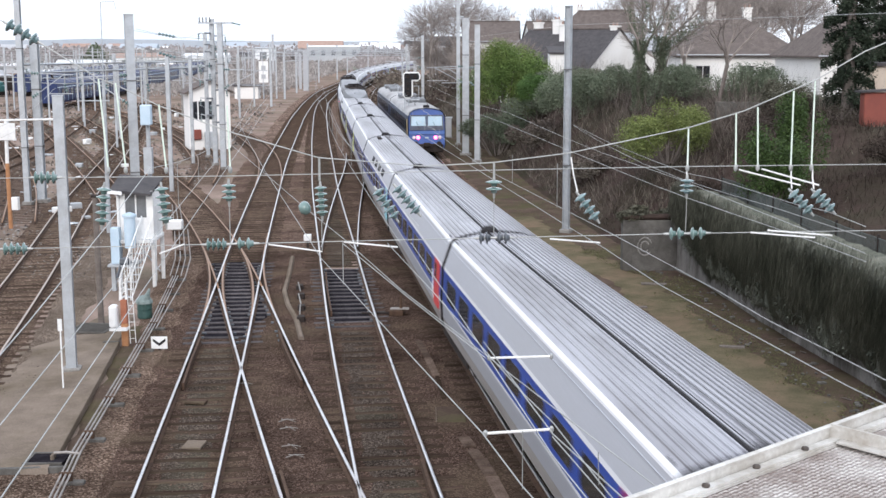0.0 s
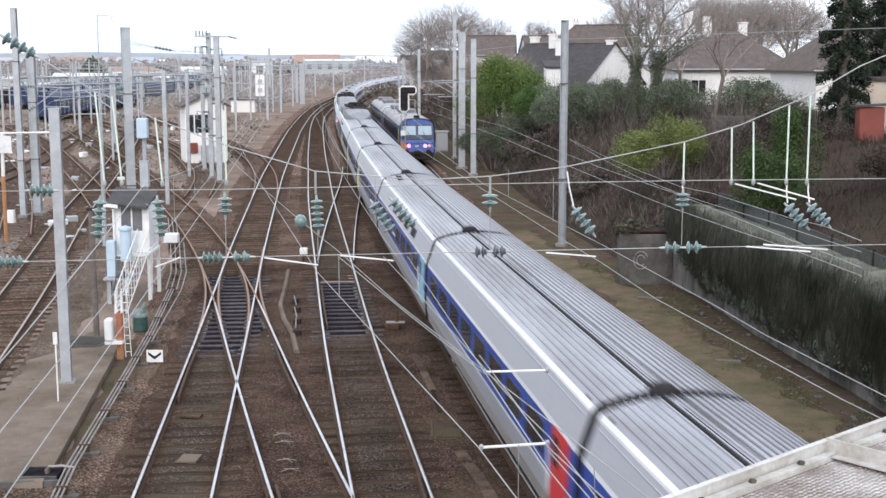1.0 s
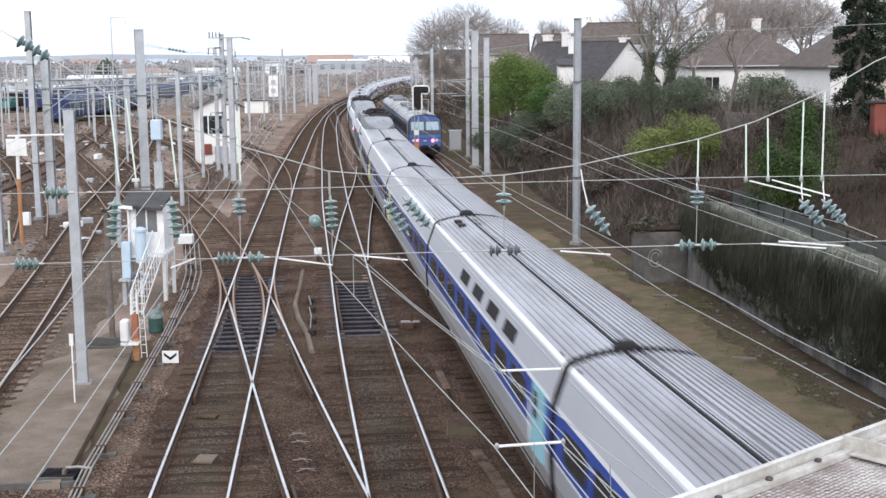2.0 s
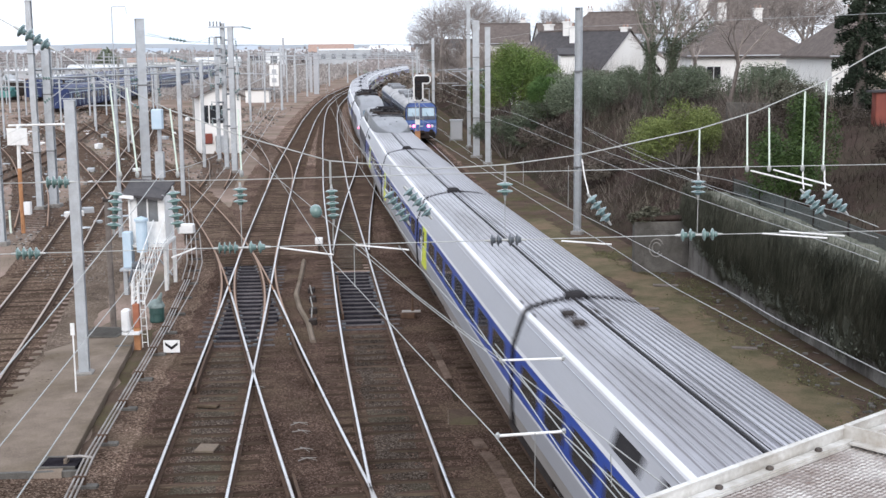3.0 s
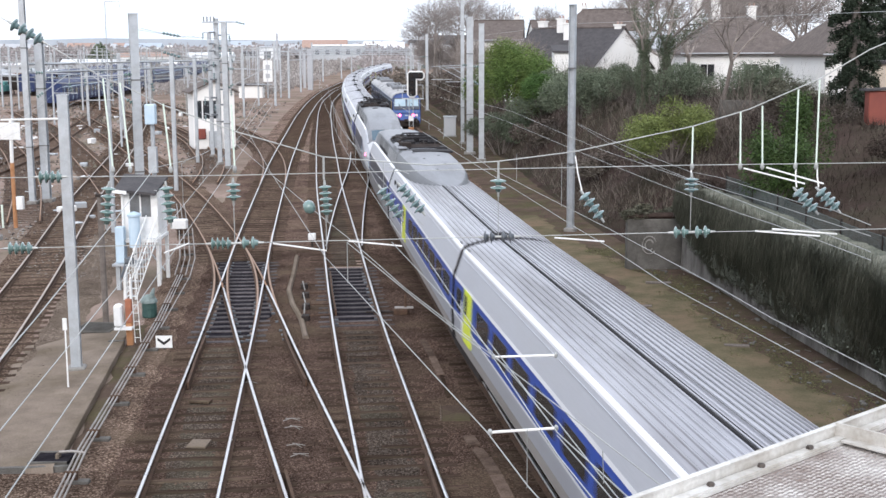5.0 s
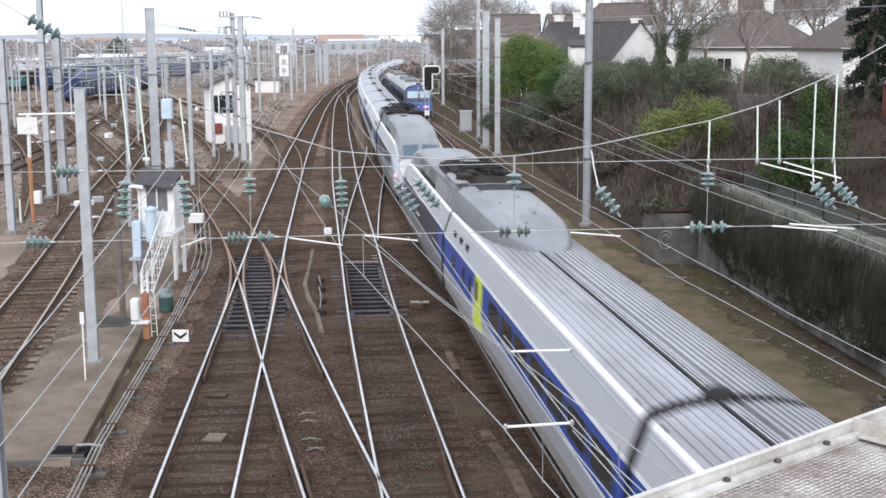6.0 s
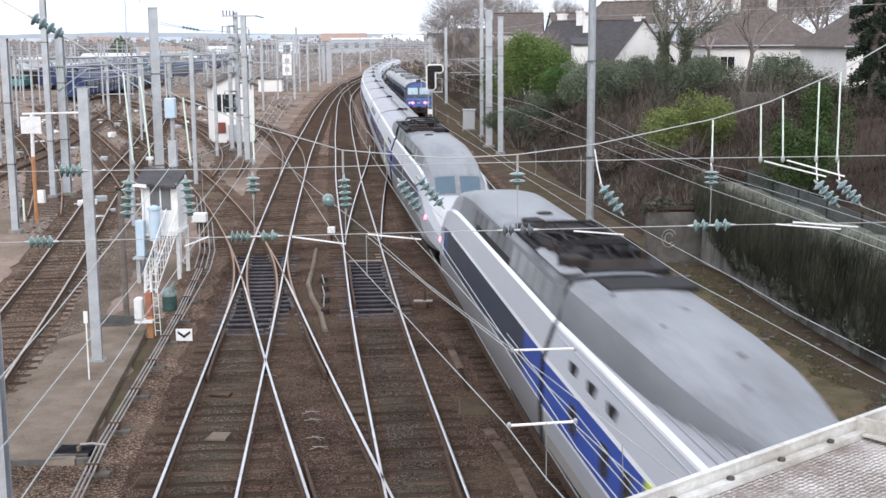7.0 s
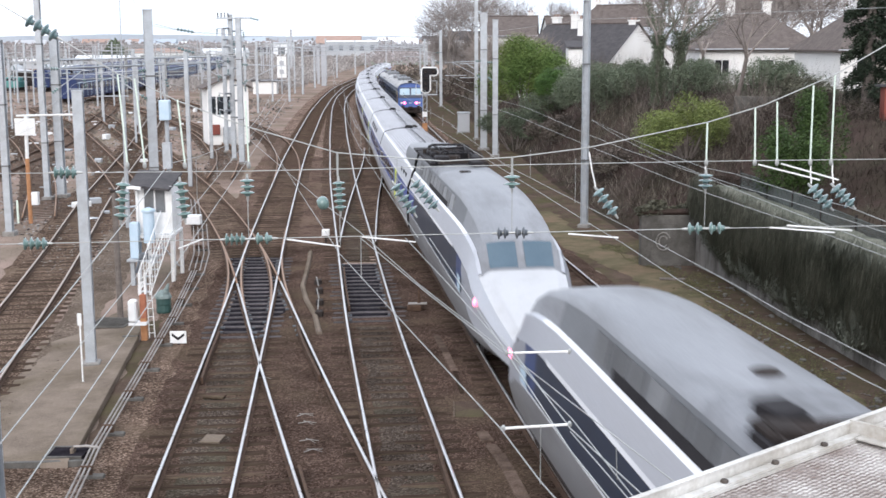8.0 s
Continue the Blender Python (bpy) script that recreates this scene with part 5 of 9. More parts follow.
# ---- the local train on the next track ----
def local_train():
    t = thing("local_train", "blue electric local train with grey roof and lit tail lamps", "train")
    L = 25.0
    prof = [(1.3, 0.5), (1.42, 0.9), (1.42, 2.55), (1.40, 3.05), (1.28, 3.32), (1.02, 3.5), (0.6, 3.6), (0, 3.64)]
    for k in range(2):
        y0 = k * (L + 0.5)
        for sgn in (-1, 1):
            part("lower_side", band(Shape(), prof[:2] + [(1.42, 1.65)], y0, y0 + L, (sgn,)), "emu_side", t, "dark slate blue lower side")
            part("upper_side", band(Shape(), [(1.42, 1.65)] + prof[2:4], y0, y0 + L, (sgn,)), "emu_side", t)
            part("waist_stripe", band(Shape(), [(1.426, 1.6), (1.426, 1.72)], y0, y0 + L, (sgn,)), "silver", t)
            part("gutter", tb([(sgn * 1.41, y0, 3.06), (sgn * 1.41, y0 + L, 3.06)], 0.025, 5), "galvanised", t)
            for j in range(9):
                y = y0 + 2.2 + j * 2.4
                part("window", bx(sgn * 1.425 - 0.012, sgn * 1.425 + 0.012, y, y + 1.5, 1.9, 2.7), "pane", t)
        part("roof", band(Shape(), prof[3:], y0, y0 + L), "emu_roof", t, "pale grey roof", True)
        s = Shape()
        ring = prof + [(-x, z) for x, z in reversed(prof[:-1])]
        s.add([(x, y0 + L, z) for x, z in ring], [tuple(range(len(ring)))])
        if k:
            s.add([(x, y0, z) for x, z in ring], [tuple(range(len(ring)))])
        part("end_wall", s, "dark", t)
        for y, l, w in ((9.5, 3.0, 0.75), (14.5, 2.0, 0.6), (19.0, 3.2, 0.8)):
            part("roof_equipment", bx(-w, w, y0 + y, y0 + y + l, 3.58, 3.92, b=0.06), "wall_grey", t, "dark box on the roof")
    # the rear cab face, a little raked, under a dark brow
    prof = [(1.28, 0.5), (1.4, 0.9), (1.4, 1.95), (1.38, 2.95), (1.25, 3.28), (1.0, 3.46), (0.6, 3.56), (0, 3.6)]
    ring = prof + [(-x, z) for x, z in reversed(prof[:-1])]
    s = Shape()
    s.sweep([[(x, 0.45, z) for x, z in ring], [(x * 0.97, -0.05 + max(0, z - 1.95) * 0.16, z * 0.995) for x, z in ring]], True)
    cab = part("cab_face", s, "emu_blue", t, "blue cab front")
    s = Shape()
    v = [(-1.3, 0.015, 1.98), (1.3, 0.015, 1.98), (1.26, 0.17, 3.12), (-1.26, 0.17, 3.12)]
    s.add([(p[0], p[1] - 0.07, p[2]) for p in v] + v, [(0, 1, 2, 3), (7, 6, 5, 4), (0, 4, 5, 1), (1, 5, 6, 2), (2, 6, 7, 3), (3, 7, 4, 0)])
    part("window_surround", s, "emu_side", cab, "dark blue band round the cab windows")
    for x in (-0.63, 0.63):
        s = Shape()
        v = [(x - 0.54, -0.03, 2.3), (x + 0.54, -0.03, 2.3), (x + 0.52, 0.085, 3.0), (x - 0.52, 0.085, 3.0)]
        s.add(v + [(p[0], p[1] - 0.02, p[2]) for p in v], [(3, 2, 1, 0), (4, 5, 6, 7), (0, 1, 5, 4), (1, 2, 6, 5), (2, 3, 7, 6), (3, 0, 4, 7)])
        part("cab_window", s, "pane_sky", cab, "cab window with a sky reflection put into its pale blue")
        part("wiper", tb([(x + 0.1, -0.1, 2.05), (x - 0.15, -0.04, 2.6)], 0.015, 4), "dark", cab)
    for x in (-0.98, -0.66, 0.66, 0.98):
        s = Shape()
        s.spin([(0.13, 0), (0.13, 0.05), (0.08, 0.07)], 12, Matrix.Translation((x, -0.05, 1.42)) @ Matrix.Rotation(math.pi / 2, 4, "X"))
        part("tail_lamp" if abs(x) < 0.8 else "head_lamp", s, "tail_lamp" if abs(x) < 0.8 else "lamp_pink", cab)
    part("cab_band", bx(-1.36, 1.36, -0.075, -0.04, 1.66, 1.9), "emu_stripe", cab, "mid blue band below the windows")
    part("centre_badge", bx(-0.14, 0.14, -0.085, -0.05, 1.36, 1.46), "steel_blue", cab)
    part("horn_box", bx(-0.2, 0.25, 0.5, 0.95, 3.55, 3.82, b=0.04), "dark", t, "dark horn box on the roof")
    for sgn in (-1, 1):
        part("cab_door", bx(sgn * 1.43 - 0.012, sgn * 1.43 + 0.012, 0.5, 1.25, 0.95, 2.75), "emu_yellow", t, "faded yellow cab door")
    s = Shape()
    s.box(-1.25, 1.25, -0.25, 0.3, 0.3, 0.95, b=0.08)
    s.box(-0.25, 0.25, -0.55, -0.2, 0.75, 1.05, b=0.05)
    for x in (-0.87, 0.87):
        s.tube([(x, -0.2, 0.98), (x, -0.6, 0.98)], [0.09, 0.2], 10)
    part("buffer_beam", s, "soot", t, "black buffer beam and coupling")
    for y in (3.5, 21.0, 29.0, 46.5):
        part("bogie", bx(-1.15, 1.15, y - 1.6, y + 1.6, 0.12, 0.72, b=0.1), "soot", t)
    s = Shape()
    for x in (-0.5, 0.5):
        s.tube([(x, 5.0, 3.62), (x * 0.8, 6.6, 4.1), (x * 0.5, 5.2, 4.3)], 0.03, 6)
    for y in (5.1, 5.35):
        s.tube([(-0.85, y, 4.2), (-0.6, y, 4.32), (0.6, y, 4.32), (0.85, y, 4.2)], 0.03, 6)
    part("pantograph", s, "soot", t, "sooty folded pantograph")
    return t


LOCAL = local_train()


def local_pose(t):
    y = 94.55 + 5.85 * t - 0.03 * t * t
    line = TRACK["e"]
    a, b = line.x(y), line.x(y + 24)
    return pose(a, y, 0.02, 0, 0, -math.degrees(math.atan2(b - a, 24)))


# ---- masts ----
def h_beam(shape, m, w, d, z0, z1, t=0.02):
    """A rolled H section, as one outline drawn up."""
    a, b, h = w / 2, d / 2, t / 2
    o = [(-a, -b), (a, -b), (a, -b + t), (h, -b + t), (h, b - t), (a, b - t), (a, b), (-a, b), (-a, b - t), (-h, b - t), (-h, -b + t), (-a, -b + t)]
    shape.sweep([[(x, y, z) for x, y in o] for z in (z0, z1)], True)


def mast(x, y, top, size=0.28, turn=0.0, label="galvanised steel H-section mast of the overhead line", steps=False):
    t = thing("catenary_mast", label, "mast", Matrix.Translation((x, y, -0.22)) @ Matrix.Rotation(radians(turn), 4, "Z"), group="overhead line masts")
    s = Shape()
    h_beam(s, None, size, size, 0.2, top + 0.22)
    part("column", s, "galvanised", t)
    s = Shape()
    s.box(-size * 0.9, size * 0.9, -size * 0.9, size * 0.9, -0.2, 0.2, b=0.03)
    part("foundation", s, "concrete", t)
    s = Shape()
    s.box(-size * 0.55, size * 0.55, -size * 0.55, size * 0.55, top + 0.22, top + 0.25)
    part("cap", s, "galvanised", t)
    if steps:
        for z in (3.1, top - 2.6):
            s = Shape()
            s.box(-size * 0.56, size * 0.56, -size * 0.56, size * 0.56, z, z + 0.06)
            part("clamp", s, "wire_dark", t)
    return t


MASTS = [(-9.35, 32.26, 7.08, 0.26, 8), (6.47, 56.8, 10.02, 0.27, 62), (-21.65, 68.1, 11.0, 0.3, 0), (-21.2, 69.2, 8.8, 0.42, 0), (-16.7, 96.8, 9.2, 0.26, 0), (-14.07, 87.6, 9.85, 0.36, 0), (-15.1, 90.5, 10.15, 0.3, 0),
         (2.9, 108.0, 12.2, 0.3, 0), (3.2, 97.8, 10.35, 0.5, 0), (3.85, 91.9, 9.74, 0.38, 0), (-12.62, 54.5, 9.65, 0.36, 20), (-19.4, 55.4, 8.4, 0.3, 0), (-0.2, 161.3, 9.5, 0.35, 0), (-6.78, 18.0, 9.6, 0.24, 0), (9.3, 18.0, 9.6, 0.3, 0)]
for mx, my, mz, size, turn in MASTS:
    mast(mx, my, mz, size, turn, steps=my > 50)


# ---- overhead line: insulators, span wires, contact wires ----
def along(p, q):
    """The turn that brings the z axis onto the way from p to q."""
    p, q = Vector(p), Vector(q)
    return Matrix.Translation(p) @ (q - p).to_track_quat("Z", "Y").to_matrix().to_4x4(), (q - p).length


def insulator(parent, p, q, n, r, mat="green_glass", label="string of green glass disc insulators"):
    """Discs on a steel pin from p to q."""
    m, ln = along(p, q)
    s = Shape()
    pitch = ln / n
    for k in range(n):
        z = k * pitch
        s.spin([(0.022, z + pitch * 0.05), (r * 0.55, z + pitch * 0.14), (r, z + pitch * 0.30), (r * 0.985, z + pitch * 0.40), (r * 0.62, z + pitch * 0.50), (0.045, z + pitch * 0.58), (0.04, z + pitch * 0.9)], 14, m)
    i = part("insulator", s, mat, parent, label, True)
    s = Shape()
    a, b = Vector(p), Vector(q)
    w = (b - a).normalized()
    s.tube([a - w * 0.07, a - w * 0.02, b, b + w * 0.07], [0.014, 0.02, 0.02, 0.014], 8)
    part("end_fitting", s, "wire", i)
    return i


def headspan():
    y = 18.0
    t = thing("headspan", "flexible steel headspan with rods and green glass insulators across the tracks", "overhead line")
    cable = Shape()
    knots = [(-6.78, 9.3), (-6.26, 8.88), (-5.45, 8.4), (-4.63, 7.89), (-4.39, 7.8), (-3.79, 7.5), (-2.81, 7.13), (-1.53, 6.75), (0, 6.62), (1.0, 6.67), (2.07, 6.8), (3.8, 7.16), (4.6, 7.4), (5.6, 7.83), (6.3, 8.24), (9.3, 9.5)]
    cable.tube([(x, y, z) for x, z in knots], 0.009, 6)
    part("upper_cable", cable, "wire", t)
    up, low = Shape(), Shape()
    up.tube([(-6.78, y, 6.47), (-2.8, y, 6.49), (1.0, y, 6.56), (3.8, y, 6.6), (9.3, y, 6.64)], 0.0065, 6)
    part("upper_span_wire", up, "wire", t)
    low.tube([(-6.78, y, 5.43), (-2.8, y, 5.5), (1.0, y, 5.57), (3.8, y, 5.62), (9.3, y, 5.68)], 0.0065, 6)
    part("lower_span_wire", low, "wire", t)
    # rods from the cable down to the span wire
    for x, z, x2 in [(-4.63, 7.88, -4.55), (-4.39, 7.82, -4.3), (-3.79, 7.52, -3.72), (-2.82, 7.5, -2.8), (3.8, 7.15, 3.8), (4.48, 7.36, 4.5), (4.79, 7.45, 4.82), (5.3, 7.68, 5.3), (5.6, 7.82, 5.6)]:
        s = Shape()
        s.tube([(x, y, z), (x2, y, 6.62)], 0.0125, 8)
        part("rod", s, "rod", t, "pale green insulating rod")
        s = Shape()
        s.spin([(0.016, -0.05), (0.03, -0.02), (0.03, 0.02), (0.016, 0.05)], 8, Matrix.Translation((x2, y, 6.58)))
        part("clamp", s, "wire", t)
    for x, z in ((-1.52, 6.74), (1.0, 6.67)):
        s = Shape()
        s.tube([(x, y, z), (x, y, 6.42)], 0.016, 8)
        part("rod", s, "wire", t)
    # hanging strings under the upper span wire
    for x, z0, z1, n, r, dx in [(-4.62, 6.34, 5.78, 5, 0.105, -0.06), (-3.80, 6.34, 5.80, 5, 0.105, 0.05), (-2.83, 6.38, 6.12, 3, 0.105, 0), (-1.51, 6.34, 5.90, 5, 0.095, 0.02), (1.0, 6.42, 6.22, 2, 0.12, 0), (3.8, 6.42, 6.2, 3, 0.105, 0.0)]:
        insulator(t, (x, y, z0), (x + dx, y, z1), n, r, "grey_glass" if x > 3 else "green_glass")
    for p, q, n in [((-0.70, 6.28), (-0.42, 5.86), 5), ((-0.42, 6.32), (-0.10, 5.94), 5), ((2.23, 6.19), (2.50, 5.83), 4), ((5.33, 6.22), (5.62, 5.92), 4), ((5.66, 6.22), (5.94, 5.94), 4), ((-5.88, 8.66), (-5.45, 8.40), 4)]:
        insulator(t, (p[0], y, p[1]), (q[0], y, q[1]), n, 0.1, "grey_glass")
    # strings let into the two span wires
    for x0, x1, z0, z1 in [(-5.62, -5.28, 6.48, 6.48), (-6.12, -5.76, 5.44, 5.445), (-3.18, -2.88, 5.49, 5.495), (-2.74, -2.48, 5.50, 5.505), (0.78, 0.96, 5.565, 5.57), (1.04, 1.24, 5.57, 5.573), (3.55, 3.78, 5.616, 5.62), (3.86, 4.1, 5.62, 5.625)]:
        insulator(t, (x0, y, z0), (x1, y, z1), 4 if x1 - x0 > 0.28 else 2, 0.092, "winch_grey" if 0.7 < x0 < 1.2 else "green_glass", "string of disc insulators")
    # steady arms
    for a, b in [((-2.28, 5.49), (-1.5, 5.38)), ((-1.18, 5.52), (-0.4, 5.44)), ((1.82, 5.55), (2.55, 5.49)), ((4.75, 5.63), (5.7, 5.55)), ((5.0, 5.66), (5.95, 5.58)), ((-3.86, 5.36), (-3.5, 5.5)), ((4.55, 6.55), (5.45, 6.32)), ((4.88, 6.56), (5.72, 6.32))]:
        s = Shape()
        s.tube([(a[0], y, a[1]), (b[0], y, b[1])], 0.012, 8)
        part("steady_arm", s, "white_paint", t, "pale steel steady arm")
    s = Shape()
    s.spin([(0.02, -0.085), (0.07, -0.07), (0.1, -0.02), (0.1, 0.03), (0.07, 0.07), (0.02, 0.085)], 14, Matrix.Translation((-1.74, y, 6.02)) @ Matrix.Rotation(1.2, 4, "Y"))
    part("weight_ball", s, "green_glass", t, "teal round insulator ball", True)
    for x, z0, z1 in ((-2.83, 6.1, 5.5), (-1.5, 5.9, 5.4), (1.0, 6.2, 5.58), (3.8, 6.2, 5.63), (-1.2, 5.52, 4.9)):
        s = Shape()
        s.tube([(x, y, z0), (x, y, z1)], 0.006, 5)
        part("drop_wire", s, "wire", t)
    for p, q in (((5.31, 6.58), (5.33, 6.27)), ((5.62, 6.58), (5.65, 6.27)), ((2.11, 6.74), (2.21, 6.24)), ((3.8, 6.58), (3.8, 6.44))):
        part("link", tb([(p[0], y, p[1]), ((p[0] + q[0]) / 2 - 0.01, y, (p[1] + q[1]) / 2), (q[0], y, q[1])], 0.011, 6), "white_paint", t, "pale link above an insulator")
    return t


headspan()


def overhead_wire(points, r=0.0075, mat="wire", label="taut overhead contact wire"):
    s = Shape()
    s.tube(points, r * 0.68, 5)
    return solid("overhead_wire", s, mat, label, "wire", group="overhead wires")


def line_wire(key, y0, y1, z, off, r=0.0075, sag=0.0, span=40.0, mat="wire", swing=0.0):
    """A wire over a track; sag: how far it hangs between supports."""
    pts = []
    for y in np.arange(y0, y1 + 0.1, 4.0):
        u = ((y - 18.0) % span) / span
        pts.append((*TRACK[key].side(y, off + swing * math.sin((y - 18) / span * math.pi)), z - sag * 4 * u * (1 - u)))
    return overhead_wire(pts, r, mat, "sagging carrier wire over a track" if sag else "taut overhead contact wire")


line_wire("a", 2, 258, 5.5, 0.33)
line_wire("a", 2, 258, 6.6, 0.4, 0.008, 0.75)
line_wire("a", 4, 60, 5.48, 0.70)
line_wire("c", 18, 258, 5.5, -0.42)
line_wire("c", 18, 258, 6.5, -0.35, 0.008, 0.7)
line_wire("c", 18, 60, 5.75, -0.15, 0.008, 0.2)
line_wire("t", 42, 258, 5.5, -0.4)
line_wire("t", 42, 258, 6.6, -0.4, 0.008, 0.75)
line_wire("e", 58, 258, 5.5, -0.2)
line_wire("e", 58, 258, 6.6, -0.2, 0.008, 0.75)
line_wire("l", 8, 190, 5.5, 0.2)
line_wire("l", 8, 190, 6.6, 0.2, 0.008, 0.75)
line_wire("b", 54, 150, 5.5, 0.1)
line_wire("k", 78, 180, 5.5, 0.1)
line_wire("n", 64, 160, 5.6, 0.1)
line_wire("o", 80, 190, 5.6, 0.1)
overhead_wire([(0.95, 6.4, 5.5), (0.63, 7.8, 5.5), (0.42, 8.94, 5.5), (-1.43, 16.95, 5.46), (-1.62, 18.0, 5.45), (-3.6, 28, 5.6), (-6.3, 43, 5.6)], 0.0072)
overhead_wire([(1.6, 7.4, 5.5), (0.22, 12.58, 5.5), (-0.29, 14.5, 5.5), (-1.22, 18.46, 5.5), (-2.09, 21.9, 5.5), (-6.0, 38, 5.5), (-9.8, 54, 5.5)], 0.0072)
overhead_wire([(3.9, 8.6, 5.5), (3.55, 10.2, 5.5), (3.14, 12.7, 5.5), (2.81, 14.7, 5.5), (2.53, 17.5, 5.5), (2.32, 19.1, 5.5), (1.3, 28, 5.5), (-0.2, 41, 5.5)], 0.0072)
overhead_wire([(4.3, 8.4, 5.5), (3.95, 10.3, 5.5), (3.58, 12.7, 5.5), (3.41, 14.4, 5.5), (2.8, 19.1, 5.5), (1.44, 28.6, 5.5), (0.3, 42, 5.5)], 0.0072)
# wires of the next track, close by
overhead_wire([(1.62, 6.0, 5.5), (1.24, 7.62, 5.5), (0.94, 8.91, 5.5), (0.78, 10.15, 5.5), (0.04, 14.62, 5.5), (-0.55, 18.0, 5.5)], 0.008)
overhead_wire([(1.25, 6.2, 5.5), (1.03, 7.52, 5.5), (0.89, 8.4, 5.5), (0.59, 11.1, 5.5), (-0.2, 18.0, 5.5)], 0.008)
overhead_wire([(1.35, 6.5, 5.5), (1.17, 7.67, 5.5), (0.97, 9.19, 5.5), (0.81, 9.98, 5.5), (0.55, 11.6, 5.56)], 0.007)
overhead_wire([(1.3, 6.7, 5.5), (1.15, 7.52, 5.5), (1.1, 7.83, 5.5), (0.93, 8.85, 5.5)], 0.007)
overhead_wire([(0.55, 11.2, 5.5), (-0.19, 14.0, 5.5), (-1.2, 18.0, 5.5)], 0.008)
# feeders from the mast by the bank, and the wires over the last track
overhead_wire([(5.8, 16.21, 5.97), (5.83, 17.87, 5.95), (5.86, 19.62, 5.84), (5.95, 25.43, 5.62), (6.01, 28.74, 5.41), (6.11, 34.97, 5.24), (6.23, 42.28, 5.07), (6.43, 54.12, 4.91)], 0.008, "wire", "slack feeder cable beside the bank")
overhead_wire([(5.93, 16.56, 5.77), (5.95, 18.22, 5.7), (5.99, 21.36, 5.57), (6.04, 25.78, 5.35), (6.09, 29.42, 5.19), (6.16, 35.21, 5.02), (6.26, 43.81, 4.91), (6.38, 53.72, 4.91)], 0.008, "wire", "slack feeder cable beside the bank")
overhead_wire([(5.99, 16.69, 5.53), (5.91, 17.82, 5.54), (5.8, 19.39, 5.53), (5.51, 23.51, 5.54), (5.35, 25.85, 5.55), (4.81, 33.61, 5.45), (4.46, 38.55, 5.45), (3.47, 52.65, 5.54), (2.6, 60, 5.5)], 0.008, "wire", "overhead contact wire beside the bank")
overhead_wire([(5.79, 16.11, 5.52), (5.62, 17.79, 5.52), (5.45, 19.54, 5.5), (5.28, 21.22, 5.47), (5.03, 23.72, 5.44), (4.84, 25.61, 5.43), (4.04, 33.57, 5.46), (2.82, 45.81, 5.54), (0.6, 68, 5.5)], 0.008, "wire", "overhead contact wire beside the bank")
overhead_wire([(3.8, 91.9, 8.9), (6.47, 56.8, 9.2), (9.3, 18, 8.87)], 0.0085, "wire", "feeder cable strung between masts")
# stays and droppers close by
for x0, y0, z0, x1, y1, z1 in [(0.44, 8.94, 5.5, 0.94, 9.03, 5.5), (0.58, 11.2, 5.5, 1.16, 11.25, 5.5)]:
    s = Shape()
    s.tube([(x0, y0, z0), (x1, y1, z1)], 0.011, 8)
    t = thing("steady_arm", "pale steel steady arm on the contact wire", "wire fitting")
    part("tube", s, "white_paint", t)
    for p in ((x1, y1, z1), (x0, y0, z0)):
        part("clamp", Shape().spin([(0.008, -0.025), (0.018, -0.012), (0.018, 0.012), (0.008, 0.025)], 8, Matrix.Translation(p)), "wire", t)
droppers = Shape()
for y in (22, 26, 30, 34, 38, 42, 46, 50):
    for key, off in (("c", -0.38), ("a", 0.36), ("t", -0.8)):
        x, yy = TRACK[key].side(y, off)
        u = ((y - 18) % 40) / 40
        droppers.tube([(x, yy, 5.5), (x, yy, 6.55 - 0.73 * 4 * u * (1 - u))], 0.004, 4)
droppers.tube([(0.69, 8.60, 5.63), (0.69, 8.60, 5.19)], 0.003, 4)
droppers.tube([(1.11, 7.75, 5.75), (1.12, 7.75, 5.53)], 0.003, 4)
solid("dropper_wires", droppers, "wire", "thin dropper wires between carrier and contact wires", "wire", kind="stuff")


def bracket(x, y, z, reach, base=0.0):
    """A hinged bracket of tubes with two insulators, from a mast at (x, y)."""
    t = thing("mast_bracket", "tubular bracket with glass insulators on a mast", "bracket", group="mast brackets")
    s = Shape()
    sg = 1 if reach > 0 else -1
    for pts in ([(x + sg * 0.2, y, z + 1.1), (x + reach, y, z + 1.0)], [(x + sg * 0.2, y, z - 0.2), (x + reach * 0.8, y, z + 1.0)], [(x + reach * 0.45, y, z), (x + reach, y, z)]):
        part("tube", tb(pts, 0.028, 6), "galvanised", t)
    insulator(t, (x + sg * 0.2, y, z + 1.1), (x + sg * 0.62, y, z + 1.09), 3, 0.11)
    insulator(t, (x + sg * 0.2, y, z - 0.2), (x + sg * 0.55, y, z + 0.04), 3, 0.11)


for ax_, ay_, az_, ar_ in [(3.85, 91.9, 5.6, -2.6), (3.2, 97.8, 5.6, -3.0), (-14.07, 87.6, 5.6, 3.2), (-16.7, 96.8, 5.7, -2.6), (-0.2, 161.3, 5.6, -3.0), (-21.3, 68.1, 5.8, 2.4), (-12.5, 54.5, 6.0, -2.4)]:
    bracket(ax_, ay_, az_, ar_)


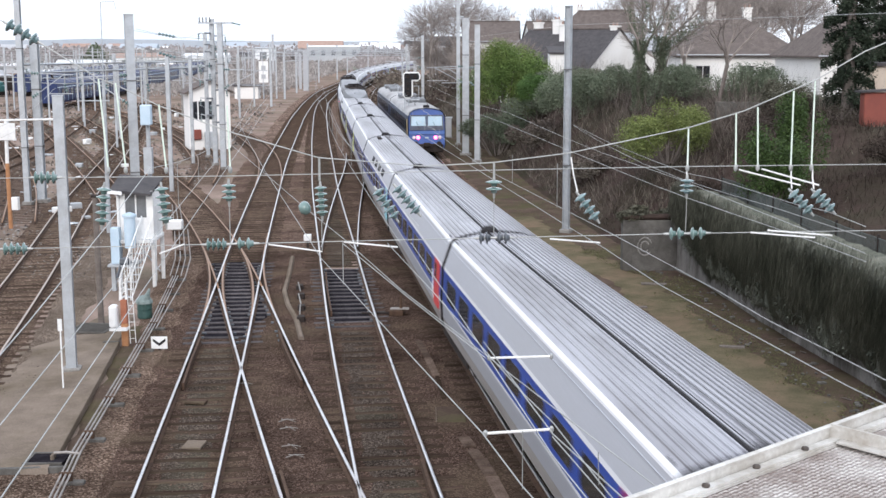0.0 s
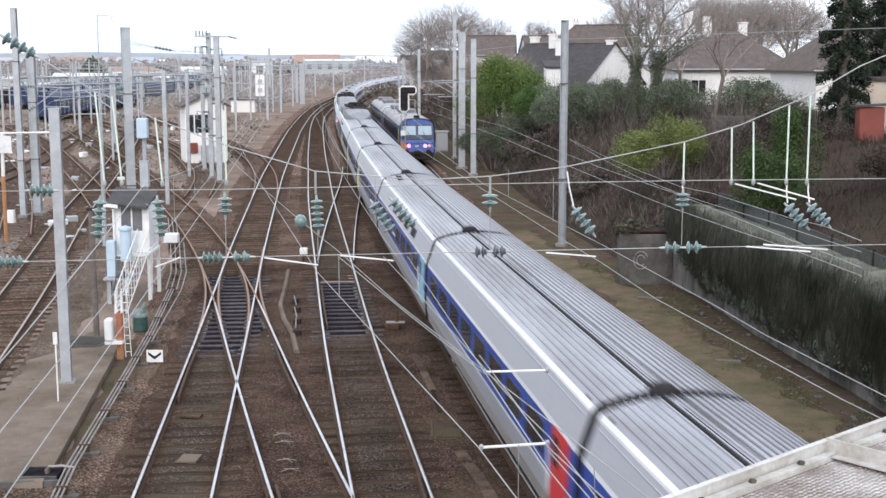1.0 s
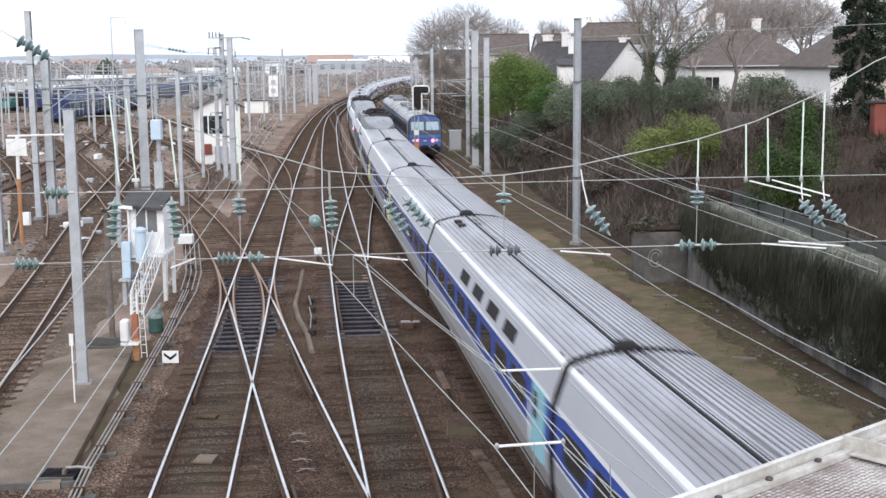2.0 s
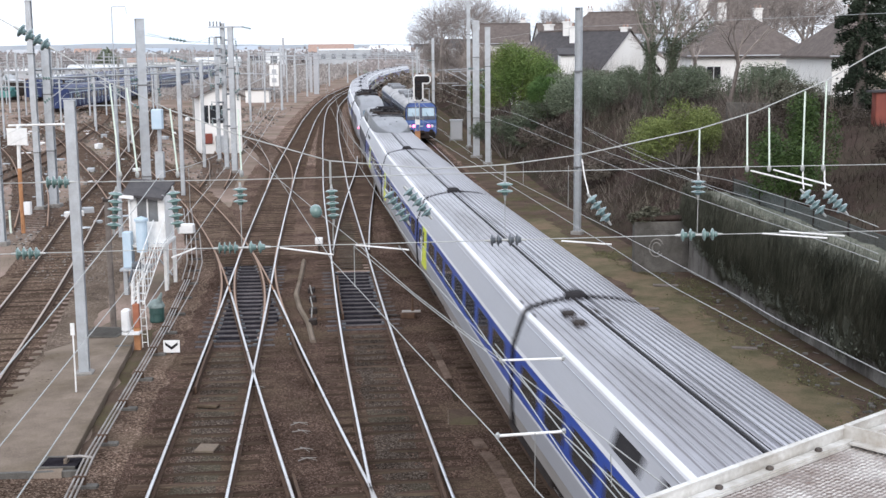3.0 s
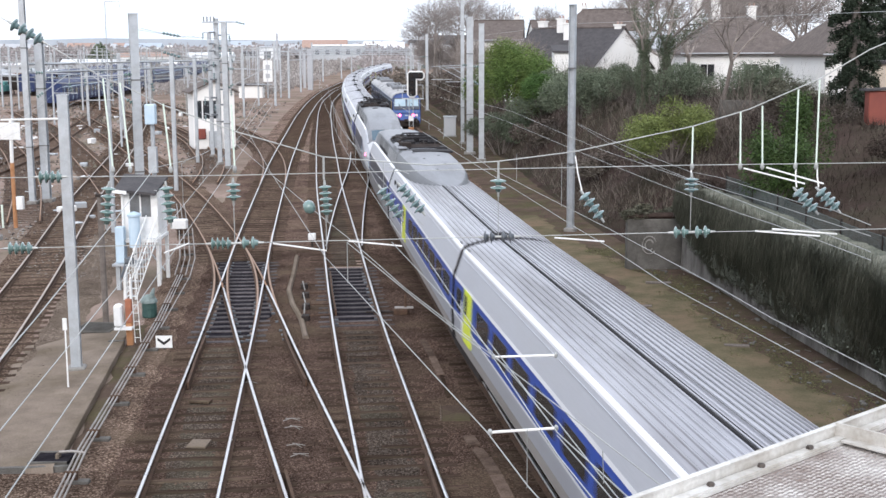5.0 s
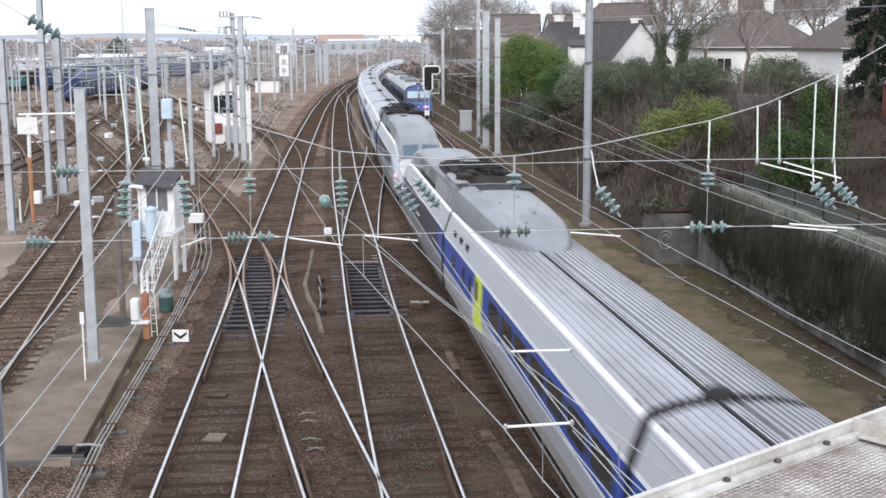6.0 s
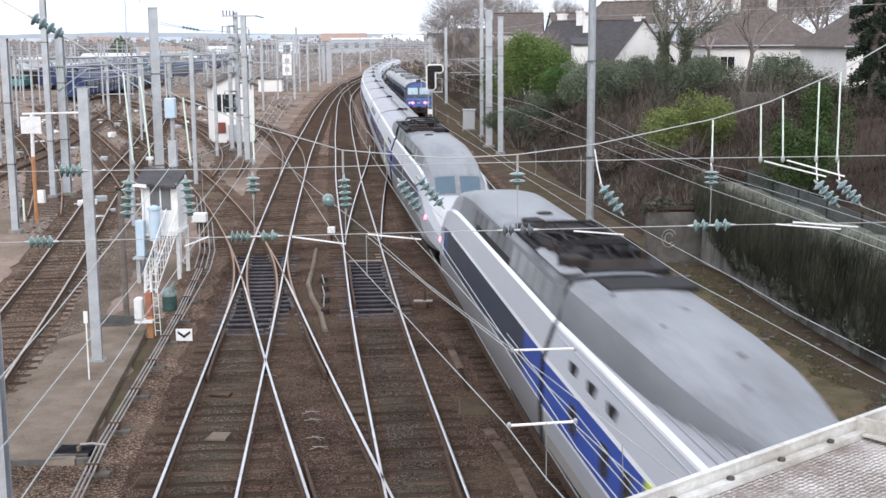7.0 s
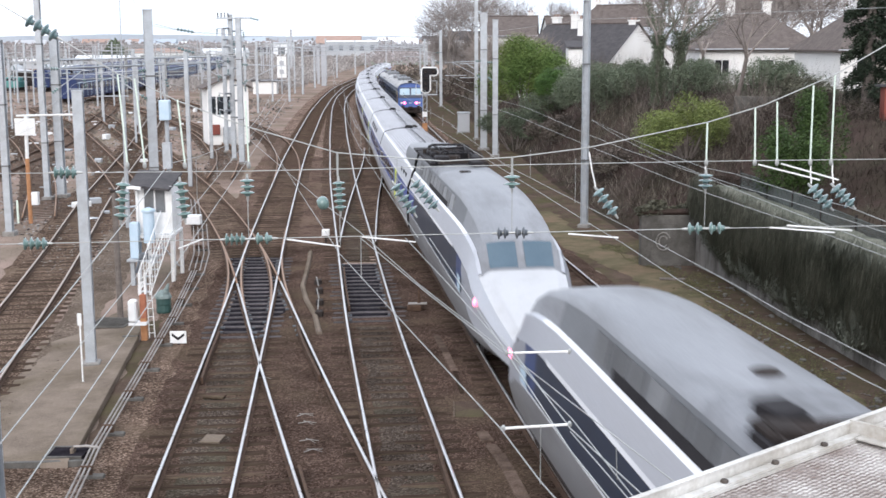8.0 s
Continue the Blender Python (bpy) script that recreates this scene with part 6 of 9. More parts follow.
def mast_top_gear():
    """Cross-arms and feeder insulators at the heads of the tall masts."""
    for x, y, z in ((-15.0, 90.2, 9.85),):
        t = thing("pin_insulator_rack", "steel cross-arm with feeder insulators on a mast head", "bracket", group="feeder arms")
        s = Shape()
        s.box(x - 1.0, x + 1.5, y - 0.06, y + 0.06, z, z + 0.12)
        part("arm", s, "galvanised", t)
        for k in range(4):
            insulator(t, (x - 0.9 + k * 0.24, y, z + 0.12), (x - 0.9 + k * 0.24, y, z + 0.45), 3, 0.06, "bearer", "dark pin insulator")
        insulator(t, (x + 1.4, y, z + 0.06), (x + 2.2, y - 1.5, z - 0.1), 5, 0.06, "grey_glass")
    rnd = random.Random(29)
    for x, zs in ((-15.35, (9.2, 8.4, 7.9, 6.9, 5.9, 4.6, 3.4)), (-14.65, (9.0, 8.1, 7.2, 6.4, 5.2, 4.1, 2.9))):
        t = thing("mast_fittings", "grey clamps, brackets and short insulators bolted to a mast", "bracket", group="mast fittings")
        for z in zs:
            part("clamp", bx(x - 0.2, x + 0.2, 89.9, 90.5, z - 0.05, z + 0.05), "winch_grey", t)
            sg = rnd.choice((-1, 1))
            part("stub_arm", tb([(x + sg * 0.18, 89.9, z), (x + sg * 0.62, 89.9, z + rnd.uniform(-0.1, 0.1))], 0.035, 6), "galvanised", t)
            insulator(t, (x + sg * 0.58, 89.9, z - 0.05), (x + sg * 0.6, 89.9, z - 0.45), 3, 0.08, "grey_glass")
    for z, dz in ((9.05, -0.45), (8.35, -0.7)):
        t = thing("feeder_insulator", "string of grey insulators hung from a mast head", "insulator", group="feeder insulators")
        insulator(t, (-11.45, 54.8, z + dz * 0.45), (-10.75, 55, z + dz * 0.75), 5, 0.08, "grey_glass")
        overhead_wire([(-12.3, 54.5, z), (-11.5, 54.8, z + dz * 0.45), (-10.75, 55, z + dz * 0.75), (-9.2, 55.5, z + dz)], 0.012, "wire_dark", "feeder cable strung between masts")
    overhead_wire([(-12.5, 54.5, 9.0), (-13.6, 72, 8.7), (-15.2, 91.5, 9.6)], 0.012, "wire_dark", "feeder cable strung between masts")
    overhead_wire([(-12.5, 54.5, 8.4), (-13.6, 72, 7.6), (-15.2, 91.5, 8.2)], 0.012, "wire_dark", "feeder cable strung between masts")


mast_top_gear()


def lattice_beam(p, q, depth=0.45):
    t = thing("portal_beam", "galvanised lattice beam between two masts", "beam", group="portal beams")
    a, b = Vector(p), Vector(q)
    up = Vector((0, 0, depth))
    s = Shape()
    s.tube([a, b], 0.06, 4)
    s.tube([a + up, b + up], 0.06, 4)
    part("chords", s, "galvanised", t)
    s = Shape()
    n = max(6, int((b - a).length / 0.7))
    for k in range(n):
        u, v = a + (b - a) * k / n, a + (b - a) * (k + 1) / n
        s.tube([u, v + up] if k % 2 else [u + up, v], 0.025, 4)
    part("lacing", s, "galvanised", t)


lattice_beam((-21.6, 68.1, 6.9), (-16.7, 96.8, 6.7))


# ---- lineside cabins ----
def cabin_small():
    """A narrow cabin on a raised platform, with a ladder and cabinets."""
    t = thing("switch_cabin", "small white lineside cabin on legs under a dark flat roof", "cabin", Matrix.Translation((-10.32, 45.2, -0.22)))
    w, d, z0, z1 = 0.56, 0.75, 1.75, 3.45
    for name, x0, x1, y0, y1, za, zb in [("sill_wall", -w, w, -d, -d + 0.06, z0, z0 + 0.75), ("corner_post", -w, -w + 0.16, -d - 0.003, -d + 0.06, z0 + 0.75, z1), ("corner_post", w - 0.16, w, -d - 0.003, -d + 0.06, z0 + 0.75, z1),
                                          ("side_wall", -w - 0.05, -w, -d, d, z0, z1), ("side_wall", w, w + 0.05, -d, d, z0, z1), ("back_wall", -w, w, d - 0.06, d, z0, z1), ("floor_slab", -w - 0.1, w + 0.1, -d - 0.5, d, z0 - 0.1, z0)]:
        s = Shape()
        s.box(x0, x1, y0, y1, za, zb)
        part(name, s, "white_paint", t)
    for x in (-0.22, 0.22):
        s = Shape()
        s.box(x - 0.2, x + 0.2, -d + 0.02, -d + 0.035, z0 + 0.75, z1 - 0.05)
        part("window", s, "pane_grey", t, "grey cabin window")
    for x in (-0.4, 0.0, 0.4):
        s = Shape()
        s.box(x - 0.025, x + 0.025, -d - 0.01, -d + 0.03, z0 + 0.75, z1)
        part("window_bar", s, "white_paint", t)
    s = Shape()
    s.sweep([[(-0.82, -1.05, z1 + 0.0), (-0.82, -1.05, z1 + 0.09), (0.6, -1.05, z1 - 0.07), (0.6, -1.05, z1 - 0.16)], [(-0.95, 1.0, z1 + 0.34), (-0.95, 1.0, z1 + 0.43), (0.66, 1.0, z1 + 0.33), (0.66, 1.0, z1 + 0.24)]], True)
    part("roof", s, "slate", t, "dark felt roof")
    s = Shape()
    s.sweep([[(-0.9, y, z1 - 0.04), (-0.9, y, z1 + 0.08), (-0.4, y, z1 + 0.02), (-0.4, y, z1 - 0.10)] for y in (-1.1, -1.055)], True)
    part("fascia", s, "white_paint", t)
    for x in (-0.6, 0.6):
        for y in (-0.9, 0.65):
            s = Shape()
            s.box(x - 0.06, x + 0.06, y - 0.06, y + 0.06, 0, z0 - 0.1)
            part("leg", s, "white_paint", t)
    s = Shape()
    s.box(-0.78, -0.47, -1.45, -1.1, 0.95, 2.23, b=0.02)
    part("cabinet", s, "steel_blue", t, "pale grey-blue cabinet")
    s = Shape()
    s.spin([(0.02, 0), (0.2, 0.02), (0.2, 1.1), (0.25, 1.12), (0.25, 1.2), (0.04, 1.28)], 14, Matrix.Translation((-0.09, -1.4, 1.5)))
    part("cylinder_tank", s, "steel_blue", t, "pale blue cylinder")
    s = Shape()
    s.box(-0.85, 0.15, -1.75, -0.8, 0.88, 0.95)
    s.box(-0.76, -0.62, -1.6, -1.4, 0, 0.88)
    part("platform", s, "galvanised", t)
    s = Shape()
    s.box(-0.42, -0.16, -1.75, -1.5, 0.95, 1.2, b=0.05)
    s.tube([(-0.42, -1.62, 1.05), (-0.12, -1.62, 1.05)], 0.13, 10)
    s.tube([(-0.4, -1.7, 0.95), (-0.5, -1.85, 0.5)], 0.05, 6)
    s.tube([(-0.3, -1.6, 1.18), (0.1, -1.6, 1.36)], 0.02, 6)
    s.tube([(-0.35, -1.6, 1.15), (-0.33, -1.6, 1.6)], 0.02, 6)
    part("winch", s, "winch_grey", t, "dark grey hand winch")
    # the steep stair with white rails, and braces under the cabin
    top, foot_at = Vector((0.42, -0.9, 1.85)), Vector((0.16, -3.5, 0.05))
    for off in (-0.19, 0.19):
        a, b = top + Vector((off, 0, 0)), foot_at + Vector((off, 0, 0))
        part("stringer", tb([a, b], 0.024, 6), "white_paint", t)
        s = Shape()
        up = Vector((0, 0, 0.72))
        s.tube([a + up, b + up, b + Vector((0, -0.06, 0))], 0.02, 6)
        for k in range(1, 9):
            p = a + (b - a) * k / 9
            s.tube([p, p + up], 0.014, 5)
        part("handrail", s, "white_paint", t, "white tubular handrail")
    for k in range(9):
        p = top + (foot_at - top) * (k + 0.5) / 9
        part("step", bx(p.x - 0.18, p.x + 0.18, p.y - 0.08, p.y + 0.08, p.z - 0.015, p.z + 0.01), "galvanised", t)
    for x0, x1, z0_, z1_ in ((-0.5, 0.5, 0.3, 1.6), (0.5, -0.5, 0.3, 1.6)):
        part("brace", tb([(x0, 0.62, z0_), (x1, 0.62, z1_)], 0.03, 5), "galvanised", t)
    part("conduit", tb([(-0.62, -0.8, 0.0), (-0.62, -0.8, 3.3)], 0.05, 6), "white_paint", t)
    part("conduit", tb([(0.62, -0.7, 0.2), (0.66, -0.7, 1.9)], 0.035, 6), "white_paint", t)
    return t


cabin_small()


def cabin_tall():
    t = thing("signal_cabin", "tall white signal cabin with a dark window and gabled roof", "cabin", Matrix.Translation((-18.35, 106.2, -0.22)) @ Matrix.Rotation(radians(17), 4, "Z"))
    w, d, h = 1.7, 1.9, 4.75
    walls = [("front_wall", -w, w, -d, -d + 0.1, 0, 2.5), ("front_wall", -w, w, -d, -d + 0.1, 4.0, h), ("front_pier", -w, -w + 0.14, -d, -d + 0.1, 2.5, 4.0), ("front_pier", w - 1.3, w, -d, -d + 0.1, 2.5, 4.0),
             ("side_wall", -w, -w + 0.1, -d + 0.1, d, 0, h), ("side_wall", w - 0.1, w, -d + 0.1, d, 0, h), ("back_wall", -w + 0.1, w - 0.1, d - 0.1, d, 0, h)]
    for name, x0, x1, y0, y1, z0, z1 in walls:
        s = Shape()
        s.box(x0, x1, y0, y1, z0, z1)
        part(name, s, "render_white", t)
    s = Shape()
    s.box(-w + 0.14, w - 1.3, -d + 0.04, -d + 0.06, 2.5, 4.0)
    win = part("window", s, "pane", t, "dark cabin window")
    for x in (-0.95, -0.3):
        s = Shape()
        s.box(x - 0.05, x + 0.05, -d - 0.02, -d + 0.05, 2.5, 4.0)
        part("window_bar", s, "white_paint", win)
    s = Shape()
    for sgn in (-1, 1):
        s.sweep([[(0, y, h + 0.85), (sgn * (w + 0.4), y, h - 0.15), (sgn * (w + 0.4), y, h - 0.05), (0, y, h + 0.97)] for y in (-d - 0.35, d + 0.35)], True)
    part("roof", s, "tile_brown", t, "brown tiled roof")
    s = Shape()
    s.add([(-w, -d + 0.02, h), (w, -d + 0.02, h), (0, -d + 0.02, h + 0.85), (-w, -d + 0.09, h), (w, -d + 0.09, h), (0, -d + 0.09, h + 0.85)], [(0, 1, 2), (5, 4, 3), (0, 1, 4, 3), (1, 2, 5, 4), (2, 0, 3, 5)])
    part("gable", s, "render_white", t)
    s = Shape()
    s.box(-1.45, -0.75, -d - 0.25, -d, 0.85, 1.7, b=0.05)
    part("wall_box", s, "red_oxide", t, "rust red box on the wall")
    s = Shape()
    s.box(-0.5, 0.45, -d - 0.5, -d, 0, 1.5, b=0.03)
    part("cabinet", s, "galvanised", t, "grey steel cabinet")
    return t


cabin_tall()


# ---- signals, posts, boxes ----
def l_signal():
    """Colour-light signal with a bent black head edged in white."""
    t = thing("colour_light_signal", "black bent-headed railway signal edged in white on a lattice post", "signal", Matrix.Translation((-1.40, 100.0, -0.2)))
    s = Shape()
    for x, y in ((-0.16, -0.16), (0.16, -0.16), (0.16, 0.16), (-0.16, 0.16)):
        s.tube([(x, y, 0), (x, y, 4.3)], 0.03, 4)
    for k in range(9):
        z = k * 0.47
        s.tube([(-0.16, -0.16, z), (0.16, -0.16, z + 0.45)], 0.015, 4)
        s.tube([(-0.16, 0.16, z), (-0.16, -0.16, z + 0.45)], 0.015, 4)
    part("lattice_post", s, "galvanised", t)

    def head(k, y0, y1):
        o = [(-0.1, 4.45 - k), (0.26, 4.45 - k), (0.38 + k, 4.58), (0.38 + k, 5.82 - k), (0.9, 5.82 - k), (0.98 + k, 5.92), (0.98 + k, 6.2), (0.9, 6.32 + k), (-0.1, 6.32 + k), (-0.2 - k, 6.22), (-0.2 - k, 4.58)]
        q = Shape()
        q.sweep([[(x, y0, z) for x, z in o], [(x, y1, z) for x, z in o]], True)
        return q

    part("backing_rim", head(0.12, -0.22, -0.2), "white_paint", t, "white edge of the signal head")
    h = part("signal_head", head(0.0, -0.3, -0.21), "dark", t, "black signal head")
    for x, z in ((0.09, 4.75), (0.09, 5.15), (0.09, 5.55), (0.09, 6.05), (0.68, 6.07)):
        s = Shape()
        s.spin([(0.12, 0), (0.13, 0.12), (0.10, 0.12), (0.02, 0.03)], 10, Matrix.Translation((x, -0.3, z)) @ Matrix.Rotation(math.pi / 2, 4, "X"))
        part("lens_hood", s, "soot", h)
    s = Shape()
    s.box(-0.22, 0.2, -0.22, -0.19, 0.4, 2.0)
    part("marker_plate", s, "orange_rust", t, "faded orange marker plate")
    part("number_plate", bx(-0.2, 0.18, -0.22, -0.19, 2.5, 2.9), "white_paint", t, "small white plate")
    s = Shape()
    s.box(-0.75, 1.0, -0.1, 0.5, 4.2, 4.26)
    for x in (-0.7, 0.1, 0.95):
        s.tube([(x, 0.45, 4.2), (x, 0.45, 5.3)], 0.025, 5)
    s.tube([(-0.7, 0.45, 5.3), (0.95, 0.45, 5.3)], 0.025, 5)
    part("service_platform", s, "galvanised", t)
    return t


l_signal()


def post_thing(name, x, y, parts, label, category="post"):
    t = thing(name, label, category, Matrix.Translation((x, y, -0.22)))
    for pname, mat, shape in parts:
        part(pname, shape, mat, t)
    return t


post_thing("signal_post", -8.64, 35.25, [("lower_post", "orange_rust", bx(-0.09, 0.09, -0.09, 0.09, 0, 0.7, b=0.02)), ("middle_post", "brick_red", bx(-0.09, 0.09, -0.09, 0.09, 0.7, 1.4, b=0.02)), ("upper_post", "white_paint", bx(-0.1, -0.04, -0.06, 0.06, 1.4, 2.0)), ("upper_post", "white_paint", bx(0.05, 0.11, -0.06, 0.06, 1.4, 2.0)),
                                         ("relay_box", "white_paint", bx(-0.38, -0.15, -0.3, 0.02, 0.62, 1.26, b=0.04)), ("box_shelf", "white_paint", bx(-0.38, 0.12, -0.28, 0.1, 0.53, 0.6)),
                                         ("ladder_rail", "white_paint", tb([(0.14, 0, 0.1), (0.08, 0.05, 2.1)], 0.013)), ("ladder_rail", "white_paint", tb([(0.30, 0, 0.1), (0.22, 0.05, 2.1)], 0.013))]
           + [("rung", "white_paint", tb([(0.13, 0, z), (0.27, 0, z)], 0.010, 6)) for z in np.arange(0.25, 1.95, 0.24)]
           + [("lattice_bar", "white_paint", tb([(-0.07, -0.06, z), (0.08, -0.06, z + 0.12)], 0.014, 5)) for z in np.arange(1.42, 1.9, 0.13)],
           "orange and white signal post with a white relay box and ladder", "signal")
post_thing("ground_sign", -7.55, 34.7, [("board", "white_paint", bx(-0.23, 0.23, -0.03, 0.0, 0.08, 0.43)), ("bar_mark", "dark", Shape().sweep([[(-0.18, y, 0.30), (0, y, 0.16), (0.18, y, 0.30), (0.18, y, 0.38), (0, y, 0.25), (-0.18, y, 0.38)] for y in (-0.036, -0.031)], True)),
                                         ("leg", "soot", bx(-0.03, 0.03, 0.0, 0.05, -0.1, 0.4))], "small white board with a black chevron beside the track", "sign")
post_thing("marker_post", -9.05, 30.4, [("pole", "white_paint", tb([(0, 0, 0), (0, 0, 1.75)], 0.02)), ("plate", "white_paint", bx(-0.05, 0.05, -0.04, 0.0, 1.6, 1.9))], "thin white marker post beside the footpath")
post_thing("lineside_post", -10.1, 38.25, [("pole", "bark", tb([(0, 0, 0), (-0.02, 0, 4.0)], [0.10, 0.08])), ("cap", "soot", bx(-0.12, 0.08, -0.1, 0.1, 3.98, 4.06))], "dark weathered timber post between the sidings")
post_thing("sign_mast", -19.7, 59.2, [("lower_pole", "orange_rust", tb([(0, 0, 0), (0, 0, 3.1)], 0.1)), ("upper_pole", "white_paint", tb([(0, 0, 3.1), (0.05, 0, 5.1)], 0.09)), ("board", "white_paint", bx(-0.45, 0.5, -0.14, -0.1, 4.2, 5.0)),
                                       ("crossbar", "white_paint", tb([(-0.4, 0, 5.12), (2.4, 0, 5.16)], 0.05)), ("side_rod", "rod", tb([(-0.6, 0, 0), (-0.6, 0, 1.1)], 0.05)), ("box", "white_paint", bx(0.15, 0.45, -0.2, 0.1, 0.9, 1.5))],
           "signal mast banded orange and white with a blank white board", "signal")
post_thing("sign_board", -22.5, 60.5, [("board", "white_paint", bx(-0.4, 0.4, -0.03, 0.0, 4.1, 4.9)), ("centre_mark", "train_plum", bx(-0.3, 0.3, -0.036, -0.031, 4.2, 4.8)), ("pole", "galvanised", tb([(0, 0.05, 0), (0, 0.05, 4.9)], 0.06))], "square dark red sign with a white border on a pole", "sign")
post_thing("relay_cabinet", 1.95, 116.2, [("body", "galvanised", bx(-0.55, 0.55, -0.35, 0.35, 0.1, 1.85, b=0.04)), ("roof", "galvanised", bx(-0.62, 0.62, -0.42, 0.42, 1.85, 1.95)), ("door", "far_grey", bx(-0.45, 0.45, -0.37, -0.35, 0.2, 1.75)), ("plinth", "concrete", bx(-0.6, 0.6, -0.4, 0.4, 0, 0.1))], "grey steel relay cabinet beside the track", "cabinet")
post_thing("junction_box", -11.4, 56.6, [("body", "white_paint", bx(-0.35, 0.35, -0.25, 0.25, 0.3, 0.72, b=0.03)), ("leg", "soot", bx(-0.08, 0.08, -0.08, 0.08, 0, 0.3))], "small white junction box beside the points", "box")
post_thing("junction_box", -5.0, 52.7, [("body", "white_paint", bx(-0.16, 0.16, -0.12, 0.12, 0.35, 0.62, b=0.02)), ("leg", "soot", bx(-0.04, 0.04, -0.04, 0.04, 0, 0.35))], "small white junction box between the tracks", "box")
post_thing("point_machine", -0.95, 39.3, [("casing", "rail_rust", bx(-0.22, 0.24, -0.2, 0.2, 0.0, 0.2, b=0.03)), ("lid", "rust_rod", bx(-0.18, 0.42, -0.1, 0.12, 0.2, 0.24, b=0.01)), ("lever", "rail_rust", tb([(0.16, 0, 0.22), (0.16, 0, 0.66)], [0.05, 0.03])), ("drive_rod", "soot", tb([(-1.1, 0, 0.08), (-0.2, 0, 0.08)], 0.03))], "rusty point machine beside the rails", "point machine")
post_thing("storage_drum", -8.92, 39.05, [("drum", "drum_green", Shape().spin([(0.02, 0.02), (0.23, 0.03), (0.24, 0.08), (0.23, 0.28), (0.24, 0.32), (0.23, 0.55), (0.2, 0.62), (0.05, 0.63)], 16)), ("cover", "cover_cloth", Shape().spin([(0.27, 0.5), (0.26, 0.58), (0.2, 0.68), (0.12, 0.74), (0.02, 0.76)], 9)), ("tie", "cover_cloth", tb([(0.1, -0.1, 0.7), (0.2, -0.12, 0.98)], [0.1, 0.03]))], "dark green drum under a loose pale cover beside the cabin", "drum")
post_thing("lamp_post", -14.6, 57.4, [("lower_pole", "galvanised", tb([(0, 0, 0), (0.06, 0, 7.0)], [0.11, 0.08])), ("upper_pole", "galvanised", tb([(0.06, 0, 7.0), (0.08, 0, 10.5)], [0.03, 0.02])), ("arm", "galvanised", tb([(0.08, 0, 10.5), (0.7, 0, 10.52), (0.75, 0, 10.2)], 0.018))], "tall thin grey lamp post in the yard", "street lamp")
post_thing("equipment_case", -11.75, 53.2, [("case", "steel_blue", bx(-0.22, 0.22, -0.2, 0.2, 5.25, 6.1, b=0.03)), ("post", "galvanised", tb([(0, 0.25, 0), (0, 0.25, 6.0)], 0.09)), ("lower_case", "galvanised", bx(-0.15, 0.2, -0.15, 0.15, 3.2, 4.3))], "pale blue equipment case on a post by the mast", "cabinet")


def pit():
    t = thing("drain_pit", "open square drain pit with a raised timber edge", "drain", Matrix.Translation((-7.72, 24.87, -0.13)))
    # solid plate; the shade inside the pit is painted in as black
    part("hole_plate", bx(-0.42, 0.30, -0.3, 0.3, -0.05, 0.09), "oily", t, "black plate with the shade inside the pit put into its colour")
    part("edge", bx(-0.5, 0.30, -0.36, -0.3, -0.15, 0.105), "old_concrete", t)
    part("edge", bx(-0.5, 0.30, 0.3, 0.36, -0.05, 0.105), "old_concrete", t)
    part("edge", bx(-0.47, -0.42, -0.3, 0.3, -0.05, 0.105), "old_concrete", t)
    part("rod_crank", bx(0.0, 0.07, -0.12, 0.1, 0.055, 0.2, b=0.02), "path", t)
    part("crank_arm", tb([(0.05, 0, 0.2), (0.3, 0.05, 0.2), (0.55, 0.1, 0.15)], 0.03, 6), "rust_rod", t)


pit()


def kerb():
    t = thing("kerb", "low stained concrete kerb edging the footpath", "kerb", kind="structure")
    for k in range(6):
        y = 25.2 + k * 1.65
        s = Shape()
        s.sweep([[(kerb_x(q) - 0.09, q, -0.3), (kerb_x(q) - 0.09, q, -0.035), (kerb_x(q) - 0.012, q, -0.03), (kerb_x(q), q, -0.045), (kerb_x(q), q, -0.3)] for q in (y + 0.006, y + 1.644)], True)
        part("kerb_stone", s, "path", t)
    part("return_stone", bx(-9.25, -8.79, 35.1, 35.22, -0.3, -0.035), "old_concrete", t)


kerb()


